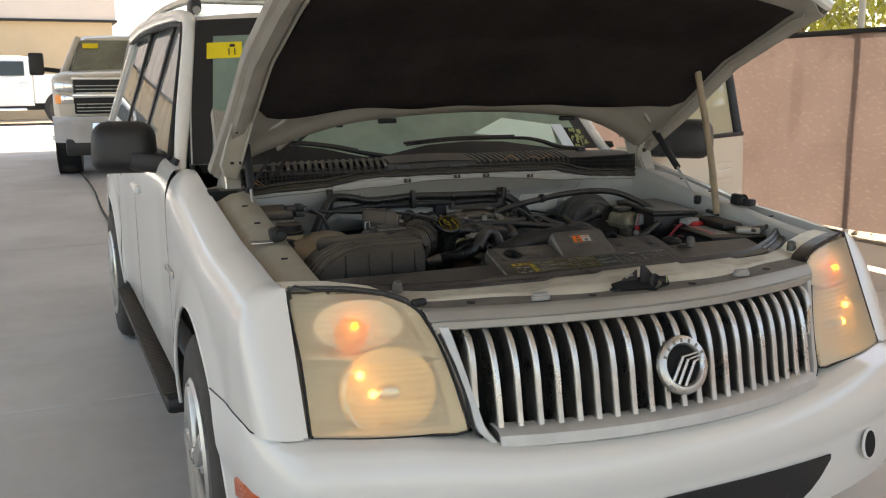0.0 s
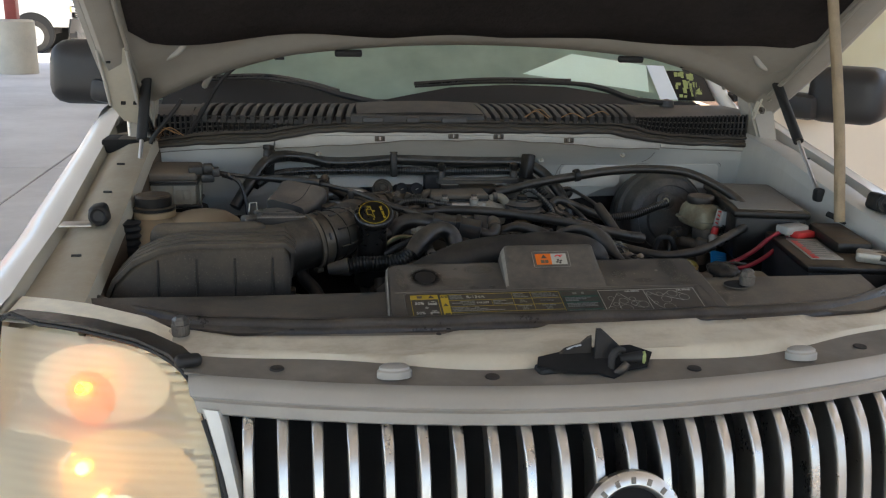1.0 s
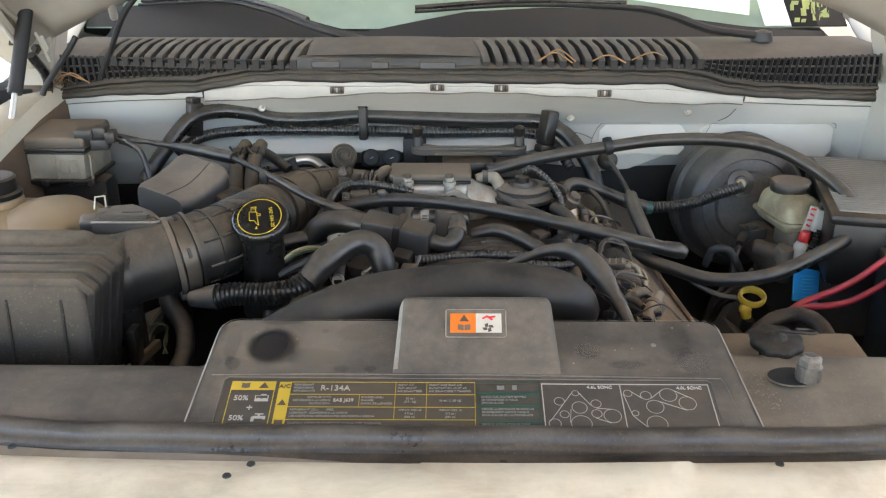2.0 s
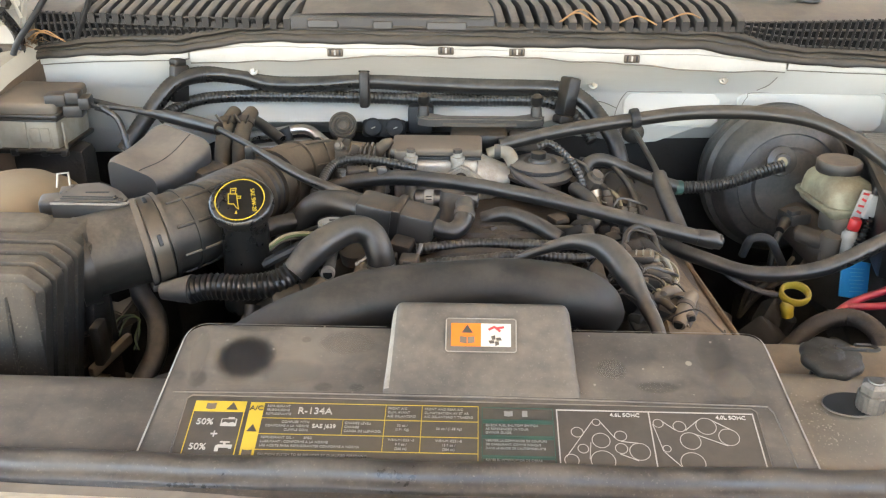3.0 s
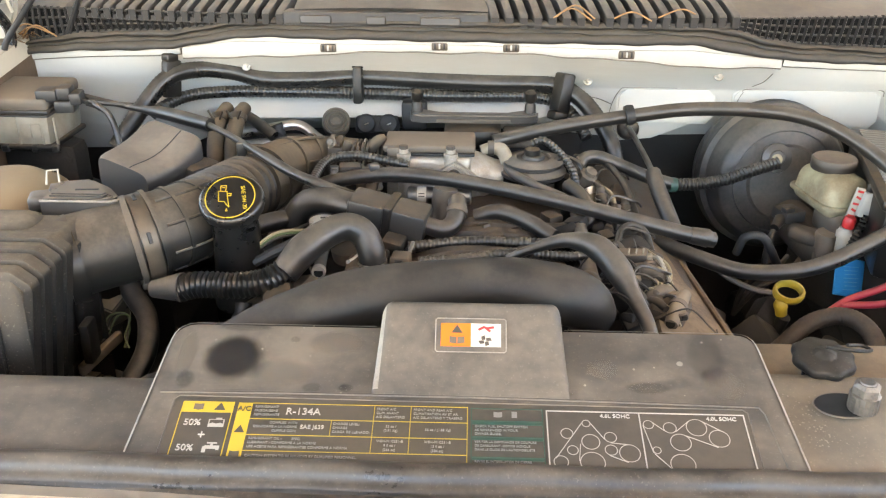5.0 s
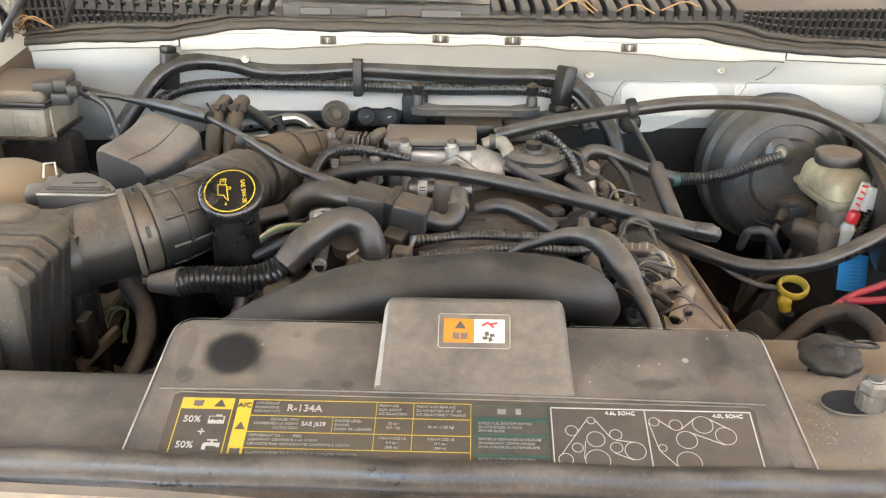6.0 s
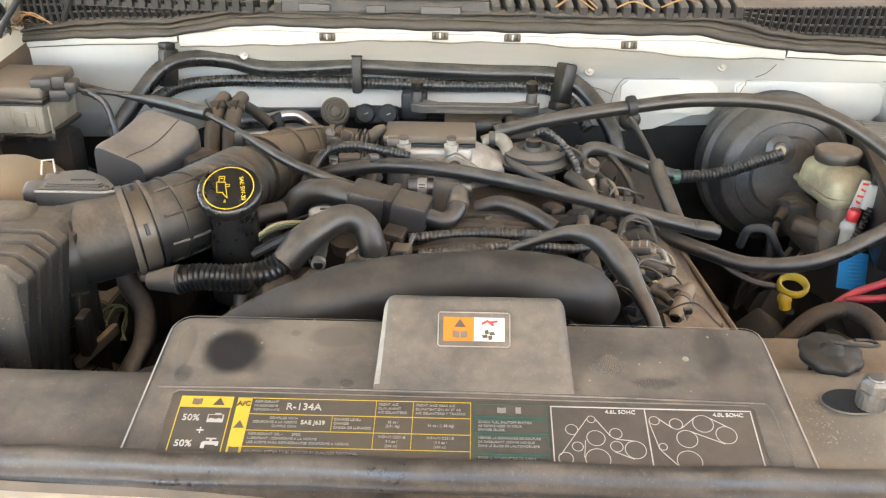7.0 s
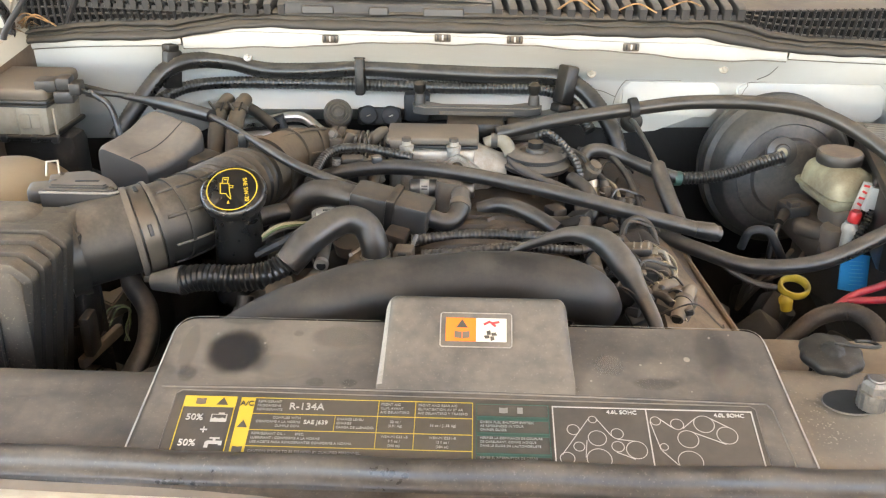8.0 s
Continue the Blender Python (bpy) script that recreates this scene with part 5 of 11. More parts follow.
bumper = part("bumper", grid(bumper_pt, span(0, 1, 72), range(10), thick=0.004), M["paint"], suv)
def opening(x0, x1, zt, zb, n=24):
    def f(u, v):
        x = x0 + (x1 - x0) * u
        e = (2 * u - 1)
        top, bot = zt - 0.012 * e * e, zb + 0.105 * abs(e) ** 5
        return Vector((x, -0.075 + 0.14 * (abs(x) / 0.8) ** 2.2 - 0.007, bot + (top - bot) * v))
    return grid(f, span(0, 1, n), span(0, 1, 4), thick=0.004)
part("lower_intake", opening(-0.46, 0.46, 0.515, 0.385), M["black"], bumper, "black lower air intake")
for s in SIDES:
    fm = pose(s * 0.640, -0.001, 0.484, 82, 0, s * 20) @ Matrix.Diagonal((0.82, 0.82, 0.7, 1))
    part("fog_recess", lathe([(0.040, 0.001), (0.044, 0.004), (0.048, 0.003), (0.051, -0.003)], fm, sides=40), M["paint"], bumper)
    part("fog_lamp", lathe([(0.001, 0.003), (0.043, 0.003), (0.043, 0.0)], fm), M["void"], bumper)
    part("side_marker", rbox((0.014, 0.17, 0.045), (s * 0.921, 0.285, 0.535), 0.006, (-8, 0, s * -9)), M["marker"], bumper, "orange side marker lens")
part("bumper_step", opening(-0.30, 0.30, 0.37, 0.345), M["trim"], bumper)

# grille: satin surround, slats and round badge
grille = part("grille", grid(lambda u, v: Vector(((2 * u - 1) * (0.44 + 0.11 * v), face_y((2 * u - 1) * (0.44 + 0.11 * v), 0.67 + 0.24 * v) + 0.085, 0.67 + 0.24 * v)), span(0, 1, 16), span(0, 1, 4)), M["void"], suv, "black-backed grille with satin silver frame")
IN_EDGE = [(0.680, 0.440), (0.712, 0.463), (0.741, 0.470), (0.895, 0.503), (0.930, 0.512)]
OUT_EDGE = [(0.655, 0.446), (0.696, 0.488), (0.759, 0.496), (0.829, 0.512), (0.896, 0.534), (0.935, 0.552)]
def band(u, v):
    """Top band of the grille, rolling back from the face to the radiator support."""
    x = (2 * u - 1) * (0.536 + 0.018 * min(v, 6) / 6)
    pr = [(0.012, 0.904), (-0.001, 0.904), (-0.004, 0.907), (-0.003, 0.9215), (0.0012, 0.9235), (0.0005, 0.9265), (0.010, 0.940), (0.0205, 0.9475), (0.0235, 0.9475), (0.0255, 0.941)]
    d, z = pr[v]
    return Vector((x, face_y(x, 0.905) + d, z - 0.006 * abs(2 * u - 1) ** 3))
part("top_band", grid(band, span(0, 1, 40), range(10), thick=0.003), M["band"], grille)
def foot(u, v):
    x = (2 * u - 1) * 0.447
    pr = [(0.030, 0.702), (-0.006, 0.699), (-0.020, 0.690), (-0.026, 0.668), (0.0, 0.650)]
    d, z = pr[v]
    return Vector((x, face_y(x, 0.668) + d, z))
part("bottom_band", grid(foot, span(0, 1, 30), range(5), thick=0.003), M["frame"], grille)
for s in SIDES:
    def jamb(u, v, s=s):
        z = 0.655 + 0.252 * u
        x0, x1 = lerp_table(IN_EDGE, z + 0.012), lerp_table(OUT_EDGE, z)
        pr = [(0.0, 0.03), (0.0, 0.002), (0.18, -0.008), (0.82, -0.008), (1.0, 0.0), (1.0, 0.04)]
        k, d = pr[v]
        return Vector((s * (x0 + (x1 - x0) * k), face_y(x0 + (x1 - x0) * k, z) + d, z))
    part("side_band", grid(jamb, span(0, 1, 20), range(6), thick=0.003), M["frame"], grille)
gap = [(0.534, 0.893), (0.512, 0.829), (0.496, 0.759), (0.489, 0.698), (0.474, 0.682)]
for s in SIDES:
    part("frame_gap", tube([(s * x, face_y(x, z) - 0.004, z) for x, z in gap], 0.0035, sides=8, n=4), M["black"], grille)
for i in range(23):
    x = (i - 11) * 0.0437 + 0.004
    ztop, zbot = 0.906, 0.694
    if abs(x) > 0.43:
        zbot = -0.035 + lerp_table([(0.44, 0.684), (0.465, 0.714), (0.47, 0.744), (0.503, 0.90)], abs(x))
    def slat(u, v, x=x, zbot=zbot, ztop=ztop):
        z = zbot + (ztop - zbot) * u
        roll = 0.020 * max(0, (u - 0.80) / 0.20) ** 2 - 0.016 * math.sin(math.pi * min(1, u * 0.95) ** 1.5)
        pr = [(-0.0050, 0.050), (-0.0076, 0.004), (-0.0070, -0.0045), (-0.0052, -0.0068), (0.0052, -0.0068), (0.0070, -0.0045), (0.0076, 0.004), (0.0050, 0.050)]
        dx, d = pr[v]
        return Vector((x + dx, face_y(x, z) + d + 0.004 + roll, z))
    part("slat", grid(slat, span(0, 1, 14), range(8)), M["satin"], grille)
BADGE = pose(-0.004, -0.020, 0.794, 90 - 18, 0, 0)
badge = part("badge", lathe([(0.044, 0.0), (0.046, 0.010), (0.050, 0.014), (0.060, 0.014), (0.066, 0.009), (0.067, 0.0)], BADGE, sides=48), M["satin"], grille, "round chrome badge")
part("badge_disc", lathe([(0.001, 0.004), (0.047, 0.004), (0.047, 0.0)], BADGE, sides=40), M["void"], badge)
for pts in ([(-0.034, -0.031), (0.0, 0.018), (0.044, 0.0235)], [(-0.021, -0.040), (0.012, 0.010), (0.047, 0.0165)], [(-0.004, -0.046), (0.029, 0.004), (0.048, 0.0095)]):
    b = bmesh.new()
    for w, a, c in ((0.0085, pts[0], pts[1]), (0.0045, pts[1], pts[2])):
        mid = ((a[0] + c[0]) / 2, (a[1] + c[1]) / 2)
        L = math.hypot(c[0] - a[0], c[1] - a[1])
        rbox((L + 0.004, w, 0.007), (mid[0], mid[1], 0.0085), 0.0018, (0, 0, math.degrees(math.atan2(c[1] - a[1], c[0] - a[0]))), bm=b)
    b.transform(BADGE)
    part("badge_bar", b, M["satin"], badge)
for k in range(7):
    an = 156 - k * 22
    b = rbox((0.006, 0.0085, 0.002), (0.0555 * math.cos(radians(an)), 0.0555 * math.sin(radians(an)), 0.0142), 0.0006, (0, 0, an - 90))
    b.transform(BADGE)
    part("badge_mark", b, M["strip"], badge)

# headlights
LAMP_IN = [(0.695, 0.502), (0.743, 0.504), (0.787, 0.510), (0.832, 0.519), (0.872, 0.530), (0.901, 0.542), (0.931, 0.557), (0.952, 0.582), (0.970, 0.627), (0.982, 0.712)]
LAMP = [(0.817, 0.700), (0.814, 0.84), (0.818, 0.981), (0.76, 0.983)] + [(x, z) for z, x in LAMP_IN[::-1]] + [(0.60, 0.698), (0.70, 0.699)]
def lamp_sheet(inset, dy, ribbed=False):
    def f(u, v):
        z0, z1 = 0.697 + inset, 0.981 - inset
        z = z0 + (z1 - z0) * v
        inner = lerp_table(LAMP_IN, z) + inset
        outer = 0.817 - inset
        x = inner + (outer - inner) * u
        flute = 0.00018 * math.sin(z * 520 + 2 * math.sin(z * 60)) * min(1, u * 8, (1 - u) * 8) if ribbed else 0
        return Vector((x, lamp_y(x, z) + dy + flute, z))
    return f
def mirror_x(bm, s):
    if s < 0:
        bm.transform(Matrix.Diagonal((-1, 1, 1, 1)))
    return bm
for s in SIDES:
    hl = part("headlight", mirror_x(grid(lamp_sheet(0.0, 0.11), span(0, 1, 12), span(0, 1, 12)), s), M["reflector"], suv, "headlight with hazed yellowed lens")
    part("housing_edge", mirror_x(tube([(x, lamp_y(x, z) + 0.006, z) for x, z in LAMP + LAMP[:1]], 0.0030, n=3, sides=6), s), M["black"], hl)
    def wallf(u, v):
        x, z = LAMP[u % len(LAMP)]
        return Vector((x, lamp_y(x, z) + 0.004 + 0.11 * v, z))
    part("housing_wall", mirror_x(grid(wallf, range(len(LAMP) + 1), span(0, 1, 1)), s), M["reflector"], hl)
    part("lens", mirror_x(grid(lamp_sheet(0.004, 0.0, True), span(0, 1, 14), span(0, 1, 110)), s), LENS, hl, "hazed yellowed plastic lens")
    # low beam bowl below, turn signal bowl above, a shelf between
    BM_ = pose(0.640, 0.160, 0.772, 82, 0, 12)
    part("beam_reflector", mirror_x(lathe([(0.004, -0.080), (0.03, -0.074), (0.055, -0.058), (0.078, -0.030), (0.090, 0.0), (0.094, 0.0), (0.095, 0.004)], BM_ @ Matrix.Diagonal((1.12, 1.0, 1, 1)), sides=96, lobes=24, lobe_depth=0.006), s), M["bowl"], hl)
    part("beam_rim", mirror_x(tube([BM_ @ Vector((0.096 * math.cos(a), 0.096 * math.sin(a), 0.004)) for a in span(-1.9, 0.7, 24)], 0.0042, sides=8, n=2), s), M["chrome"], hl)
    part("beam_shield", mirror_x(lathe([(0.001, 0.024), (0.014, 0.022), (0.020, 0.010), (0.021, -0.04)], BM_ @ Matrix.Diagonal((1.5, 0.8, 1, 1)), sides=32), s), M["chrome"], hl)
    TM_ = pose(0.680, 0.232, 0.906, 80, 0, 14) @ Matrix.Diagonal((1.62, 0.92, 1, 1))
    part("turn_reflector", mirror_x(lathe([(0.004, -0.055), (0.025, -0.048), (0.044, -0.028), (0.055, -0.006), (0.060, 0.002)], TM_, sides=80, lobes=20, lobe_depth=0.004), s), M["bowl_pale"], hl)
    part("turn_bulb", mirror_x(lathe([(0.001, 0.012), (0.006, 0.009), (0.008, 0.0), (0.005, -0.012)], pose(0.697, 0.205, 0.912, 80, 0, 12), sides=14), s), M["bulb_amber"], hl, "glowing amber bulb")
    for x, y, z, r in ((0.700, 0.170, 0.812, 0.009), (0.676, 0.158, 0.770, 0.009)):
        part("park_bulb", mirror_x(lathe([(0.001, r), (r * 0.8, r * 0.6), (r, 0.0), (0.001, -r)], pose(x, y, z, 82, 0, 10), sides=12), s), M["bulb_park"], hl, "glowing parking bulb")
    part("amber_shade", mirror_x(lathe([(0.040, -0.030), (0.034, -0.018), (0.022, -0.002), (0.012, 0.006), (0.008, 0.008)], pose(0.700, 0.216, 0.890, 80, 0, 12) @ Matrix.Diagonal((1.15, 1.15, 1, 1)), sides=48, lobes=16, lobe_depth=0.05), s), M["amber"], hl, "amber shade round the bulb")
    part("lamp_shelf", mirror_x(grid(lambda u, v: Vector((0.535 + 0.272 * u, lamp_y(0.535 + 0.272 * u, 0.848) + 0.016 + 0.09 * v, 0.846 + 0.004 * math.sin(u * 9))), span(0, 1, 12), span(0, 1, 2), thick=0.004), s), M["reflector"], hl)
    bm = bmesh.new()
    for k in range(24):
        z = 0.708 + k * 0.0108
        inner = lerp_table(LAMP_IN, z)
        for x0, x1 in ((inner + 0.006, inner + 0.030),):
            grid(lambda u, v, z=z, x0=x0, x1=x1: Vector((x0 + (x1 - x0) * u, lamp_y(x0 + (x1 - x0) * u, z) + 0.016 - 0.005 * math.sin(v * math.pi), z + 0.008 * v)), span(0, 1, 2), span(0, 1, 4), bm=bm)
    part("lens_optics", mirror_x(bm, s), M["reflector"], hl)
    # black gasket over the lamp, between lamp and support
    def gasket(u, v):
        pts = [(0.82, 0.983), (0.76, 0.985), (0.70, 0.983), (0.627, 0.972), (0.582, 0.955), (0.557, 0.934), (0.543, 0.906)]
        x, z = pts[u]
        return Vector((x - 0.007 * v, lamp_y(x, z) + 0.006 + 0.020 * v, z + 0.006 - 0.003 * v))
    part("lamp_gasket", mirror_x(grid(gasket, range(7), range(3), thick=0.004), s), M["rubber"], hl)

part("foam_plug", rbox((0.036, 0.020, 0.016), (-0.556, 0.186, 0.953), 0.007, (0, 0, 12), segs=3), M["black"], suv, "black foam plug beside the lamp")

# ---- hood ----
H_EDGE = [(0.33, 1.628), (0.45, 1.588), (0.72, 1.474), (0.97, 1.300), (1.22, 1.150)]
def hood_pt(u, v, lift=0.0, inset=0.0):
    """u across, v from the rear edge to the nose."""
    s = 2 * u - 1
    x = s * (0.80 - 0.02 * v - inset)
    rear = 1.068 + 0.02 * s * s + 0.13 * max(0, (abs(s) - 0.5) / 0.5) ** 1.5
    nose = 0.27 + 0.10 * s * s
    y = rear + (nose - rear) * v
    return Vector((x, y, lerp_table(H_EDGE, y) + (0.088 + 0.01 * v) * (1 - s * s) + lift))
US, VS = span(0, 1, 28), span(0, 1, 22)
hood = part("hood", grid(lambda u, v: hood_pt(u, v, 0.035), US, VS, thick=0.004), M["paint"], suv, "hood raised open, cream inner frame, black felt pad")
def frame_pt(u, v):
    s = abs(2 * u - 1)
    d = lerp_table([(0.0, 0.0), (0.912, 0.0), (0.930, 0.010), (0.950, 0.020), (0.984, 0.019), (0.992, 0.006), (1.0, 0.004)], s)
    if v < 0.10:
        d = max(d, 0.012 * math.sin(v / 0.10 * math.pi) * (1 if s < 0.9 else 0))
    return hood_pt(u, v, -d)
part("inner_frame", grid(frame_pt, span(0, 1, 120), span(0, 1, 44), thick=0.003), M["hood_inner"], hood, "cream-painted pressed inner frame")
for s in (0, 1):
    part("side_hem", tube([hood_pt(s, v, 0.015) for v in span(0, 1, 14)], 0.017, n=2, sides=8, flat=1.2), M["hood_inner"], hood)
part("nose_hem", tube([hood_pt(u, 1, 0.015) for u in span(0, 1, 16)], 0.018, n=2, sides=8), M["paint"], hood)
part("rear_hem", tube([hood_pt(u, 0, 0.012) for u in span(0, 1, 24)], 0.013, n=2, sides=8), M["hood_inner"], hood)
def pad_pt(u, v):
    s = 2 * u - 1
    c = 0.0
    if abs(s) > 0.93:
        c = 0.035 * ((abs(s) - 0.93) / 0.07) ** 2
    y0, y1 = 1.028 - 0.085 * abs(s) ** 1.5 - 0.02 * math.sin(math.pi * 3 * s) * 0.4 - c, 0.42
    y = y0 + (y1 - y0) * v
    x = s * (0.725 - 0.02 * v)
    bulge = 0.010 * (1 - abs(s) ** 8) * min(1, v * 14, (1 - v) * 14)
    ss = x / 0.80
    vv = (1.10 - y) / 0.8
    return Vector((x, y, lerp_table(H_EDGE, y) + (0.088 + 0.01 * vv) * (1 - ss * ss) - 0.006 - bulge + 0.003 * math.sin(x * 17 + y * 9)))
pad = part("insulation_pad", grid(pad_pt, span(0, 1, 44), span(0, 1, 30), thick=0.006), M["pad"], hood, "black felt insulation pad")
def under(x, y):
    ss = x / 0.80
    return lerp_table(H_EDGE, y) + (0.088 + 0.01 * max(0, (1.10 - y) / 0.8)) * (1 - ss * ss)
for x in (-0.29, 0.36):
    part("pad_clip", rbox((0.06, 0.014, 0.014), (x, 1.062, under(x, 1.062) - 0.016), 0.004, (25, 0, 0)), M["black"], hood)
for x in (-0.60, -0.44, 0.50, 0.64):
    part("drain_slot", rbox((0.022, 0.008, 0.006), (x, 1.05 + 0.06 * abs(x), under(x, 1.05 + 0.06 * abs(x)) - 0.005), 0.002, (28, 0, 10)), M["black"], hood)
for (x0, y0), (x1, y1) in (((0.5716, 1.035), (0.6418, 1.149)), ((0.6306, 1.0), (0.690, 1.0426)), ((-0.610, 1.165), (-0.5675, 1.034)), ((-0.6715, 1.03), (-0.619, 0.974))):
    mx, my = (x0 + x1) / 2, (y0 + y1) / 2
    part("stiffening_rib", tube([(x0, y0, under(x0, y0) + 0.004), (mx, my, under(mx, my) - 0.004), (x1, y1, under(x1, y1) + 0.004)], 0.0070, sides=10), M["rib"], hood)
part("panel_crease", tube([(0.700, 1.056, under(0.700, 1.056) - 0.001), (0.728, 1.01, under(0.728, 1.01) - 0.002), (0.750, 0.965, under(0.750, 0.965) - 0.001)], 0.0035, sides=8), M["hood_inner"], hood)
for s in SIDES:
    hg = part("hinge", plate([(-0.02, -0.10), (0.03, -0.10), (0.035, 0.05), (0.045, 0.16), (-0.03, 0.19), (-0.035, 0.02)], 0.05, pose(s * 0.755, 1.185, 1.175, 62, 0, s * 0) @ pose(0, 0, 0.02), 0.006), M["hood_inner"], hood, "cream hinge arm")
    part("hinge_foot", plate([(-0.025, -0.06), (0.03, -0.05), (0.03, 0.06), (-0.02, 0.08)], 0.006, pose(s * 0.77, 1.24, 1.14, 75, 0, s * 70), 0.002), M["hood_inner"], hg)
    part("hinge_bolt", lathe([(0.001, 0.012), (0.011, 0.012), (0.012, 0.0)], pose(s * 0.755, 1.13, 1.205, 62, 0, 0), sides=6), M["steel"], hg)
    arm = part("hinge_arm", tube([(s * 0.742, 1.165, 1.145), (s * 0.752, 1.155, 1.19), (s * 0.768, 1.135, 1.245), (s * 0.782, 1.105, 1.300)], [0.016, 0.018, 0.017, 0.013], sides=16, flat=0.38), M["bay"], hg, "pale steel hinge arm")
    part("arm_flange", tube([(s * 0.728, 1.150, 1.150), (s * 0.738, 1.140, 1.195), (s * 0.753, 1.120, 1.250)], 0.0028, sides=8), M["bay"], arm)
    for q in ((s * 0.746, 1.146, 1.172), (s * 0.764, 1.122, 1.238)):
        part("arm_bolt", lathe([(0.001, 0.007), (0.006, 0.007), (0.0065, 0.002), (0.0095, 0.0015), (0.010, 0.0)], pose(*q, 70, 0, s * 10), sides=6), M["clamp"], arm)
    part("side_bead", tube([hood_pt(0.5 + s * 0.462, v, -0.019) for v in span(0.10, 0.95, 14)], 0.0048, n=2, sides=8), M["hood_inner"], hood)
    part("side_bead", tube([hood_pt(0.5 + s * 0.484, v, -0.019) for v in span(0.16, 0.95, 14)], 0.0036, n=2, sides=8), M["hood_inner"], hood)
    if s < 0:   # upright hinge bracket, boxed, with slots
        hb = part("hinge_bracket", plate([(-0.802, 1.190), (-0.783, 1.150), (-0.745, 1.138), (-0.741, 1.175), (-0.736, 1.320), (-0.792, 1.325)], 0.022, Matrix(((1, 0, 0, 0), (0, -1.10, -1, 2.385), (0, 1, 0, 0), (0, 0, 0, 1))), 0.003), M["bay"], hood, "pale boxed hinge bracket with slots")
        for x, z, w, h in ((-0.776, 1.292, 0.008, 0.014), (-0.772, 1.196, 0.010, 0.010), (-0.748, 1.196, 0.007, 0.010)):
            part("slot", rbox((w, 0.004, h), (x, 2.3815 - 1.10 * z, z), 0.001, (-42, 0, 0)), M["black"], hb)
        for x in (-0.796, -0.740):
            part("bracket_edge", tube([(x - 0.004, 2.382 - 1.10 * 1.19, 1.19), (x + 0.004, 2.382 - 1.10 * 1.315, 1.315)], 0.0035, sides=8, smooth_path=False), M["rib"], hb)
        part("pivot_pin", tube([(-0.778, 1.145, 1.165), (-0.776, 1.140, 1.105)], 0.004, sides=8, smooth_path=False), M["steel"], hb)
        part("bracket_well", rbox((0.085, 0.085, 0.030), (-0.790, 1.150, 1.095), 0.004), M["void"], hb)
    # gas strut
    top, bot = (Vector((0.742, 1.10, 1.262)), Vector((0.712, 0.80, 1.03))) if s > 0 else (Vector((-0.723, 1.10, 1.268)), Vector((-0.737, 0.95, 1.018)))
    mid = top.lerp(bot, 0.58)
    strut = part("gas_strut", tube([top, mid], 0.0115, smooth_path=False), M["black"], hood, "black gas strut with bright rod")
    part("rod", tube([mid, bot], 0.0045, smooth_path=False, sides=8), M["steel"], strut)
    part("ball_end", rbox((0.022, 0.022, 0.03), bot, 0.007), M["black"], strut)
part("washer_hose", tube([(-0.66, 1.17, 1.10), (-0.62, 1.14, 1.16), (-0.55, 1.10, 1.26), (-0.42, 1.075, 1.335), (-0.2, 1.075, 1.372)], 0.005, sides=8), M["black"], hood, "thin black washer hose")

hose_part("hinge_cable", [(-0.655, 1.10, 1.20), (-0.667, 1.10, 1.182), (-0.692, 1.10, 1.151), (-0.722, 1.10, 1.112), (-0.729, 1.10, 1.083), (-0.727, 1.10, 1.050)], 0.0048, "black", "black cable looped at the hood hinge")

# wooden stick that props the hood
tagged(link("prop_stick", tube([(0.688, 0.676, 1.00), (0.682, 0.715, 1.20), (0.668, 0.775, 1.452)], 0.0110, sides=9), M["wood"]), "rough wooden stick propping the hood open", "stick")
tagged(link("hood_cord", tube([(0.668, 0.775, 1.445), (0.66, 0.76, 1.475), (0.665, 0.745, 1.50), (0.655, 0.73, 1.515)], 0.004, sides=6), M["black"]), "short black cord hanging at the stick's tip", "cord")

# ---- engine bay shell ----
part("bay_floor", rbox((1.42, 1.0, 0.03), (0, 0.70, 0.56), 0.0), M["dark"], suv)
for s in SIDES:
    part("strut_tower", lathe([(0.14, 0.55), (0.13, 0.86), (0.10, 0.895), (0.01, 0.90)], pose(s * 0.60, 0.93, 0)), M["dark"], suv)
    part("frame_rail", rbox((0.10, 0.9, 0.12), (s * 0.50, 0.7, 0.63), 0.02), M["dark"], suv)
# edge of the bulkhead under the windshield: heights of the seal's top and foot and of the flange below it
SEAL_TOP = [(-0.745, 1.098), (-0.70, 1.1055), (-0.62, 1.1195), (-0.54, 1.126), (-0.47, 1.130), (-0.40, 1.1435), (-0.36, 1.1505), (-0.30, 1.156), (-0.20, 1.159), (-0.05, 1.1608), (0.10, 1.159), (0.28, 1.154), (0.36, 1.150), (0.40, 1.1415), (0.44, 1.128), (0.50, 1.1175), (0.62, 1.108), (0.745, 1.103)]
SEAL_FOOT = [(-0.745, 1.079), (-0.70, 1.0845), (-0.62, 1.091), (-0.54, 1.0955), (-0.47, 1.1015), (-0.40, 1.1175), (-0.36, 1.125), (-0.30, 1.128), (-0.10, 1.1295), (0.10, 1.1275), (0.33, 1.1215), (0.40, 1.107), (0.47, 1.0945), (0.56, 1.086), (0.745, 1.076)]
FLANGE_FOOT = [(-0.455, 1.090), (-0.40, 1.0915), (-0.30, 1.0995), (-0.20, 1.108), (-0.10, 1.113), (0.0, 1.113), (0.10, 1.1105), (0.20, 1.104), (0.28, 1.094), (0.36, 1.088), (0.475, 1.0805)]


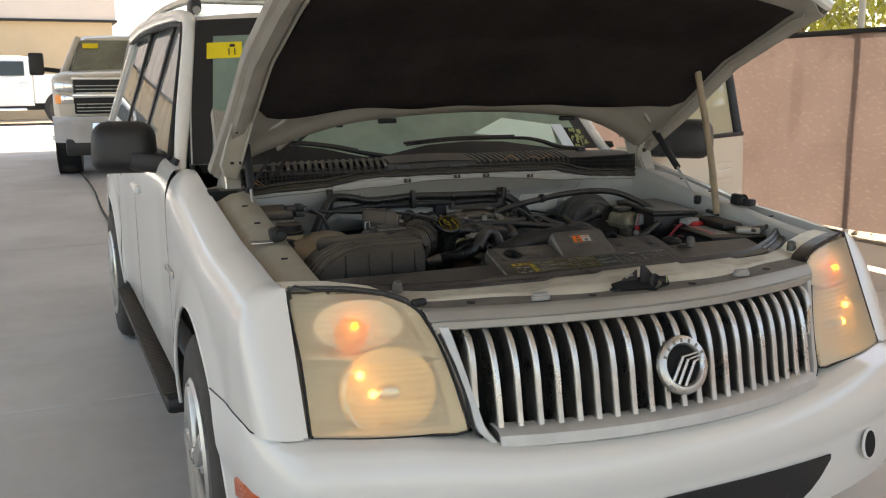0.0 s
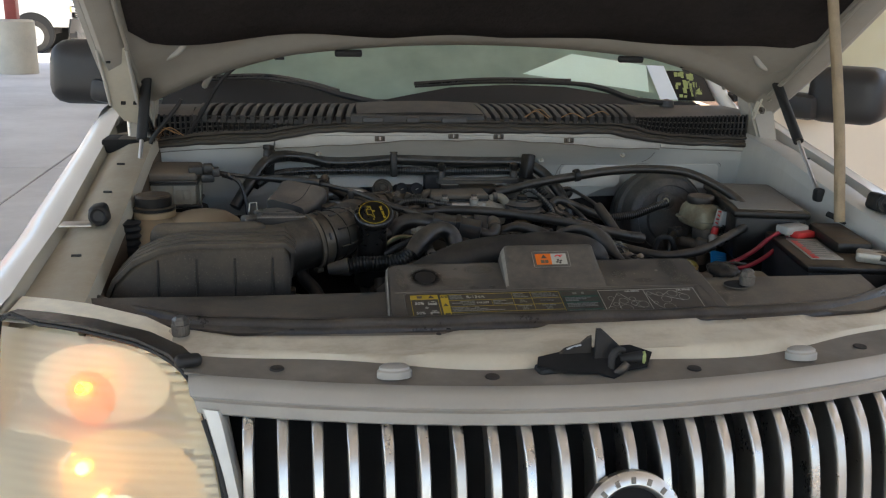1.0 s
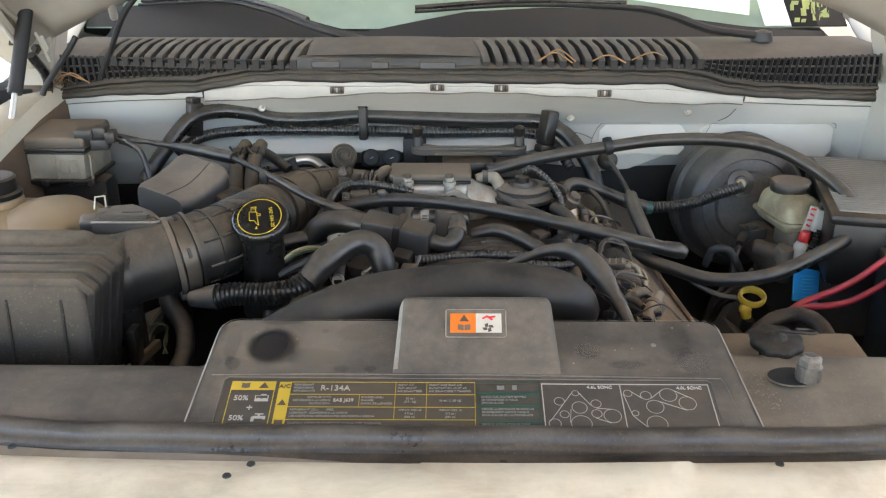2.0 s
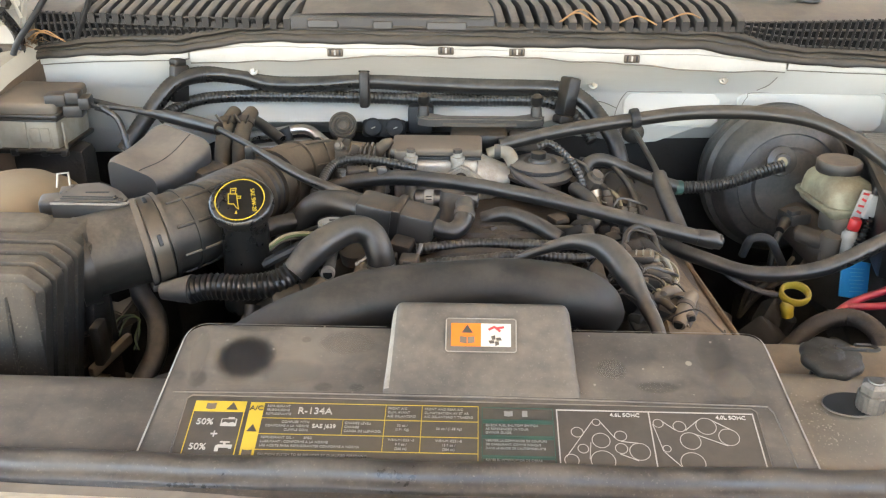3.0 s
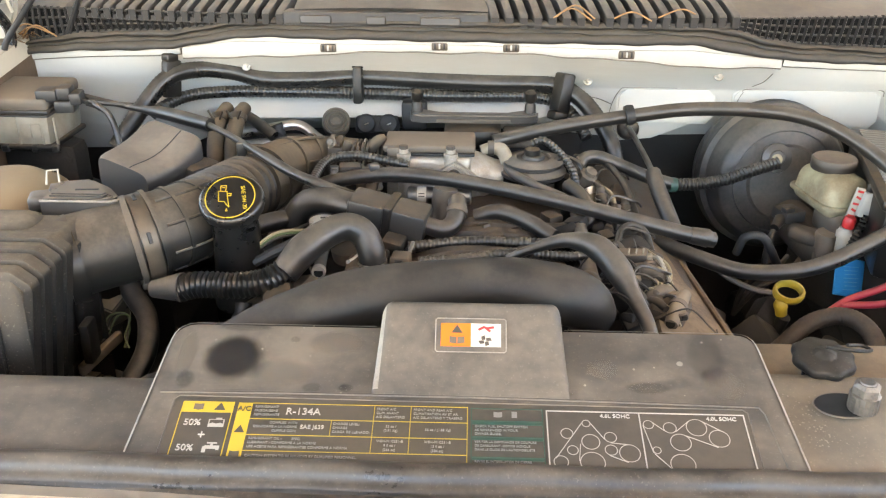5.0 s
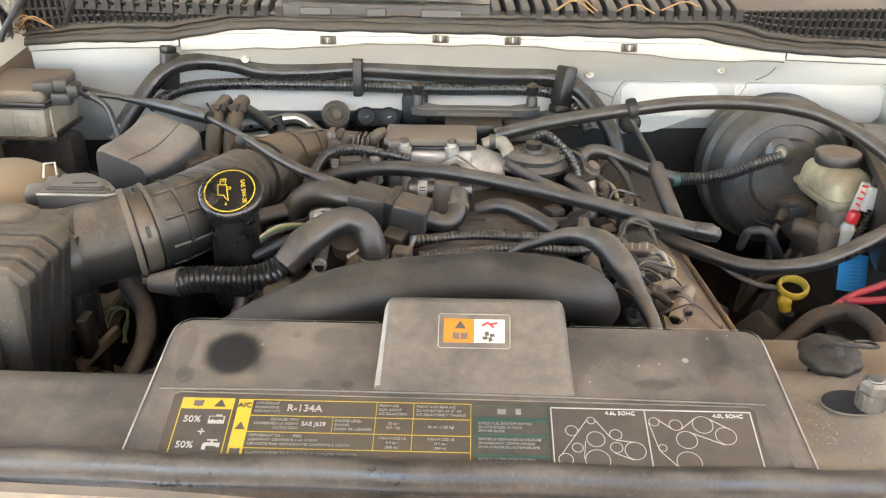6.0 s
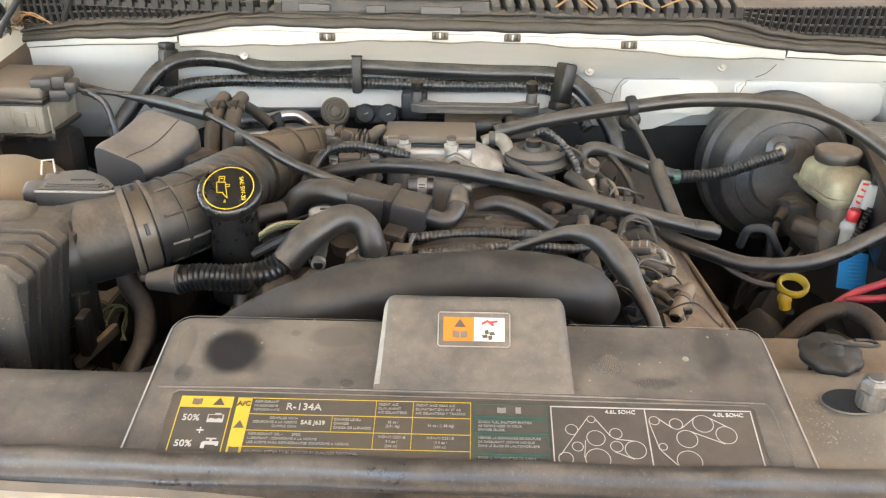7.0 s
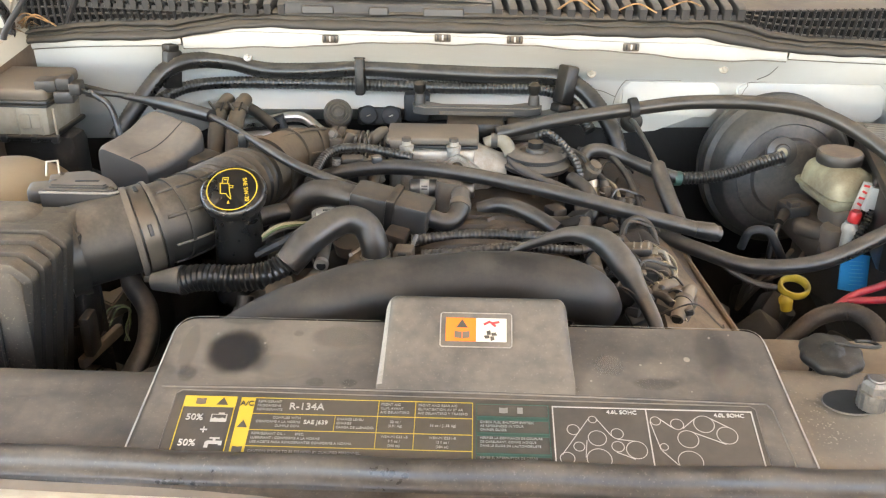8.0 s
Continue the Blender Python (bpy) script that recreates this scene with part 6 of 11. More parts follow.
def plan_y(x):
    """Plan of the bulkhead's front edge, bowed towards the nose in the middle."""
    a = abs(x)
    return 1.068 + 0.25 * a * a if a < 0.55 else 1.1436 + 0.12 * (a - 0.55)


def wall_pt(u, v):
    x = (2 * u - 1) * 0.735
    low = lerp_table([(-0.74, 0.955), (-0.50, 0.960), (-0.42, 0.995), (-0.10, 1.0), (0.12, 1.0), (0.22, 0.99), (0.40, 0.995), (0.66, 0.99), (0.74, 0.93)], x)
    ze = lerp_table(SEAL_FOOT, x) - 0.010 if abs(x) > 0.465 else lerp_table(FLANGE_FOOT, x)
    ye = plan_y(x) + 0.004
    w = min(1.0, max(0.0, (x + 0.42) / 0.05)) * min(1.0, max(0.0, (0.16 - x) / 0.05))
    pr = [(1.215, low - 0.05), (1.188 - 0.060 * w, low - 0.012), (1.180 - 0.066 * w, low - 0.002 * w), (1.1755 - 0.054 * w, low + 0.008 - 0.004 * w), (1.1735 - 0.004 * w, 1.03 - 0.010 * w), (1.168, 1.037),
          (1.168 + (ye - 1.168) * 0.35, 1.037 + (ze - 1.037) * 0.40), (1.168 + (ye - 1.168) * 0.70, 1.037 + (ze - 1.037) * 0.72), (ye, ze), (ye + 0.03, ze + 0.004)]
    return Vector((x, *pr[v]))


def wall_y(x, z):
    """Front of the sloping upper bulkhead at a height."""
    ze = lerp_table(SEAL_FOOT, x) - 0.010 if abs(x) > 0.465 else lerp_table(FLANGE_FOOT, x)
    return 1.168 + (plan_y(x) + 0.004 - 1.168) * max(0.0, (z - 1.037) / (ze - 1.037))


fw = part("firewall", grid(wall_pt, span(0, 1, 60), range(10)), M["wall_paint"], suv, "white painted firewall with dust at its foot")
def lip_pt(u, v):
    x = -0.455 + 0.930 * u
    zf, zs = lerp_table(FLANGE_FOOT, x), lerp_table(SEAL_FOOT, x) + 0.002
    zm = zf + (zs - zf) * lerp_table([(-0.455, 0.9), (-0.38, 0.80), (-0.2, 0.62), (0.2, 0.62), (0.34, 0.72), (0.475, 0.9)], x)
    dent = 0.0012 * math.sin(x * 31) + 0.0008 * math.sin(x * 74 + 1)
    pr = [(0.024, zf - 0.0005), (-0.0005, zf), (-0.002, zf + 0.002), (-0.0018, zm - 0.0012), (-0.0045, zm + 0.0005), (-0.005 + dent * 0.4, zs), (0.014, zs + 0.003)]
    d, z = pr[v]
    return Vector((x, plan_y(x) + d, z + (dent if 0 < v < 3 else 0)))
part("cowl_flange", grid(lip_pt, span(0, 1, 80), range(7)), M["lip_paint"], fw)
# Thin tubes paint the shadow under the flange and its step.
part("flange_shadow", tube([lip_pt(u, 1) + Vector((0, 0.0012, -0.0012)) for u in span(0, 1, 40)], 0.0011, sides=6, n=2), M["shadow_line"], fw)
part("flange_shadow", tube([lip_pt(u, 3) + Vector((0, 0.0002, 0.0006)) for u in span(0.11, 0.62, 24)], 0.0007, sides=6, n=2), M["shadow_line"], fw)
part("flange_shadow", tube([lip_pt(u, 3) + Vector((0, 0.0002, 0.0006)) for u in span(0.66, 0.86, 10)], 0.0007, sides=6, n=2), M["shadow_line"], fw)
for x0, x1 in ((-0.735, -0.458), (0.478, 0.735)):
    def ear(u, v, x0=x0, x1=x1):
        x = x0 + (x1 - x0) * u
        z = lerp_table(SEAL_FOOT, x)
        d, h = [(0.022, -0.0102), (0.001, -0.010), (-0.001, -0.008), (-0.002, 0.001), (0.012, 0.003)][v]
        return Vector((x, plan_y(x) + d, z + h))
    part("side_flange", grid(ear, span(0, 1, 16), range(5)), M["wall_paint"], fw)
    part("flange_shadow", tube([ear(u, 1) + Vector((0, 0, -0.001)) for u in span(0, 1, 12)], 0.0008, sides=6, n=2), M["shadow_line"], fw)
# Shadow cast by the pressed panel edges, laid on as thin tubes.
for pts in ([(0.222, 0.985), (0.228, 1.012), (0.238, 1.031), (0.252, 1.036), (0.33, 1.036)], [(0.428, 1.012), (0.436, 1.028), (0.452, 1.036), (0.60, 1.037), (0.655, 1.036), (0.662, 1.026)], [(0.16, 1.022), (0.20, 1.018), (0.226, 1.008)], [(-0.42, 1.012), (-0.30, 1.008), (-0.22, 1.012)]):
    part("pressed_shadow", tube([(x, 1.1690, z) for x, z in pts], 0.0006, sides=6, n=5), M["shadow_line"], fw)
part("pressed_shadow", tube([(x, wall_y(x, z) - 0.0004, z) for x, z in ((0.470, 1.068), (0.462, 1.052), (0.448, 1.041))], 0.0006, sides=6, n=5), M["shadow_line"], fw)
for x in (-0.219, -0.051, 0.055, 0.228):
    z = lerp_table(FLANGE_FOOT, x) + 0.0085
    y = plan_y(x) - 0.004
    cl = part("flange_clip", rbox((0.024, 0.005, 0.012), (x, y, z), 0.002), M["clamp"], fw)
    for k in range(3):
        part("clip_slot", rbox((0.0026, 0.003, 0.008), (x - 0.007 + k * 0.007, y - 0.0027, z + 0.001), 0.0005), M["black"] if k % 2 == 0 else M["label_white"], cl)
for x, z in ((0.183, 1.050), (0.385, 1.064), (-0.358, 1.074)):
    part("weld_stud", lathe([(0.001, 0.006), (0.0036, 0.0055), (0.0036, 0.002), (0.0068, 0.0015), (0.0075, 0.0)], pose(x, wall_y(x, z), z, 62, 0, 0), sides=16), M["alloy"], fw)
def pressed(x0, x1, z0, z1, y):
    b = bmesh.new()
    r = 0.012
    pts = [(x0 + r, z0), (x1 - r, z0), (x1, z0 + r), (x1, z1 - r), (x1 - r, z1), (x0 + r, z1), (x0, z1 - r), (x0, z0 + r)]
    return plate(pts, 0.006, pose(0, y, 0, 90, 0, 0), 0.004, bm=b, segs=3)
part("pressed_panel", pressed(0.235, 0.395, 0.975, 1.036, 1.1700), M["wall_paint"], fw)
part("pressed_panel", pressed(0.42, 0.66, 0.970, 1.037, 1.1690), M["wall_paint"], fw)
part("dash_mat", grid(lambda u, v: Vector(((2 * u - 1) * 0.735, 1.222 + 0.004 * math.sin(u * 40), 0.56 + 0.46 * v)), span(0, 1, 30), span(0, 1, 4)), M["dark"], suv, "dark insulating mat on the lower bulkhead")
part("white_tab", plate([(0.20, 0.985), (0.40, 0.985), (0.30, 0.945), (0.245, 0.94)], 0.004, pose(0, 1.19, 0, 90, 0, 0)), M["wall_paint"], fw)
part("heat_pad", rbox((0.040, 0.03, 0.045), (-0.092, 1.112, 1.004), 0.006), M["black"], fw)
part("rust_pocket", rbox((0.07, 0.06, 0.03), (-0.765, 1.14, 1.098), 0.008), M["grime"], suv)
def seal_pt(u, v):
    """Moulded rubber strip: a round bead over a groove and a broad lower lip."""
    x = -0.745 + 1.49 * u
    zt, zb = lerp_table(SEAL_TOP, x), lerp_table(SEAL_FOOT, x)
    pr = [(0.022, 0.96), (0.010, 1.0), (0.001, 0.99), (-0.005, 0.93), (-0.0075, 0.82), (-0.005, 0.71), (0.0015, 0.66), (-0.001, 0.62), (-0.0055, 0.57), (-0.006, 0.50), (-0.002, 0.455), (-0.006, 0.42), (-0.0105, 0.30), (-0.012, 0.14), (-0.010, 0.03), (0.0, -0.03)]
    d, k = pr[v]
    w = 0.0006 * math.sin(x * 40 + v) + 0.0005 * math.sin(x * 97)
    return Vector((x, plan_y(x) + d + w, zb + (zt - zb) * k + w))
part("cowl_seal", grid(seal_pt, span(0, 1, 150), range(16)), M["cowl_rubber"], suv, "black rubber cowl seal", smooth=70)

# cowl grille
def fin_y(x):
    return 1.066 + 0.20 * x * x
def cowl_pt(x, t):
    """t from the seal up over the vents and back to the glass."""
    glass = 1.535 - 0.16 * (1 - min(1, (x / 0.82) ** 2))
    y = lerp_table([(0, plan_y(x) + 0.004), (0.25, fin_y(x) + 0.001), (0.66, fin_y(x) + 0.088), (1, glass)], t)
    z = lerp_table([(0, lerp_table(SEAL_TOP, x) - 0.003), (0.25, 1.1635), (0.66, 1.186), (0.8, 1.187), (1, 1.168)], t)
    return Vector((x, y, z - (0.02 * t * (x / 0.75) ** 2)))
cw = part("cowl_panel", grid(lambda u, v: cowl_pt(-0.75 + 1.5 * u, v) - Vector((0, -0.008, 0.012)), span(0, 1, 40), [0.0, 0.12, 0.25, 0.3, 0.4, 0.5, 0.66, 0.75, 0.8, 0.9, 1.0]), M["cowl"], suv, "dusty black plastic cowl grille")
def fin_mesh(x, lean, w):
    """One louvre: an upright front face, then a flat top that runs back over the slot."""
    b = bmesh.new()
    p0, p1 = cowl_pt(x, 0.25), cowl_pt(x + lean, 0.66)
    d = p1 - p0
    side = [(p0 + Vector((0, -0.004, -0.014))), (p0 + Vector((0, -0.005, 0.001))), (p0 + Vector((0, -0.001, 0.0055))), (p0 + d * 0.45 + Vector((0, 0, 0.0075))), (p0 + d * 0.8 + Vector((lean * 0.25, 0, 0.0065))), (p1 + Vector((lean * 0.4, 0, 0.001))), (p1 + Vector((lean * 0.4, 0, -0.014)))]
    l = [b.verts.new(q - Vector((w / 2, 0, 0))) for q in side]
    r = [b.verts.new(q + Vector((w / 2, 0, 0))) for q in side]
    for k in range(len(side) - 1):
        b.faces.new((l[k], l[k + 1], r[k + 1], r[k]))
    b.faces.new(l)
    b.faces.new(r[::-1])
    bmesh.ops.bevel(b, geom=[e for e in b.edges if abs(e.verts[0].co.x - e.verts[1].co.x) < 0.9 * w], offset=0.0012, segments=1, affect="EDGES")
    return b
for x0, x1, n, lean in ((-0.632, -0.290, 17, 0.016), (0.030, 0.388, 18, -0.014)):
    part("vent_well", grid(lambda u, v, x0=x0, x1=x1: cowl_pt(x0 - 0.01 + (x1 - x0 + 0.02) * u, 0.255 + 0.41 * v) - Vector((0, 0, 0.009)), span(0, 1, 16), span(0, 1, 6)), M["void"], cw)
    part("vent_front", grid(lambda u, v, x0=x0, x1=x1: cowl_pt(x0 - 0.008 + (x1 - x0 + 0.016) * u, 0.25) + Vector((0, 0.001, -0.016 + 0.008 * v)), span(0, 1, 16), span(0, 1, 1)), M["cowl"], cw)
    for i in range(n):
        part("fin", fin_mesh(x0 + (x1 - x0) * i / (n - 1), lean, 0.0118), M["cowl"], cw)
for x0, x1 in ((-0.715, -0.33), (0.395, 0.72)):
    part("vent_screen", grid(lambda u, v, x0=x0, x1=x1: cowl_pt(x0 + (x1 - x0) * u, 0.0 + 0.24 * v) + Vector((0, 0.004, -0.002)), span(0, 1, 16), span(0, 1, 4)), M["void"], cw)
    n = int((x1 - x0) / 0.0118)
    for i in range(n + 1):
        x = x0 + (x1 - x0) * i / n
        part("screen_bar", tube([cowl_pt(x, 0.0), cowl_pt(x, 0.12) - Vector((0, 0.0015, 0)), cowl_pt(x, 0.25)], 0.0027, sides=6, n=3), M["cowl"], cw)
    for t in (0.02, 0.09, 0.16, 0.235):
        part("screen_rail", tube([cowl_pt(x0 + (x1 - x0) * k / 16, t) for k in range(17)], 0.0021, sides=6, n=2), M["cowl"], cw)
# plain middle of the cowl: a stepped front band with three shallow pockets
part("middle_band", grid(lambda u, v: cowl_pt(-0.285 + 0.305 * u, 0.25) + Vector((0, [0.02, -0.001, -0.003, -0.003, 0.004][v], [0.006, 0.005, 0.002, -0.014, -0.016][v])), span(0, 1, 20), range(5)), M["cowl"], cw)
for x, w in ((-0.235, 0.048), (-0.05, 0.060), (-0.145, 0.03)):
    part("cowl_pocket", rbox((w, 0.006, 0.013), (x, fin_y(x) - 0.003, 1.158), 0.002, (-8, 0, 0), segs=1), M["grey"], cw)
part("cowl_bridge", grid(lambda u, v: cowl_pt(-0.27 + 0.29 * u, 0.30 + 0.34 * v) + Vector((0, 0, 0.004 + 0.004 * math.sin(u * 3.14))), span(0, 1, 10), span(0, 1, 4), thick=0.003), M["cowl"], cw)
for pts, base in (([(-0.075, 1.185, 1.166), (-0.129, 1.200, 1.168), (-0.222, 1.235, 1.181), (-0.30, 1.30, 1.193), (-0.382, 1.37, 1.209), (-0.497, 1.46, 1.217), (-0.693, 1.545, 1.201)], (-0.050, 1.175, 1.168)),
                  ([(0.520, 1.245, 1.180), (0.44, 1.250, 1.190), (0.372, 1.262, 1.212), (0.30, 1.300, 1.222), (0.10, 1.375, 1.218), (-0.10, 1.38, 1.205)], (0.535, 1.245, 1.170))):
    wp = part("wiper", tube(pts, ([0.012] * (len(pts) - 5) + [0.0125, 0.009, 0.007, 0.006, 0.005]), flat=0.6), M["black"], suv, "black wiper arm and blade")
    part("pivot_cap", lathe([(0.001, 0.02), (0.016, 0.016), (0.02, 0.0)], pose(*base)), M["trim"], wp)
    part("blade", tube([Vector(p) + Vector((0, 0.020, 0.006)) for p in pts[3:]], 0.0055, sides=6), M["rubber"], wp)
rnd = random.Random(8)
for x, y, z in ((0.145, 1.068, 1.163), (0.140, 1.068, 1.161), (0.228, 1.075, 1.160), (0.300, 1.080, 1.164), (-0.70, 1.155, 1.112), (-0.71, 1.16, 1.115), (-0.69, 1.15, 1.112)):
    a = rnd.uniform(-0.4, 0.4)
    tagged(link("dry_needle", tube([(x - 0.03, y, z), (x, y - 0.01, z + 0.012 + rnd.random() * 0.01), (x + 0.03, y + a * 0.03, z + 0.002)], 0.0012, sides=5, n=5), M["twig"]), "dry brown pine needle caught on the cowl", "needle", "dry needles")

bm = bmesh.new()
rnd = random.Random(19)
for k in range(60):
    x, y, z = rnd.gauss(-0.735, 0.018), rnd.gauss(1.160, 0.014), 1.108 + rnd.uniform(0, 0.014)
    b = plate([(-0.010, 0), (0, -0.003), (0.010, 0), (0, 0.003)], 0.0006)
    b.transform(pose(x, y, z, rnd.uniform(-40, 40), rnd.uniform(-40, 40), rnd.uniform(0, 180)) @ Matrix.Scale(rnd.uniform(0.5, 1.3), 4))
    merge(bm, b)
tagged(link("leaf_litter", bm, M["litter"], smooth=0), "dry brown leaf litter caught in the cowl corner", "leaf litter", kind="stuff")

# radiator support and front seal
def ease(a, b, x):
    t = min(1, max(0, (x - a) / (b - a)))
    return t * t * (3 - 2 * t)
def support_pt(u, v):
    x = (2 * u - 1) * 0.70
    y0 = face_y(min(abs(x), 0.56), 0.905) + 0.092
    pr = [(0.0, 0.941), (0.03, 0.948), (0.09, 0.9515), (0.16, 0.953), (0.40, 0.954), (0.50, 0.957), (0.66, 0.956), (0.85, 0.946), (1.0, 0.936)]
    k, z = pr[v]
    yb = 0.285 + 0.12 * max(0, (abs(x) - 0.5) / 0.2)
    skew = x - 0.12 * k
    fade = 0 if v < 2 or v > 6 else 1
    relief = fade * (0.006 * ease(-0.29, -0.26, skew) * (1 - ease(0.28, 0.31, skew)) + 0.0055 * ease(-0.145, -0.130, skew) * (1 - ease(0.10, 0.115, skew)) * (v > 3))
    wave = 0.010 * math.sin(x * 16 + 1.0) if v < 2 else 0.006 * math.sin(x * 16 + 1.0) * (v < 4)
    return Vector((x, y0 + wave + (yb - y0) * k, z + relief))
us = part("radiator_support", grid(support_pt, span(0, 1, 140), range(9), thick=0.003), M["support"], suv, "cream radiator support panel with dust")
def strip_pt(u, v):
    x = (2 * u - 1) * 0.56
    return Vector((x, face_y(x, 0.905) + 0.024 + 0.09 * v, 0.9425 + 0.002 * v))
part("front_strip", grid(strip_pt, span(0, 1, 40), span(0, 1, 3), thick=0.003), M["strip"], us, "dull dirty grey front strip")
for x, y in ((-0.215, 0.215), (-0.198, 0.232), (0.02, 0.235), (0.26, 0.24), (-0.42, 0.262)):
    part("punched_hole", lathe([(0.001, 0.0012), (0.0035, 0.0012), (0.004, 0.0)], pose(x, y, 0.9655 if abs(x) < 0.25 else 0.962), sides=12), M["black"], us)
for s in SIDES:
    part("hood_bumper", lathe([(0.020, 0.0), (0.020, 0.009), (0.0175, 0.011), (0.0175, 0.014), (0.014, 0.0165), (0.001, 0.017)], pose(s * 0.288, 0.122, 0.944, -8, 0, 0) @ Matrix.Diagonal((1.15, 0.8, 1, 1)), sides=20), M["label_white"], us, "pale rubber hood stop")
for x in (-0.44, -0.16, 0.12, 0.40):
    part("dirt_hole", lathe([(0.001, 0.002), (0.009, 0.002), (0.010, 0.0)], pose(x, 0.098 + 0.35 * x * x, 0.9440), sides=14), M["dark"], us)
UP = Matrix(((1, 0, 0, 0), (0, 0, -1, 0), (0, 1, 0, 0), (0, 0, 0, 1)))   # stands a plate upright across the car
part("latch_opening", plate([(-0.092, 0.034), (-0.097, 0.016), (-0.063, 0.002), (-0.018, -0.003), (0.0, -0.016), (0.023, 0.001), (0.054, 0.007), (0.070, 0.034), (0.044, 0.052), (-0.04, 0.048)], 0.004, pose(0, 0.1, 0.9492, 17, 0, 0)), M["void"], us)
lat = part("hood_latch", plate([(-0.015, 0.999), (-0.008, 0.999), (0.021, 0.972), (0.025, 0.950), (0.006, 0.938), (-0.016, 0.942)], 0.004, Matrix.Translation((0, 0.124, 0)) @ UP, 0.001), M["trim"], suv, "black hood latch with an upright striker plate")
part("latch_cheek", plate([(-0.074, 0.950), (-0.053, 0.968), (-0.032, 0.974), (-0.022, 0.983), (-0.017, 0.985), (-0.014, 0.944), (-0.068, 0.944)], 0.004, Matrix.Translation((0, 0.136, 0)) @ UP, 0.001), M["grey"], lat)
# Bright tube drawn as the highlight along the cheek's upper edge.
part("cheek_highlight", tube([(-0.053, 0.131, 0.969), (-0.043, 0.131, 0.9725), (-0.033, 0.131, 0.9745)], 0.0014, sides=8), M["steel"], lat)
part("latch_hook", tube([(0.022, 0.112, 0.972), (0.012, 0.110, 0.974), (0.004, 0.108, 0.966), (0.003, 0.106, 0.953), (0.008, 0.104, 0.942)], [0.003, 0.0045, 0.005, 0.005, 0.004], sides=12), M["black"], lat)
part("latch_pawl", tube([(0.004, 0.098, 0.944), (0.013, 0.096, 0.950), (0.022, 0.098, 0.959)], [0.004, 0.006, 0.005], sides=12), M["grey"], lat)
part("latch_lever", tube([(0.020, 0.122, 0.955), (0.036, 0.120, 0.957), (0.050, 0.118, 0.958)], [0.006, 0.0075, 0.0095], sides=16), M["black"], lat)
part("latch_base", rbox((0.050, 0.026, 0.012), (-0.072, 0.122, 0.946), 0.005, (0, -4, 6)), M["black"], lat)
part("release_tab", lathe([(0.0045, -0.002), (0.0085, 0.0), (0.0095, 0.003), (0.0045, 0.005)], pose(0.050, 0.117, 0.958, 20, 90, 0), sides=20), M["marking"], lat, "dull green release tab")
fs = [(-0.735, 0.445, 0.962), (-0.66, 0.385, 0.958), (-0.55, 0.325, 0.957), (-0.40, 0.297, 0.957), (-0.2, 0.291, 0.957), (0.0, 0.289, 0.957), (0.2, 0.291, 0.955), (0.40, 0.297, 0.955), (0.52, 0.325, 0.957), (0.63, 0.385, 0.965), (0.72, 0.45, 0.975)]
SEAL = [(0.012, -0.006), (0.010, 0.004), (0.005, 0.0085), (-0.001, 0.0095), (-0.006, 0.0075), (-0.0085, 0.003), (-0.0095, 0.0), (-0.0120, -0.0020), (-0.0145, -0.0030), (-0.0160, -0.0060), (-0.0168, -0.0105), (-0.0195, -0.0125)]
fs = spline([Vector(p) for p in fs], 6)
def seal_run(u, v):
    dy, dz = SEAL[v]
    wob = 0.0008 * math.sin(fs[u].x * 37) + 0.0005 * math.sin(fs[u].x * 91)
    return Vector(fs[u]) + Vector((0, dy, dz + wob))
sl = part("front_seal", grid(seal_run, range(len(fs)), range(len(SEAL))), M["rubber"], suv, "long black rubber seal strip", smooth=70)
def foot_run(u, v, lift=0.0, share=1.0):
    return Vector(fs[u]) + Vector((0, -0.0165 - 0.0105 * v * share, [-0.0095, -0.0105, -0.0125][v] + lift))
# Dirty lip kept dim: shade from someone in front is in the colour.
part("dim_lip_line", grid(foot_run, range(len(fs)), range(3)), M["strip"], sl)
part("seal_foot", grid(lambda u, v: foot_run(u, v, 0.0012, 0.02 + ease(-0.34, 0.05, fs[u].x)), range(len(fs)), range(3)), M["rubber"], sl, smooth=70)
for x, y, z in ((-0.574, 0.266, 0.960), (0.3270, 0.3645, 0.975), (0.60, 0.27, 0.957)):
    sb = part("shield_bolt", lathe([(0.001, 0.0265), (0.0045, 0.0265), (0.0085, 0.026), (0.0115, 0.023), (0.0115, 0.011), (0.0098, 0.010), (0.0098, 0.0)], pose(x, y, z), sides=6), M["bolt"], suv, "bright hex-head bolt")
    part("head_dimple", lathe([(0.001, 0.0272), (0.006, 0.0272), (0.0066, 0.0262)], pose(x, y, z), sides=18), M["bolt"], sb)
    part("collar", lathe([(0.0108, 0.0165), (0.0122, 0.0155), (0.0122, 0.004), (0.0115, 0.0)], pose(x, y, z), sides=40, lobes=20, lobe_depth=0.025), M["bolt"], sb)

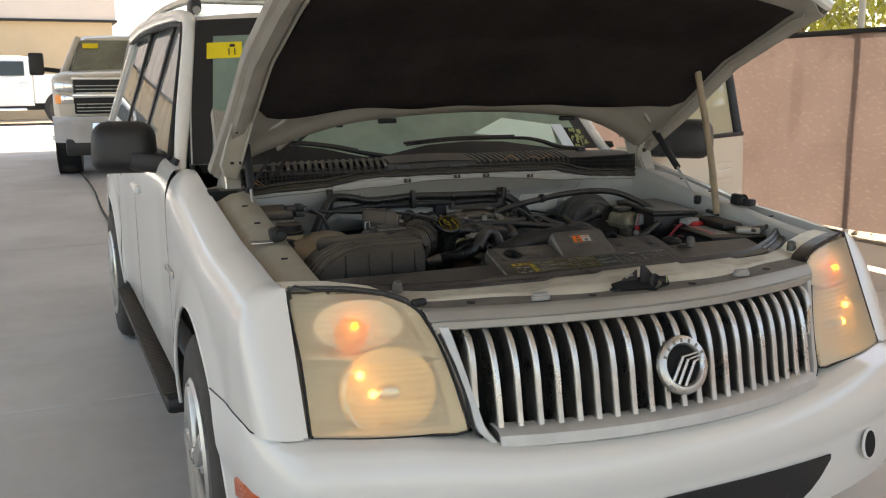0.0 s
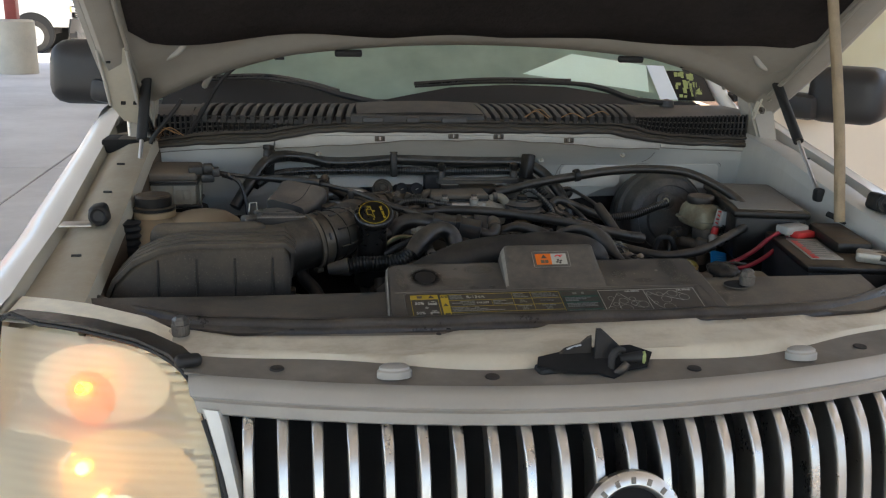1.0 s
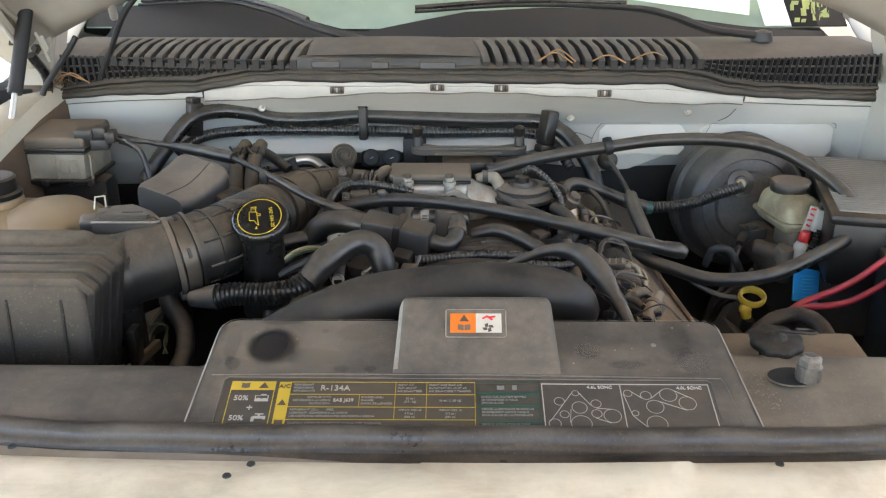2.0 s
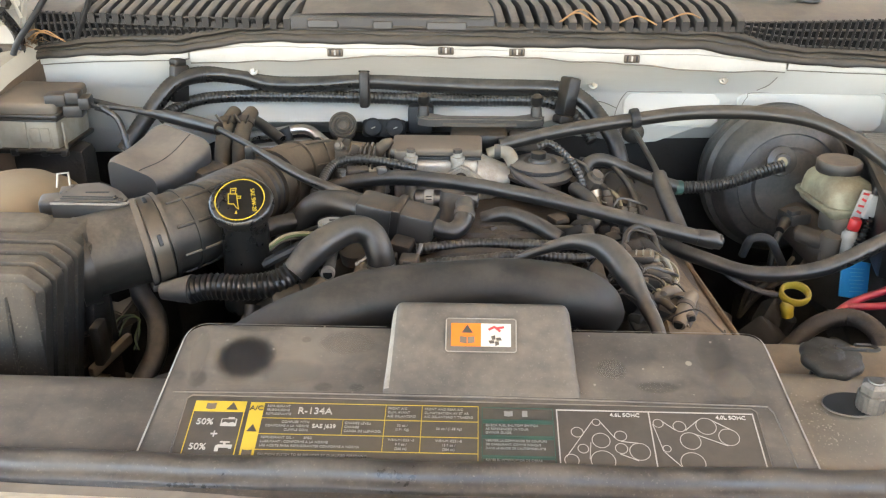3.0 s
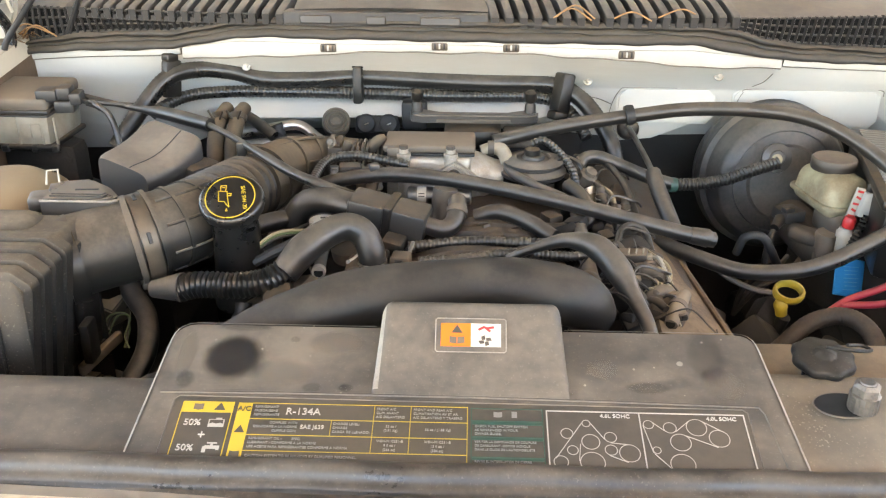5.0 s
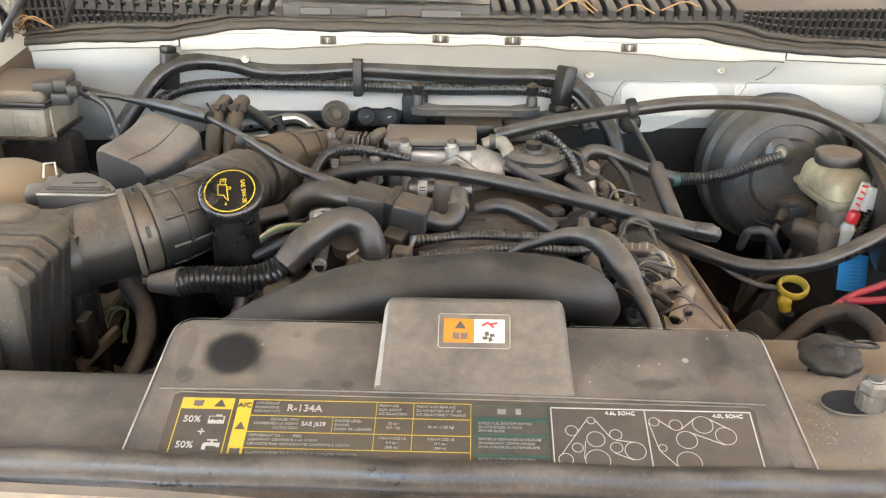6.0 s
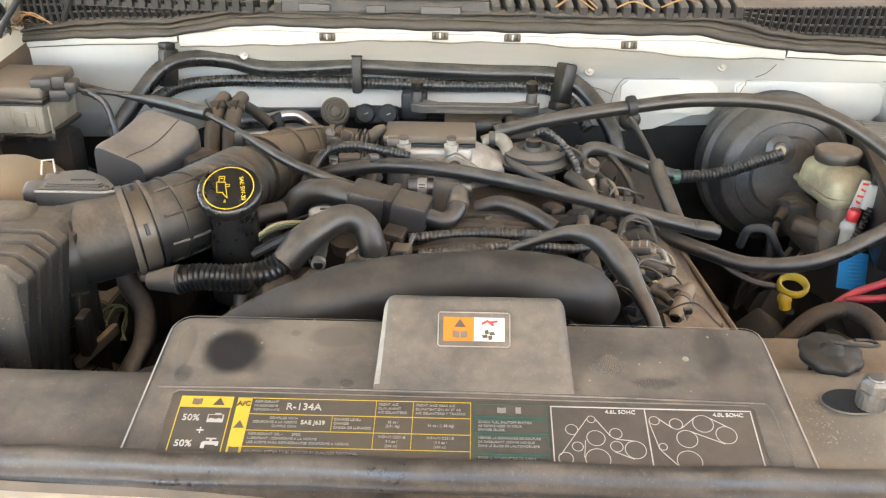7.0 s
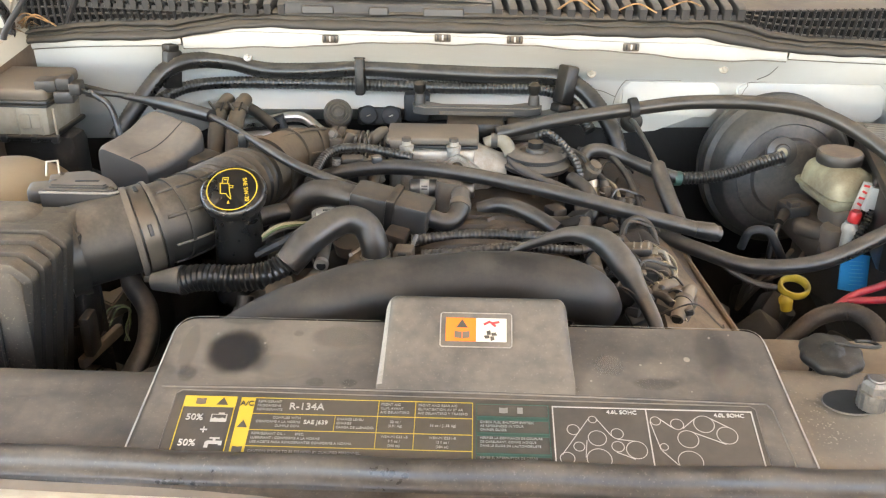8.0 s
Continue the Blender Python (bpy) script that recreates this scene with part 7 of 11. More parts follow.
# ---- sight shield over the radiator ----
CM = pose(0, 0.297, 0.962, 16.7, 0, 0)
SHIELD_EDGE = [(-0.279, -0.012), (-0.2708, 0.128), (-0.2695, 0.135), (-0.2665, 0.141), (-0.262, 0.1455), (-0.2565, 0.1483), (-0.250, 0.1495), (0.236, 0.1485), (0.2425, 0.1476), (0.248, 0.1450), (0.2522, 0.1405), (0.2545, 0.1345), (0.2555, 0.128), (0.2685, -0.012)]
sh = part("sight_shield", plate(SHIELD_EDGE, 0.028, CM, 0.0055, segs=4), M["shield"], suv, "dusty black plastic radiator cover with printed labels")
def hump_pt(u, v):
    """Raised middle of the cover: a ramp with rounded shoulders and a steep back."""
    def edge(k, r):
        k = min(1.0, max(0.0, k / r))
        return math.sqrt(1 - (1 - k) ** 2)
    y = 0.0605 + 0.0925 * v
    half = 0.0845 - 0.0045 * v
    x = half * u
    ramp = max(0.0, 0.387 * (y - 0.0635))
    h = ramp * edge(half - abs(x), 0.0105) ** 0.8 * edge(0.153 - y, 0.0075)
    return CM @ Vector((x, y, h - 0.0006 - (0.012 if v > 0.999 else 0.0)))
bm = grid(hump_pt, [-1, -0.985, -0.97, -0.95, -0.92, -0.88, -0.84, -0.7, -0.4, 0, 0.4, 0.7, 0.84, 0.88, 0.92, 0.95, 0.97, 0.985, 1], [0, 0.03, 0.06, 0.1, 0.2, 0.35, 0.5, 0.65, 0.8, 0.88, 0.92, 0.95, 0.975, 0.99, 1.0])
part("raised_hump", bm, M["shield"], sh, smooth=80)
def edge_strip(pts):
    """A pale band over the rounded rim of the cover: wear and a painted edge highlight."""
    def f(u, v):
        a, b = Vector(pts[max(u - 1, 0)]), Vector(pts[min(u + 1, len(pts) - 1)])
        t = (b - a).normalized()
        k = radians([25, 40, 55, 68][v])
        d, z = 0.0055 * (1 - math.cos(k)), -0.0055 * (1 - math.sin(k))
        return CM @ Vector((pts[u][0] + t.y * d, pts[u][1] - t.x * d, z + 0.00025))
    return grid(f, range(len(pts)), range(4))
for pts in (SHIELD_EDGE[:7] + [(-0.18, 0.1494), (-0.086, 0.1491)], [(0.084, 0.1487), (0.16, 0.1486)] + SHIELD_EDGE[7:]):
    part("lit_worn_edge", edge_strip(pts), M["worn"], sh)
# The hump's lit shoulder and back rim are painted pale.
def shoulder(u, v):
    return hump_pt(u, v) + Vector((-0.0003, 0, 0.0003))
part("lit_worn_edge", grid(shoulder, [-0.985, -0.97, -0.95, -0.93], span(0.12, 0.97, 14)), M["worn"], sh)
part("lit_worn_edge", grid(lambda u, v: hump_pt(u, v) + Vector((0, 0, 0.0003)), span(-0.9, 0.9, 12), [0.955, 0.965, 0.975, 0.985]), M["worn"], sh)
part("moulded_step", tube([CM @ Vector(p) for p in ((-0.262, 0.0655, 0.0), (-0.16, 0.0668, 0.0), (0.0, 0.0664, 0.0), (0.12, 0.0645, 0.0), (0.2385, 0.062, 0.0), (0.2425, 0.055, 0.0), (0.2495, -0.011, 0.0))], 0.0011, sides=6, smooth_path=False), M["shield"], sh)
def flange(x0, x1, yb0, yb1):
    return grid(lambda u, v: Vector((x0 + (x1 - x0) * u, 0.285 + (yb0 + (yb1 - yb0) * u - 0.285) * v + 0.10 * max(0, (abs(x0 + (x1 - x0) * u) - 0.5) / 0.22) * (1 - v), lerp_table([(0, 0.952), (0.15, 0.958), (0.92, 0.975), (1, 0.970)], v))), span(0, 1, 10), span(0, 1, 10), thick=0.008)
part("side_flange", flange(-0.72, -0.27, 0.40, 0.396), M["shield"], sh)
part("side_flange", flange(0.25, 0.56, 0.425, 0.415), M["flange"], sh)

lab = part("label_panel", plate([(-0.2483, -0.010), (-0.2483, 0.058), (-0.244, 0.062), (0.224, 0.059), (0.2283, 0.055), (0.2283, -0.010)], 0.0005, CM @ pose(0, 0, 0.0006)), M["label_black"], sh, "long black printed label panel")
part("panel_edge", tube([(CM @ Vector(p)) for p in ((-0.2483, -0.010, 0.0006), (-0.2483, 0.058, 0.0006), (-0.244, 0.062, 0.0006), (0.224, 0.059, 0.0006), (0.2283, 0.055, 0.0006), (0.2283, -0.010, 0.0006))], 0.0008, sides=6, smooth_path=False), M["shield"], lab)
LZ = 0.0010
def bar(x0, y0, x1, y1, material, name, z=LZ, parent=None):
    return part(name, plate([(x0, y0), (x1, y0), (x1, y1), (x0, y1)], 0.0003, CM @ pose(0, 0, z)), material, parent or lab, smooth=0)
def line(x0, y0, x1, y1, w, material, name="rule"):
    a = math.atan2(y1 - y0, x1 - x0)
    L = math.hypot(x1 - x0, y1 - y0)
    return part(name, plate([(-w / 2, -w / 2), (L + w / 2, -w / 2), (L + w / 2, w / 2), (-w / 2, w / 2)], 0.0003, CM @ pose(x0, y0, LZ + 0.0003, 0, 0, math.degrees(a))), material, lab, smooth=0)
def write(text, x, y, size, material, align="LEFT"):
    return letters(text, size, CM @ pose(x, y, LZ + 0.0004), material, lab, align=align)
Y, W_, G, K = M["label_yellow"], M["label_white"], M["label_green"], M["label_black"]
# coolant mix label
bar(-0.2397, 0.0446, -0.1965, 0.0556, Y, "yellow_header")
line(-0.2393, -0.009, -0.2393, 0.0446, 0.0008, Y)
line(-0.1970, -0.009, -0.1970, 0.0446, 0.0008, Y)
part("book_symbol", plate([(-0.004, -0.0028), (0, -0.0036), (0.004, -0.0028), (0.004, 0.0030), (0, 0.0024), (-0.004, 0.0030)], 0.0003, CM @ pose(-0.2255, 0.050, LZ + 0.0006)), M["grime"], lab, smooth=0)
part("warning_symbol", plate([(-0.0048, -0.0035), (0.0048, -0.0035), (0, 0.0042)], 0.0003, CM @ pose(-0.2075, 0.050, LZ + 0.0006)), K, lab, smooth=0)
write("50%", -0.2345, 0.0335, 0.0085, W_)
write("+", -0.2205, 0.0210, 0.0115, W_)
write("50%", -0.2350, 0.0085, 0.0085, W_)
b = plate([(-0.0065, -0.004), (0.0065, -0.004), (0.0065, 0.0035), (0.004, 0.0035), (0.004, 0.005), (-0.001, 0.005), (-0.001, 0.0035), (-0.0065, 0.0035)], 0.0003, CM @ pose(-0.2075, 0.0335, LZ + 0.0005))
part("tank_symbol", b, W_, lab, smooth=0)
part("tank_inside", plate([(-0.0055, -0.001), (-0.003, 0.0), (0, -0.001), (0.003, 0.0), (0.0055, -0.001), (0.0055, 0.0026), (-0.0055, 0.0026)], 0.0003, CM @ pose(-0.2075, 0.0335, LZ + 0.0008)), K, lab, smooth=0)
b = plate([(-0.007, -0.0045), (-0.004, -0.0045), (-0.004, -0.001), (0.004, -0.001), (0.004, -0.002), (0.0065, -0.002), (0.0065, 0.002), (0.001, 0.002), (0.001, 0.004), (0.004, 0.004), (0.004, 0.0052), (-0.004, 0.0052), (-0.004, 0.004), (-0.001, 0.004), (-0.001, 0.002), (-0.005, 0.002), (-0.007, 0.0005)], 0.0003, CM @ pose(-0.2065, 0.009, LZ + 0.0005))
part("tap_symbol", b, W_, lab, smooth=0)
# air conditioning label
bar(-0.1930, -0.009, -0.1812, 0.0551, Y, "yellow_stripe")
write("A/C", -0.1871, 0.0485, 0.0068, K, "CENTER")
part("warning_symbol", plate([(-0.0042, -0.0034), (0.0042, -0.0034), (0, 0.0040)], 0.0003, CM @ pose(-0.1871, 0.028, LZ + 0.0006)), K, lab, smooth=0)
part("book_symbol", plate([(-0.004, -0.0028), (0, -0.0036), (0.004, -0.0028), (0.004, 0.0030), (0, 0.0024), (-0.004, 0.0030)], 0.0003, CM @ pose(-0.1871, 0.0035, LZ + 0.0006)), K, lab, smooth=0)
for y in (0.0548, 0.0388, 0.0228, 0.0073):
    line(-0.1812, y, -0.0025, y, 0.0006, Y)
line(-0.0025, -0.009, -0.0025, 0.0548, 0.0006, Y)
line(-0.0793, 0.0073, -0.0793, 0.0548, 0.0006, Y)
line(-0.0491, 0.0073, -0.0491, 0.0548, 0.0006, Y)
line(-0.1136, 0.0228, -0.1136, 0.0388, 0.0005, Y)
write("R-134A", -0.1525, 0.0466, 0.0094, W_)
write("SAE J639", -0.1385, 0.0312, 0.0054, W_)
PD = M["print_dim"]
def lines(x, y, rows, size=0.0031, step=0.0040, align="LEFT"):
    for k, text in enumerate(rows):
        write(text, x, y - k * step, size, PD, align)
lines(-0.1785, 0.0510, ("REFRIGERANT", "FRIGORIGENE", "REFRIGERANTE"))
lines(-0.1410, 0.0350, ("COMPLIES WITH", "CONFORME A LA NORME", "CUMPLE CON:"), align="RIGHT")
lines(-0.1120, 0.0350, ("CHARGE LEVEL:", "CHARGE", "CARGA DE LLENADO:"))
lines(-0.1785, 0.0192, ("REFRIGERANT OIL -         SPEC.", "LUBRIFIANT : CONFORME A LA NORME", "USE ACEITE PARA REFRIGERANTES CONFORME A NORMA"))
lines(-0.0775, 0.0510, ("FRONT A/C", "CLIM. AVANT", "A/C DELANTERO"))
lines(-0.0470, 0.0510, ("FRONT AND REAR A/C", "CLIMATISATION AV ET AR", "A/C DELANTERO Y TRASERO"))
lines(-0.0645, 0.0335, ("32 oz /", "(0.91 Kg)"), align="CENTER")
lines(-0.0262, 0.0310, ("56 oz / (1.58 Kg)",), align="CENTER")
lines(-0.1785, 0.0025, ("CAUTION: SYSTEM TO BE SERVICED BY QUALIFIED PERSONNEL.",))
write("WSH-M1C231-B", -0.0645, 0.0190, 0.0031, M["print_dim"], "CENTER")
write("9 fl oz /", -0.0645, 0.0148, 0.0031, M["print_dim"], "CENTER")
write("(266 cc)", -0.0645, 0.0106, 0.0031, M["print_dim"], "CENTER")
write("WSH-M1C231-B", -0.0262, 0.0190, 0.0031, M["print_dim"], "CENTER")
write("13 fl oz /", -0.0262, 0.0148, 0.0031, M["print_dim"], "CENTER")
write("(384 cc)", -0.0262, 0.0106, 0.0031, M["print_dim"], "CENTER")
# fuel shutoff label
for a in ((0.0008, -0.009, 0.0008, 0.0540), (0.0590, -0.009, 0.0590, 0.0540), (0.0008, 0.0540, 0.0590, 0.0540), (0.0008, 0.0416, 0.0590, 0.0416), (0.0008, 0.0255, 0.0590, 0.0255), (0.0008, 0.0060, 0.0590, 0.0060)):
    line(*a, 0.0007, G)
part("book_symbol", plate([(-0.0035, -0.0024), (0, -0.003), (0.0035, -0.0024), (0.0035, 0.0026), (0, 0.002), (-0.0035, 0.0026)], 0.0003, CM @ pose(0.0225, 0.0480, LZ + 0.0006)), PD, lab, smooth=0)
part("pump_symbol", plate([(-0.0022, -0.003), (0.0022, -0.003), (0.0022, 0.003), (-0.0022, 0.003)], 0.0003, CM @ pose(0.0360, 0.0480, LZ + 0.0006)), PD, lab, smooth=0)
lines(0.0035, 0.0358, ("CHECK FUEL SHUTOFF SWITCH", "AS REFERENCED IN YOUR", "OWNER GUIDE."), 0.0030, 0.0037)
lines(0.0035, 0.0205, ("VERIFIER LA COMMANDE DE COUPURE", "DE CARBURANT, COMME INDIQUE", "DANS LE GUIDE DE L'AUTOMOBILISTE"), 0.0028, 0.0037)
lines(0.0035, 0.0018, ("REVISE EL INTERRUPTOR DE CIERRE",), 0.0028)
bar(0.0014, 0.0380, 0.0584, 0.0410, G, "green_band")
bar(0.0014, 0.0226, 0.0584, 0.0250, G, "green_band")
bar(0.0014, 0.0034, 0.0584, 0.0056, G, "green_band")
# belt routing label
def ring(x, y, r, w=0.0007):
    b = bmesh.new()
    n = 28
    vi = [b.verts.new(CM @ Vector((x + (r - w) * math.cos(6.2832 * k / n), y + (r - w) * math.sin(6.2832 * k / n), LZ + 0.0006))) for k in range(n)]
    vo = [b.verts.new(CM @ Vector((x + r * math.cos(6.2832 * k / n), y + r * math.sin(6.2832 * k / n), LZ + 0.0006))) for k in range(n)]
    for k in range(n):
        b.faces.new((vi[k], vi[(k + 1) % n], vo[(k + 1) % n], vo[k]))
    return part("pulley_ring", b, W_, lab, smooth=0)
for a in ((0.0625, -0.009, 0.0625, 0.0532), (0.2235, -0.009, 0.2235, 0.0527), (0.0625, 0.0532, 0.2235, 0.0527), (0.1382, -0.009, 0.1382, 0.0530)):
    line(*a, 0.0010, W_)
P46 = [(0.094, 0.0408, 0.0036), (0.0778, 0.0304, 0.0052), (0.0963, 0.0227, 0.0075), (0.0814, 0.0143, 0.0046), (0.1124, 0.0275, 0.0052), (0.1118, 0.0152, 0.0052), (0.1262, 0.0125, 0.0085), (0.0962, 0.0030, 0.0100), (0.0715, 0.0030, 0.0060)]
P40 = [(0.1445, 0.0410, 0.0044), (0.1614, 0.0382, 0.0055), (0.1830, 0.0390, 0.0085), (0.1995, 0.0285, 0.0085), (0.1680, 0.0240, 0.0085), (0.1480, 0.0160, 0.0035), (0.1665, 0.0030, 0.0100)]
for x, y, r in P46 + P40:
    ring(x, y, r)
for a in ((0.0905, 0.0415, 0.0680, 0.0070), (0.0975, 0.0415, 0.1075, 0.0260), (0.1124, 0.0225, 0.1262, 0.0210), (0.1105, 0.0102, 0.1240, 0.0043), (0.0880, 0.0205, 0.0860, 0.0050),
          (0.1402, 0.0400, 0.1452, 0.0140), (0.1460, 0.0128, 0.1600, -0.004), (0.1480, 0.0435, 0.1575, 0.0350), (0.1660, 0.0350, 0.1770, 0.0450), (0.1875, 0.0462, 0.2040, 0.0355), (0.1720, 0.0315, 0.1970, 0.0204)):
    line(*a, 0.0006, W_, "belt_line")
write("4.6L SOHC", 0.1060, 0.0488, 0.0052, W_)
write("4.0L SOHC", 0.1925, 0.0482, 0.0052, W_)
# fan warning label on the hump
HM = CM @ pose(0, 0.0635, 0.0006, 21.2, 0, 0)
rounded_label = [(-0.031, 0.0435), (-0.0295, 0.042), (0.0285, 0.042), (0.030, 0.0435), (0.030, 0.0715), (0.0285, 0.073), (-0.0295, 0.073), (-0.031, 0.0715), (-0.031, 0.0435)]
fl = part("fan_label", plate([(-0.031, 0.042), (0.030, 0.042), (0.030, 0.073), (-0.031, 0.073)], 0.0004, HM @ pose(0, 0, 0.0005)), M["shield"], sh, "orange and white fan warning label")
part("label_frame", tube([HM @ Vector((x, y, 0.0008)) for x, y in rounded_label], 0.0005, sides=6, smooth_path=False), M["worn"], fl)
part("orange_half", plate([(-0.0265, 0.0470), (-0.0005, 0.0470), (-0.0005, 0.0684), (-0.0265, 0.0684)], 0.0003, HM @ pose(0, 0, 0.0009)), M["label_orange"], fl, smooth=0)
part("white_half", plate([(-0.0005, 0.0470), (0.0255, 0.0470), (0.0255, 0.0684), (-0.0005, 0.0684)], 0.0003, HM @ pose(0, 0, 0.0009)), M["label_cream"], fl, smooth=0)
part("warning_symbol", plate([(-0.005, -0.004), (0.005, -0.004), (0, 0.005)], 0.0003, HM @ pose(-0.0125, 0.0628, 0.0013) @ Matrix.Diagonal((1, 0.85, 1, 1))), K, fl, smooth=0)
for s in (-1, 1):
    part("book_symbol", plate([(0, -0.004), (s * 0.006, -0.003), (s * 0.006, 0.004), (0, 0.003)], 0.0003, HM @ pose(-0.0125 + s * 0.0004, 0.0528, 0.0013) @ Matrix.Diagonal((1, 0.85, 1, 1))), M["grime"], fl, smooth=0)
for k in range(4):
    part("fan_blade", plate([(0.0008, -0.0008), (0.0052, -0.0028), (0.0056, 0.0008), (0.002, 0.0022)], 0.0003, HM @ pose(0.0118, 0.0525, 0.0013) @ Matrix.Diagonal((1, 0.85, 1, 1)) @ pose(0, 0, 0, 0, 0, 90 * k + 30)), K, fl, smooth=0)
for k, (dx, dy, a) in enumerate(((-0.003, 0.001, 30), (0.002, 0.0, -40), (0.0045, 0.0015, 10))):
    part("hand_mark", plate([(-0.0032, -0.001), (0.0032, -0.001), (0.0032, 0.001), (-0.0032, 0.001)], 0.0003, HM @ pose(0.0118 + dx, 0.0630 + dy, 0.0013, 0, 0, a)), M["label_red"], fl, smooth=0)
rs_ = random.Random(8)
def patch(name, x, y, rx, ry, material, lift=0.0003, label=""):
    """A flat stain lying on the cover."""
    bm = grid(lambda u, v: CM @ Vector((x + rx * v * math.cos(u), y + ry * v * math.sin(u), lift)), span(0, 2 * math.pi, 40), [0.02, 0.5, 1.0])
    return part(name, bm, material, sh, label)
for x, y, rx, ry in ((-0.012, 0.072, 0.009, 0.005), (-0.135, 0.0735, 0.010, 0.006), (-0.106, 0.0735, 0.008, 0.005), (-0.157, 0.128, 0.0055, 0.0045), (-0.205, 0.142, 0.03, 0.006),
                     (0.205, 0.118, 0.020, 0.036), (0.150, 0.080, 0.022, 0.008), (-0.245, 0.080, 0.010, 0.012)):
    patch("smudge", x, y, rx, ry, WIPED, 0.0002 + 0.0001 * rs_.random())
for x, y, rx, ry in ((0.113, 0.100, 0.016, 0.014), (0.045, 0.072, 0.05, 0.006), (-0.165, 0.090, 0.035, 0.018), (-0.250, 0.110, 0.010, 0.032), (0.215, 0.085, 0.022, 0.020), (-0.12, 0.125, 0.03, 0.016)):
    patch("dust_film", x, y, rx, ry, FILM, 0.00015)
patch("stain_rim", -0.2075, 0.1050, 0.034, 0.032, STAIN_RIM, 0.00035)
patch("oil_stain", -0.2085, 0.1062, 0.0275, 0.0275, STAIN, 0.00045, "round dark worn patch")
rnd = random.Random(3)
for k in range(22):
    x, y, r = rnd.uniform(-0.26, 0.24), rnd.uniform(0.065, 0.145), rnd.uniform(0.0004, 0.0011)
    if abs(x) < 0.09:
        continue
    part("water_spot", lathe([(0.0002, 0.0003), (r, 0.0003), (r * 1.05, 0.0)], CM @ pose(x, y, 0.0003), sides=10), M["spot"], sh)
part("water_spot", lathe([(0.001, 0.0003), (0.0018, 0.0003), (0.0028, 0.0)], CM @ pose(0.181, 0.108, 0.0003), sides=16), M["spot"], sh)
# filler cap, bolt hole
part("bolt_recess", lathe([(0.001, 0.001), (0.0205, 0.001), (0.0216, 0.0014)], pose(0.3140, 0.3705, 0.9735, 9, 0, 0) @ Matrix.Diagonal((1.12, 0.66, 1, 1)), sides=36), M["void"], sh)
part("recess_rim", tube([pose(0.3140, 0.3705, 0.9738, 9, 0, 0) @ Vector((0.0245 * math.cos(a), 0.0146 * math.sin(a), 0.0004)) for a in span(0, 2 * math.pi, 32)], 0.0008, sides=8, n=1), M["shield"], sh)
rc = part("radiator_cap", lathe([(0.012, -0.03), (0.012, -0.006), (0.0235, -0.005), (0.0265, -0.002), (0.0275, 0.0), (0.0275, 0.0045), (0.0245, 0.0072), (0.012, 0.0076), (0.0095, 0.0085), (0.0085, 0.0110), (0.001, 0.0115)], pose(0.318, 0.434, 0.9790, 7, 0, 10), sides=64, lobes=8, lobe_depth=0.045), M["cap"], suv, "black lobed radiator filler cap", smooth=80)
part("cap_tether", tube([(0.318, 0.432, 0.9945), (0.334, 0.428, 0.9945), (0.350, 0.430, 0.992), (0.361, 0.437, 0.989), (0.356, 0.446, 0.988), (0.340, 0.440, 0.992)], 0.0017, sides=6), M["cap"], rc)
part("filler_neck", lathe([(0.013, -0.09), (0.013, 0.0)], pose(0.318, 0.440, 0.968)), M["void"], rc)
rnd = random.Random(31)
for k in range(70):
    x, y, r = rnd.gauss(0.283, 0.010), rnd.uniform(0.325, 0.385), rnd.uniform(0.0003, 0.0008)
    part("paint_speck", lathe([(0.0001, 0.0003), (r, 0.0002), (r * 1.1, 0.0)], pose(x, y, lerp_table([(0.285, 0.9535), (0.30, 0.9595), (0.39, 0.9755)], y), 9, 0, 0), sides=6), M["spot"], sh)

# radiator tank and fan shroud behind the shield
part("radiator", rbox((1.10, 0.05, 0.40), (-0.02, 0.345, 0.74), 0.01), M["dark"], suv)
fsd = part("fan_shroud", rbox((0.66, 0.10, 0.40), (0.0, 0.43, 0.74), 0.03), M["dark"], suv)
part("shroud_ledge", rbox((0.20, 0.09, 0.015), (0.33, 0.46, 0.945), 0.004, (4, 0, 0)), M["elbow"], fsd)

# ---- intake: airbox, sensor, bellows duct ----
AIR_TOP = 1.034
def air_path(x_out):
    """Run of one band: up the sloping far end, along the lid, over the chamfer and down the outlet side."""
    return [(-0.735, 0.86), (-0.722, 0.93), (-0.700, 0.978), (-0.668, 1.008), (-0.628, 1.026), (-0.585, AIR_TOP), (x_out - 0.016, AIR_TOP), (x_out - 0.013, AIR_TOP - 0.001), (x_out - 0.001, AIR_TOP - 0.012), (x_out, AIR_TOP - 0.016), (x_out - 0.013, 0.94), (x_out - 0.036, 0.80)]
def air_band(y0, y1, lift):
    """A stretch of the lid between two y, proud of the core by lift."""
    def f(u, v):
        x, z = air_path(-0.416)[u]
        n = Vector((-0.75 if u < 3 else (-0.35 if u < 5 else (0.7 if u == 8 else (1.0 if u > 8 else 0.0))), 0, 0.6 if u < 3 else (1.0 if u < 8 else (0.7 if u == 8 else 0.0))))
        y, k = [(y0 - 0.0015, -0.006), (y0, 0.75), (y0 + 0.0015, 1.0), (y1 - 0.0015, 1.0), (y1, 0.75), (y1 + 0.0015, -0.006)][v]
        return Vector((x, y, z)) + n * (lift * k - 0.004)
    return grid(f, range(12), range(6))
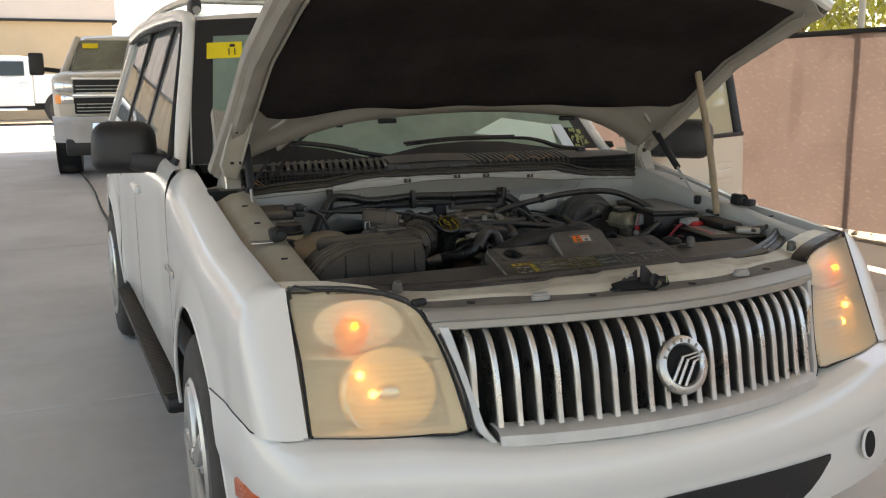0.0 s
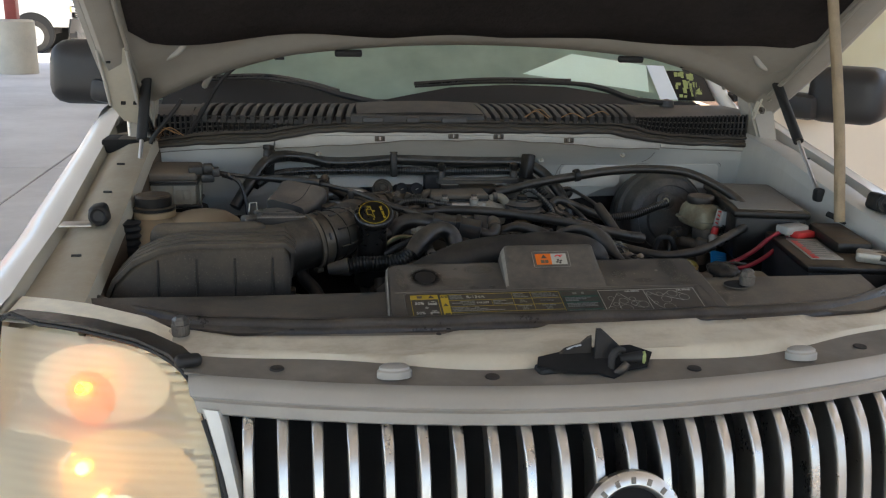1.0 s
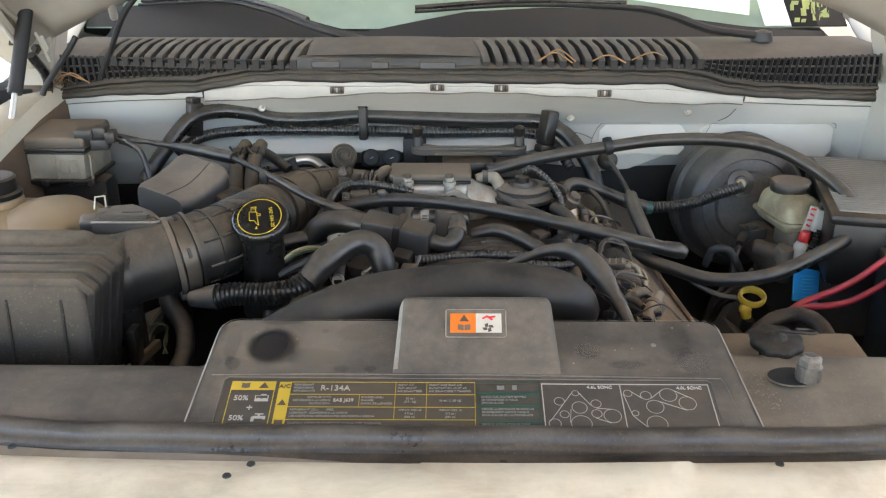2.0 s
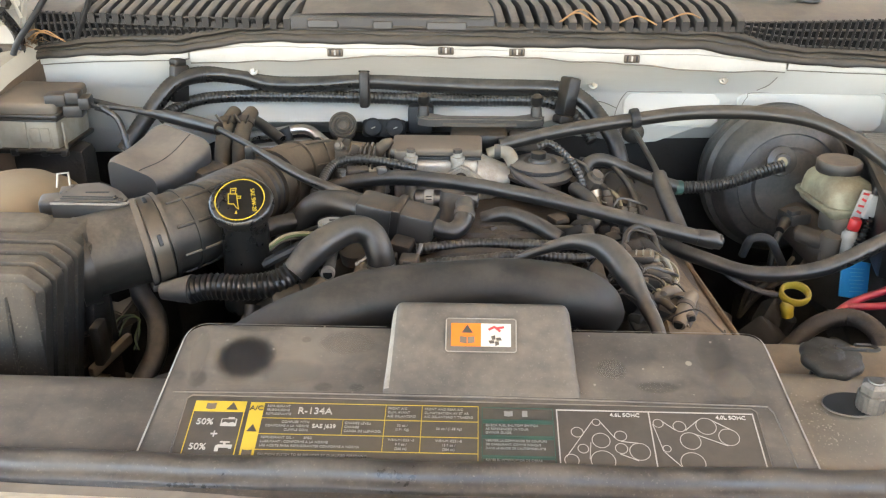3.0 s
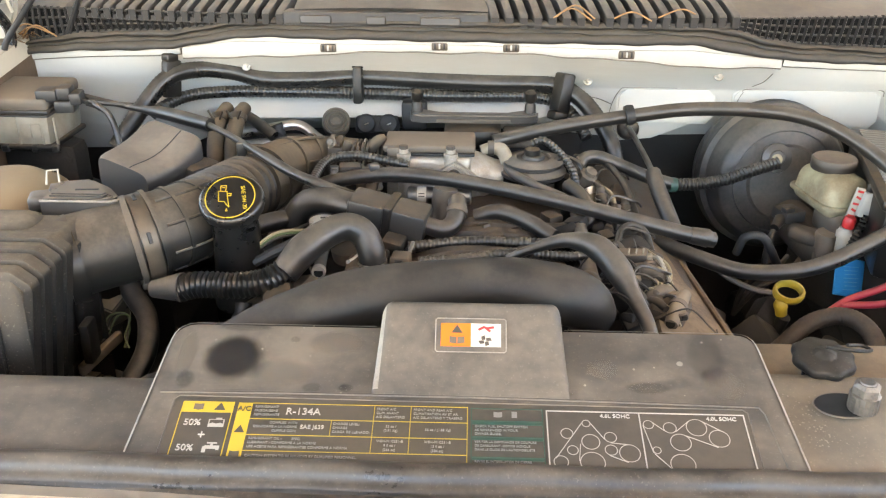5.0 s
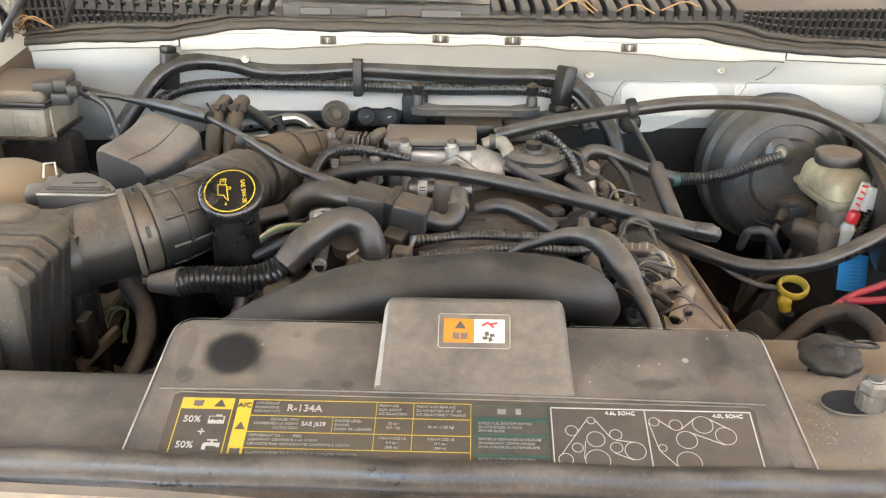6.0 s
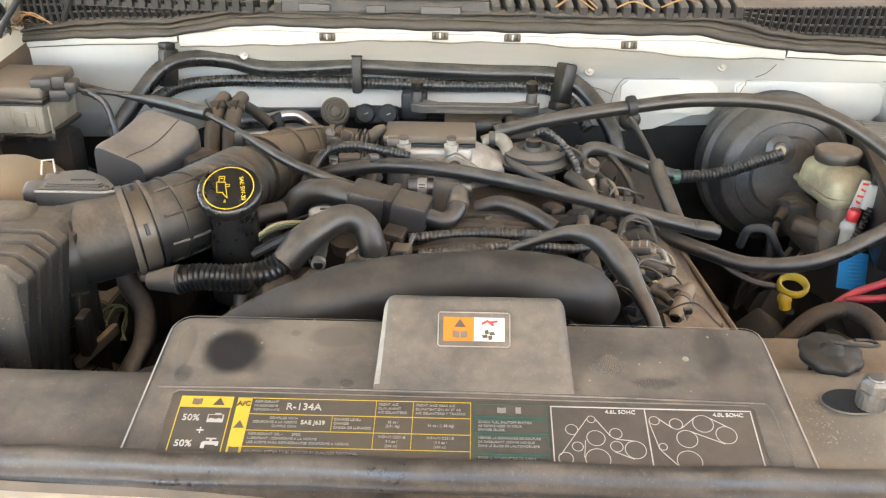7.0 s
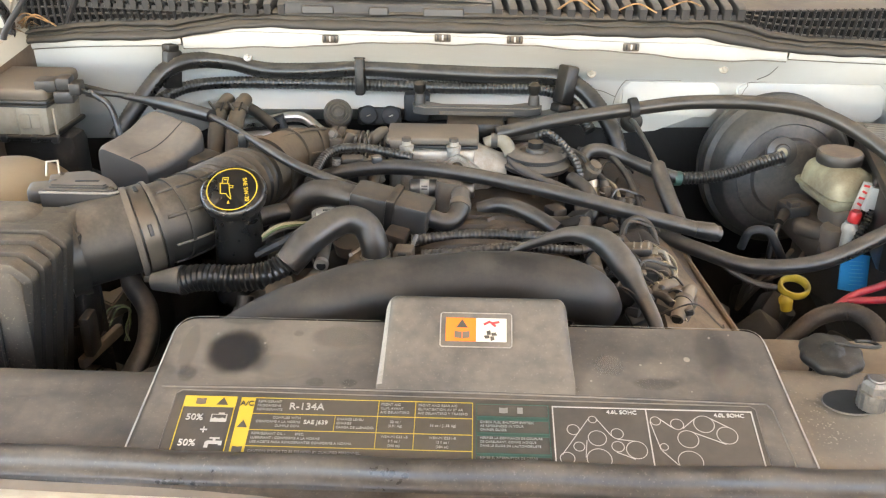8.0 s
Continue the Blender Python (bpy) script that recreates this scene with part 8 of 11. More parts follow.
def airbox_core(u, v):
    x, z = air_path(-0.417)[u]
    y, dz = [(0.452, -0.234), (0.458, -0.10), (0.463, -0.012), (0.468, -0.004), (0.62, -0.004), (0.624, -0.02), (0.628, -0.234)][v]
    return Vector((x - 0.005 if u > 7 else x + (0.004 if u < 5 else 0), y, max(0.80, z + dz) if v not in (0, 6) else 0.80))
bm = grid(airbox_core, range(12), range(7))
ab = part("airbox", bm, M["airbox"], suv, "grey-black ribbed plastic airbox", smooth=50)
for y0, y1 in ((0.464, 0.483), (0.490, 0.509), (0.516, 0.535), (0.542, 0.561)):
    part("band", air_band(y0, y1, 0.0075), M["airbox"], ab)
part("rear_dome", rbox((0.20, 0.055, 0.05), (-0.560, 0.602, 1.014), 0.021, (0, 0, 0), segs=4), M["airbox"], ab)
part("outlet_flange", rbox((0.012, 0.050, 0.165), (-0.430, 0.606, 0.932), 0.004, (0, 5, 0)), M["airbox"], ab)
part("flange_bolt", lathe([(0.001, 0.004), (0.004, 0.004), (0.0045, 0.0)], pose(-0.428, 0.597, 1.004, 60, 0, 40), sides=10), M["clamp"], ab)
for x in (-0.63, -0.57, -0.51, -0.45):
    part("front_rib", tube([(x, 0.4525, 0.80), (x, 0.456, 0.90), (x, 0.459, 0.97), (x, 0.464, 1.014)], 0.0022, sides=8, n=4), M["airbox"], ab)
part("base_tray", rbox((0.30, 0.22, 0.10), (-0.56, 0.545, 0.77), 0.02), M["plastic"], ab)
part("lid_clip", rbox((0.012, 0.026, 0.05), (-0.420, 0.575, 0.90), 0.004), M["plastic"], ab)
part("outlet_collar", tube([(-0.452, 0.606, 0.979), (-0.436, 0.616, 0.981)], 0.0505, sides=32, smooth_path=False), M["plastic"], ab)
# air-flow meter body and rubber boot, one run of duct
AXIS = [(-0.465, 0.606, 0.979), (-0.425, 0.628, 0.984), (-0.375, 0.652, 0.991), (-0.345, 0.674, 0.995), (-0.331, 0.698, 0.994), (-0.324, 0.718, 0.992)]
duct = part("intake_duct", tube(AXIS, [0.0465, 0.0465, 0.0465, 0.0475, 0.047, 0.046], sides=36, n=8), M["duct"], suv, "dusty black rubber intake duct with bellows")
dpath = spline(AXIS, 8)
def band(i0, i1, r, name, material, label=""):
    return part(name, tube([dpath[i0], dpath[i1]], r, sides=36, smooth_path=False), material, duct, label)
band(15, 18, 0.0508, "clamp", M["clamp"], "banded steel hose clamp")
band(14, 15, 0.0518, "clamp_lip", M["grime"])
band(18, 19, 0.0522, "clamp_lip", M["duct"])
for k in range(3):
    a = 20 + k * 65
    q = dpath[16].lerp(dpath[17], 0.5)
    d = (dpath[18] - dpath[15]).normalized()
    side = d.cross(Vector((0, 0, 1))).normalized()
    out = side * math.cos(radians(a)) + side.cross(d) * math.sin(radians(a))
    if out.y < 0.35:
        b = rbox((0.0045, 0.013, 0.0016), (0, 0, 0), 0.0006, segs=1)
        rot = Matrix((d, out.cross(d), out)).transposed().to_4x4()
        rot.translation = q + out * 0.0510
        b.transform(rot)
        part("clamp_slot", b, M["black"], duct)
part("clamp_screw", rbox((0.014, 0.020, 0.010), (-0.372, 0.640, 0.939), 0.003, (0, 0, 28)), M["clamp"], duct)
band(23, 24, 0.0492, "boot_rib", M["duct"])
band(30, 31, 0.0488, "boot_rib", M["duct"])
for a in (-58, -12, 30, 70):
    pts = []
    for i in range(20, 39, 3):
        d = (dpath[i + 1] - dpath[i - 1]).normalized()
        side = d.cross(Vector((0, 0, 1))).normalized()
        pts.append(dpath[i] + (side * math.cos(radians(a)) + side.cross(d) * math.sin(radians(a))) * 0.0472)
    part("long_rib", tube(pts, 0.0022, sides=8, n=4), M["duct"], duct)
# air-flow sensor on top of its body
part("sensor_neck", plate([(-0.474, 0.646), (-0.405, 0.646), (-0.399, 0.655), (-0.418, 0.682), (-0.442, 0.700), (-0.470, 0.692)], 0.030, pose(0, 0, 1.022), 0.002), M["duct"], duct)
sn = part("airflow_sensor", plate([(-0.480, 0.641), (-0.403, 0.641), (-0.395, 0.646), (-0.395, 0.655), (-0.416, 0.684), (-0.442, 0.705), (-0.476, 0.696), (-0.482, 0.688)], 0.019, pose(0, 0, 1.040), 0.0026), M["sensor"], duct, "grey air-flow sensor with locking plug")
part("sensor_lid", plate([(-0.472, 0.649), (-0.412, 0.649), (-0.408, 0.655), (-0.424, 0.680), (-0.444, 0.697), (-0.470, 0.690)], 0.005, pose(0, 0, 1.0440), 0.0018), M["sensor"], sn)
part("sensor_rim", tube([Vector((x, y, 1.0385)) for x, y in ((-0.480, 0.6405), (-0.403, 0.6405), (-0.3945, 0.646), (-0.3945, 0.655))], 0.0016, sides=8, smooth_path=False), M["worn"], sn)
part("lid_slot", rbox((0.026, 0.003, 0.001), (-0.434, 0.662, 1.0443), 0.0, (0, 0, 4)), M["black"], sn)
for x, y in ((-0.404, 0.650), (-0.474, 0.690)):
    part("sensor_screw", lathe([(0.0036, 0.0), (0.0034, 0.002), (0.0018, 0.0024), (0.0016, 0.001), (0.0004, 0.001)], pose(x, y, 1.040), sides=14), M["clamp"], sn)
part("sensor_plug", rbox((0.030, 0.034, 0.020), (-0.494, 0.676, 1.024), 0.006, (-4, 0, 19), segs=3), M["sensor"], sn)
part("plug_catch", rbox((0.016, 0.022, 0.010), (-0.478, 0.683, 1.036), 0.002, (-4, 0, 19)), M["sensor"], sn)
part("wire_clip", tube([(-0.497, 0.697, 1.036), (-0.495, 0.700, 1.052), (-0.483, 0.702, 1.053), (-0.482, 0.699, 1.037)], 0.0014, sides=6, smooth_path=False), M["alloy"], sn)
part("bellows", tube([(-0.328, 0.708, 0.993), (-0.318, 0.745, 0.991), (-0.306, 0.79, 0.988), (-0.290, 0.84, 0.985)], [0.0450, 0.0445, 0.0435, 0.0420], sides=36, ribs=0.0045, pitch=0.0125), M["duct"], duct)
for k in range(8):
    u = k / 7
    c = Vector((-0.326, 0.716, 0.993)).lerp(Vector((-0.292, 0.836, 0.985)), u)
    d = Vector((0.26, 0.96, -0.06)) * 0.0045
    part("bellows_fold", tube([c - d, c, c + d], [0.041 - 0.003 * u, 0.0475 - 0.003 * u, 0.041 - 0.003 * u], sides=36, smooth_path=False), M["elbow"] if k > 3 else M["duct"], duct)
part("throttle_pipe", tube([(-0.292, 0.835, 0.985), (-0.268, 0.905, 0.982), (-0.24, 0.945, 0.979), (-0.205, 0.965, 0.976), (-0.165, 0.965, 0.975)], [0.045, 0.043, 0.040, 0.036, 0.033], sides=30), M["elbow"], duct, "dust-covered intake elbow")
for p, q, r in (((-0.284, 0.858, 0.985), (-0.281, 0.868, 0.985), 0.0475), ((-0.262, 0.914, 0.982), (-0.2595, 0.918, 0.981), 0.0435), ((-0.228, 0.955, 0.978), (-0.2245, 0.957, 0.978), 0.0405)):
    part("elbow_rib", tube([p, q], r, sides=30, smooth_path=False), M["elbow"], duct)
for a in (20, 75):
    pts = []
    for q, d in (((-0.276, 0.888, 0.983), (0.3, 0.95, 0)), ((-0.262, 0.918, 0.981), (0.5, 0.85, 0)), ((-0.24, 0.945, 0.979), (0.75, 0.6, 0)), ((-0.215, 0.962, 0.977), (0.95, 0.3, 0))):
        d = Vector(d).normalized()
        side = d.cross(Vector((0, 0, 1))).normalized()
        pts.append(Vector(q) + (side * math.cos(radians(a)) + Vector((0, 0, 1)) * math.sin(radians(a))) * (0.0405 if a > 50 else 0.040))
    part("elbow_rib", tube(pts, 0.0022, sides=8), M["elbow"], duct)
band_x = ((-0.207, 0.0385, "grime"), (-0.196, 0.0375, "clamp"))
for x, r, k in band_x:
    part("clamp", tube([(x, 0.965, 0.976), (x + 0.008, 0.965, 0.9755)], r, sides=30, smooth_path=False), M[k], duct)
part("clamp_screw", lathe([(0.0085, 0.0), (0.0085, 0.006), (0.0055, 0.007), (0.0050, 0.003), (0.001, 0.003)], pose(-0.197, 0.942, 1.006, 50, 0, 0), sides=16), M["clamp"], duct)
part("duct_lug", rbox((0.012, 0.014, 0.02), (-0.300, 0.835, 1.036), 0.003), M["duct"], duct)
for k in range(9):
    part("throat_ring", tube([(-0.182 + k * 0.0066, 0.965, 0.975), (-0.1795 + k * 0.0066, 0.965, 0.975)], 0.0335 - 0.0004 * (k % 2), sides=28, smooth_path=False), M["alloy"] if k % 3 == 1 else M["grime"], duct)
part("throat", tube([(-0.185, 0.965, 0.975), (-0.118, 0.965, 0.975)], 0.0305, sides=28, smooth_path=False), M["dark"], duct)
part("throat_block", rbox((0.050, 0.030, 0.034), (-0.150, 0.925, 0.966), 0.006, (0, 0, 4)), M["alloy"], duct)

# resonator block beside the duct: a tilted saddle-topped box
RA, RB, RC_, RD = Vector((-0.470, 0.777, 1.049)), Vector((-0.440, 0.890, 1.064)), Vector((-0.345, 0.826, 1.056)), Vector((-0.391, 0.740, 1.034))
def res_pt(a, t):
    """a: place round the section, t: along the block from its near end."""
    l, r = RA.lerp(RB, t), RD.lerp(RC_, t)
    mid, half = (l + r) / 2, (r - l) / 2
    ca, sa = math.cos(a), math.sin(a)
    sx = math.copysign(abs(ca) ** 0.32, ca)
    sz = math.copysign(abs(sa) ** 0.32, sa)
    sag = -0.010 * math.sin(math.pi * t) * (1 - 0.4 * sx * sx) if sa > 0 else 0.0
    e = 1 - 0.10 * (2 * abs(t - 0.5)) ** 8
    return mid + half * (sx * e) + Vector((0, 0, -0.030 + 0.030 * sz * e + sag))
bm = grid(res_pt, span(0, 2 * math.pi, 56), span(0, 1, 16))
for t in (0, 1):
    bm.faces.new([bm.verts.new(res_pt(2 * math.pi * k / 56, t)) for k in range(56)])
bmesh.ops.remove_doubles(bm, verts=bm.verts, dist=1e-5)
rs = part("resonator", bm, M["resonator"], suv, "grey plastic resonator box", smooth=55)
part("mould_line", tube([res_pt(math.pi / 2 - 0.02, t) + Vector((0, 0, 0.0002)) for t in span(0.02, 0.98, 8)], 0.0007, sides=6), M["black"], rs)
part("resonator_neck", rbox((0.04, 0.05, 0.05), (-0.352, 0.815, 1.0), 0.01, (0, 0, -38)), M["plastic"], rs)

# coolant reservoir
rv = part("coolant_reservoir", rbox((0.225, 0.17, 0.16), (-0.635, 0.775, 0.93), 0.045, (0, 0, -4), segs=4), M["tank"], suv, "amber translucent coolant reservoir with black cap")
part("tank_dome", lathe([(0.075, -0.02), (0.074, 0.0), (0.066, 0.02), (0.045, 0.034), (0.02, 0.040), (0.001, 0.041)], pose(-0.585, 0.765, 0.985)), M["tank"], rv)
part("tank_neck", lathe([(0.042, -0.02), (0.040, 0.02), (0.034, 0.024)], pose(-0.681, 0.795, 1.0)), M["tank"], rv)
part("tank_cap", lathe([(0.040, 0.0), (0.040, 0.006), (0.034, 0.008), (0.034, 0.026), (0.031, 0.029), (0.001, 0.030)], pose(-0.681, 0.795, 1.022), sides=40), M["plastic"], rv)
part("side_bellows", tube([(-0.715, 0.70, 0.93), (-0.712, 0.70, 1.02)], 0.022, ribs=0.005, pitch=0.012, smooth_path=False), M["black"], suv)

# relay box at the rear corner
rb = part("relay_box", rbox((0.148, 0.110, 0.052), (-0.694, 1.038, 1.010), 0.008, (0, 0, -2), taper=(1.03, 1.03)), M["relay"], suv, "dusty translucent relay box with grey lid")
part("lid", rbox((0.154, 0.116, 0.020), (-0.694, 1.040, 1.050), 0.007, (3, 0, -2), segs=3), M["lid_dust"], rb)
part("lid_rim", rbox((0.160, 0.122, 0.006), (-0.694, 1.038, 1.0385), 0.0025, (0, 0, -2)), M["grey"], rb)
part("lid_rim", rbox((0.157, 0.119, 0.003), (-0.694, 1.038, 1.0325), 0.001, (0, 0, -2)), M["grey"], rb)
part("base", rbox((0.156, 0.118, 0.008), (-0.694, 1.036, 0.985), 0.003, (0, 0, -2)), M["plastic"], rb)
for k, x in enumerate((-0.745, -0.712, -0.668, -0.632, -0.612)):
    part("side_rib", rbox((0.003, 0.006, 0.044), (x, 0.983 - 0.0002 * k, 1.008), 0.001, (0, 0, -2), segs=1), M["relay"], rb)
for x in (-0.655, -0.640):
    part("moulded_tab", rbox((0.014, 0.004, 0.022), (x, 0.981, 1.010), 0.001, (0, 0, -2), segs=1), M["relay"], rb)
for x in (-0.735, -0.69, -0.645, -0.615):
    part("base_clip", rbox((0.012, 0.008, 0.012), (x, 0.979, 0.984), 0.002, (0, 0, -2), segs=1), M["grey"], rb)
for dx, dz, w in ((-0.020, 0.004, 0.030), (0.006, 0.008, 0.020), (0.004, -0.012, 0.028), (0.022, 0.0, 0.016)):
    part("plug", rbox((w, 0.03, 0.018), (-0.602 + dx, 1.0, 1.056 + dz), 0.003, (0, 0, 8)), M["grey"], rb)
for k in range(4):
    part("plug_lead", tube([(-0.585 + 0.006 * k, 0.998, 1.058 - 0.004 * k), (-0.565 + 0.004 * k, 0.995, 1.052 - 0.003 * k), (-0.545, 0.99, 1.046 - 0.002 * k)], 0.0022, sides=6), M["loom"], rb)
part("stand", rbox((0.12, 0.06, 0.25), (-0.66, 1.04, 0.855), 0.02), M["dark"], rb)
part("harness_drop", tube([(-0.553, 0.99, 1.050), (-0.530, 0.985, 1.034), (-0.518, 0.975, 1.00), (-0.512, 0.965, 0.955), (-0.50, 0.95, 0.90)], 0.0045, sides=8), M["loom"], rb)
part("harness_arm", tube([(-0.56, 0.992, 1.052), (-0.53, 1.0, 1.047), (-0.50, 1.005, 1.043)], 0.0042, sides=8), M["loom"], rb)
part("bay_bracket", tube([(-0.70, 1.10, 0.93), (-0.64, 1.08, 0.90), (-0.55, 1.07, 0.87), (-0.47, 1.08, 0.84)], 0.012), M["black"], suv)
part("corner_cable", tube([(-0.735, 1.10, 1.17), (-0.728, 1.13, 1.125), (-0.728, 1.12, 1.08), (-0.715, 1.10, 1.02), (-0.70, 1.08, 0.97)], 0.008, sides=8), M["rubber"], suv)

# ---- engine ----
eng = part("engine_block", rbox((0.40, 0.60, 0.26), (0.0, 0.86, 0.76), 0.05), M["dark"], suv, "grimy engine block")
part("intake_manifold", rbox((0.24, 0.36, 0.06), (0.01, 0.76, 0.905), 0.022, (3, 0, 0)), M["valley"], eng)
for s in SIDES:
    part("valve_cover", rbox((0.12, 0.50, 0.10), (s * 0.215, 0.80, 0.885), 0.025, (2, s * 24, 0)), M["valley"], eng, "dust-caked valve cover")
    part("valve_cover_edge", rbox((0.03, 0.52, 0.02), (s * 0.275, 0.78, 0.872), 0.005, (2, s * 24, 0)), M["grime"], eng)
    for k in range(4):
        y = 0.58 + k * 0.105
        x = s * 0.205
        cb = part("ignition_coil", rbox((0.034, 0.05, 0.026), (x, y, 0.948), 0.006, (6, s * 18, s * -14)), M["plastic"], eng)
        part("coil_plug", rbox((0.018, 0.030, 0.018), (x - s * 0.03, y + 0.012, 0.958), 0.004, (20, 0, s * 35)), M["grey"], cb)
        part("coil_wire", tube([(x - s * 0.035, y + 0.02, 0.962), (x - s * 0.02, y + 0.045, 0.978), (x + s * 0.012, y + 0.05, 0.968), (x + s * 0.026, y + 0.085, 0.948)], 0.0017, sides=6), M["valley"] if k % 2 else M["loom"], cb)
        part("injector", lathe([(0.008, -0.03), (0.009, 0.0), (0.012, 0.004), (0.012, 0.018), (0.006, 0.022)], pose(s * 0.125, y + 0.03, 0.955, 0, s * 20, 0), sides=14), M["plastic"], eng)
    part("fuel_rail", tube([(s * 0.135, 0.55, 0.955), (s * 0.135, 0.75, 0.962), (s * 0.140, 0.93, 0.965)], 0.009), M["grime"], eng)
for i in range(9):
    y = 0.55 + i * 0.028
    part("manifold_runner", tube([(-0.09, y + 0.02, 0.93), (-0.02, y, 0.958), (0.06, y, 0.955), (0.11, y + 0.02, 0.93)], 0.011, sides=8), M["valley"] if i % 3 else M["dark"], eng)
def head_strip(u, v):
    a, b = Vector((0.200, 0.83, 0.955)).lerp(Vector((0.260, 0.83, 0.914)), u), Vector((0.195, 0.53, 0.948)).lerp(Vector((0.292, 0.56, 0.902)), u)
    return a.lerp(b, v) + Vector((0, 0, 0.004 * math.sin(9 * v) * (1 - u)))
part("head_edge", grid(head_strip, span(0, 1, 6), span(0, 1, 16), thick=0.03), M["tan_cake"], eng, "tan dust-caked cylinder head edge")
part("head_lip", tube([(0.260, 0.83, 0.916), (0.274, 0.715, 0.911), (0.292, 0.56, 0.904)], 0.004, sides=8), M["tan_cake"], eng)
# clutter of clips and connectors in the valley
rnd = random.Random(12)
for k in range(70):
    x, y = rnd.uniform(-0.12, 0.195), rnd.uniform(0.55, 0.80)
    z = 0.944 + rnd.uniform(0, 0.022)
    sx, sy, sz = rnd.uniform(0.010, 0.026), rnd.uniform(0.012, 0.034), rnd.uniform(0.010, 0.02)
    part("connector", rbox((sx, sy, sz), (x, y, z), 0.003, (rnd.uniform(-25, 25), rnd.uniform(-25, 25), rnd.uniform(0, 180))), rnd.choice([M["plastic"], M["valley"], M["black"], M["dark"]]), eng)
for k in range(9):
    x, y = rnd.uniform(0.12, 0.19), rnd.uniform(0.54, 0.78)
    pts = [(x, y, 0.955)]
    for j in range(4):
        pts.append((pts[-1][0] + rnd.uniform(-0.025, 0.03), pts[-1][1] + rnd.uniform(-0.03, 0.02), 0.955 + rnd.uniform(-0.012, 0.03)))
    part("stray_wire", tube(pts, rnd.uniform(0.0009, 0.0016), sides=6, n=5), rnd.choice([M["loom"], M["dark"], M["valley"]]), eng)
# spark plug boots, plugs and bare leads along the bank beside the strip
rnd = random.Random(77)
for k in range(16):
    y = 0.56 + 0.26 * k / 26
    x = 0.172 + rnd.uniform(-0.02, 0.028) + 0.02 * (y - 0.56)
    b = tube([(0, 0, 0), (0.012, 0, 0.002), (0.026, 0, 0)], [0.0045, rnd.uniform(0.005, 0.008), 0.0038], sides=10, n=4)
    b.transform(pose(x, y, 0.948 + rnd.uniform(-0.006, 0.012), rnd.uniform(-20, 20), rnd.uniform(-25, 40), rnd.uniform(-80, 80)))
    part("plug_boot", b, rnd.choice([M["valley"], M["valley"], M["plastic"], M["dark"]]), eng)
for k in range(18):
    y = 0.57 + 0.24 * k / 18
    x = 0.175 + rnd.uniform(-0.025, 0.03)
    part("plug_housing", rbox((rnd.uniform(0.012, 0.022), rnd.uniform(0.014, 0.026), rnd.uniform(0.010, 0.016)), (x, y, 0.953 + rnd.uniform(-0.004, 0.008)), 0.0025, (rnd.uniform(-20, 20), rnd.uniform(-30, 30), rnd.uniform(0, 90)), segs=1), rnd.choice([M["valley"], M["brown_cap"], M["dark"]]), eng)
for k in range(8):
    y = 0.56 + 0.25 * k / 22
    x = 0.165 + rnd.uniform(-0.03, 0.02)
    h = rnd.uniform(0.008, 0.022)
    part("stray_wire", tube([(x - 0.022, y, 0.952), (x - 0.010, y + rnd.uniform(-0.012, 0.012), 0.956 + h), (x + 0.012, y + rnd.uniform(-0.015, 0.015), 0.956 + h * 0.8), (x + 0.030, y - rnd.uniform(0, 0.02), 0.940)], rnd.uniform(0.0010, 0.0022), sides=5, n=6), rnd.choice([M["loom"], M["valley"], M["dark"]]), eng)
# the pieces along the bank that stand out: coil boot, grey plug, bare lead, tan boots
part("coil_boot", tube([(0.180, 0.735, 0.948), (0.198, 0.728, 0.952), (0.214, 0.716, 0.948)], [0.014, 0.017, 0.012], sides=16), M["dark"], eng)
part("boot_lead", tube([(0.174, 0.703, 0.962), (0.180, 0.732, 0.972), (0.196, 0.745, 0.976), (0.211, 0.738, 0.970), (0.216, 0.714, 0.955)], 0.0042, sides=10), M["loom"], eng)
gp = part("dark_plug", rbox((0.034, 0.022, 0.020), (0.187, 0.677, 0.962), 0.0025, (0, -6, -12)), M["brown_cap"], eng)
for q in (-0.008, 0.0, 0.008):
    part("plug_rib", rbox((0.0022, 0.016, 0.003), (0.190 + q, 0.6755 - 0.2 * q, 0.9725 + 0.1 * q), 0.0006, (0, -6, -12), segs=1), M["relay"], gp)
part("plug_ridge", rbox((0.003, 0.020, 0.020), (0.200, 0.674, 0.963), 0.001, (0, -6, -12)), M["grime"], gp)
part("plug_tip", rbox((0.007, 0.013, 0.013), (0.206, 0.672, 0.964), 0.002, (0, -6, -12)), M["relay"], gp)
part("bare_lead", tube([(0.205, 0.690, 0.968), (0.211, 0.671, 0.970), (0.222, 0.660, 0.966), (0.2255, 0.645, 0.960), (0.222, 0.628, 0.948)], 0.0014, sides=8), M["wire_cream"], eng)
part("bare_lead", tube([(0.206, 0.688, 0.966), (0.210, 0.668, 0.966), (0.219, 0.656, 0.958), (0.222, 0.642, 0.950)], 0.0012, sides=8), M["grime"], eng)
part("tan_boot", tube([(0.184, 0.650, 0.962), (0.196, 0.647, 0.963), (0.206, 0.644, 0.961), (0.214, 0.642, 0.956), (0.224, 0.640, 0.950)], [0.0068, 0.0085, 0.0075, 0.0048, 0.0058], sides=14), M["grime"], eng)
part("wire_loop", tube([(0.186, 0.605, 0.950), (0.189, 0.596, 0.963), (0.194, 0.592, 0.968), (0.1955, 0.590, 0.961), (0.189, 0.594, 0.952)], 0.0013, sides=8), M["wire_cream"], eng)
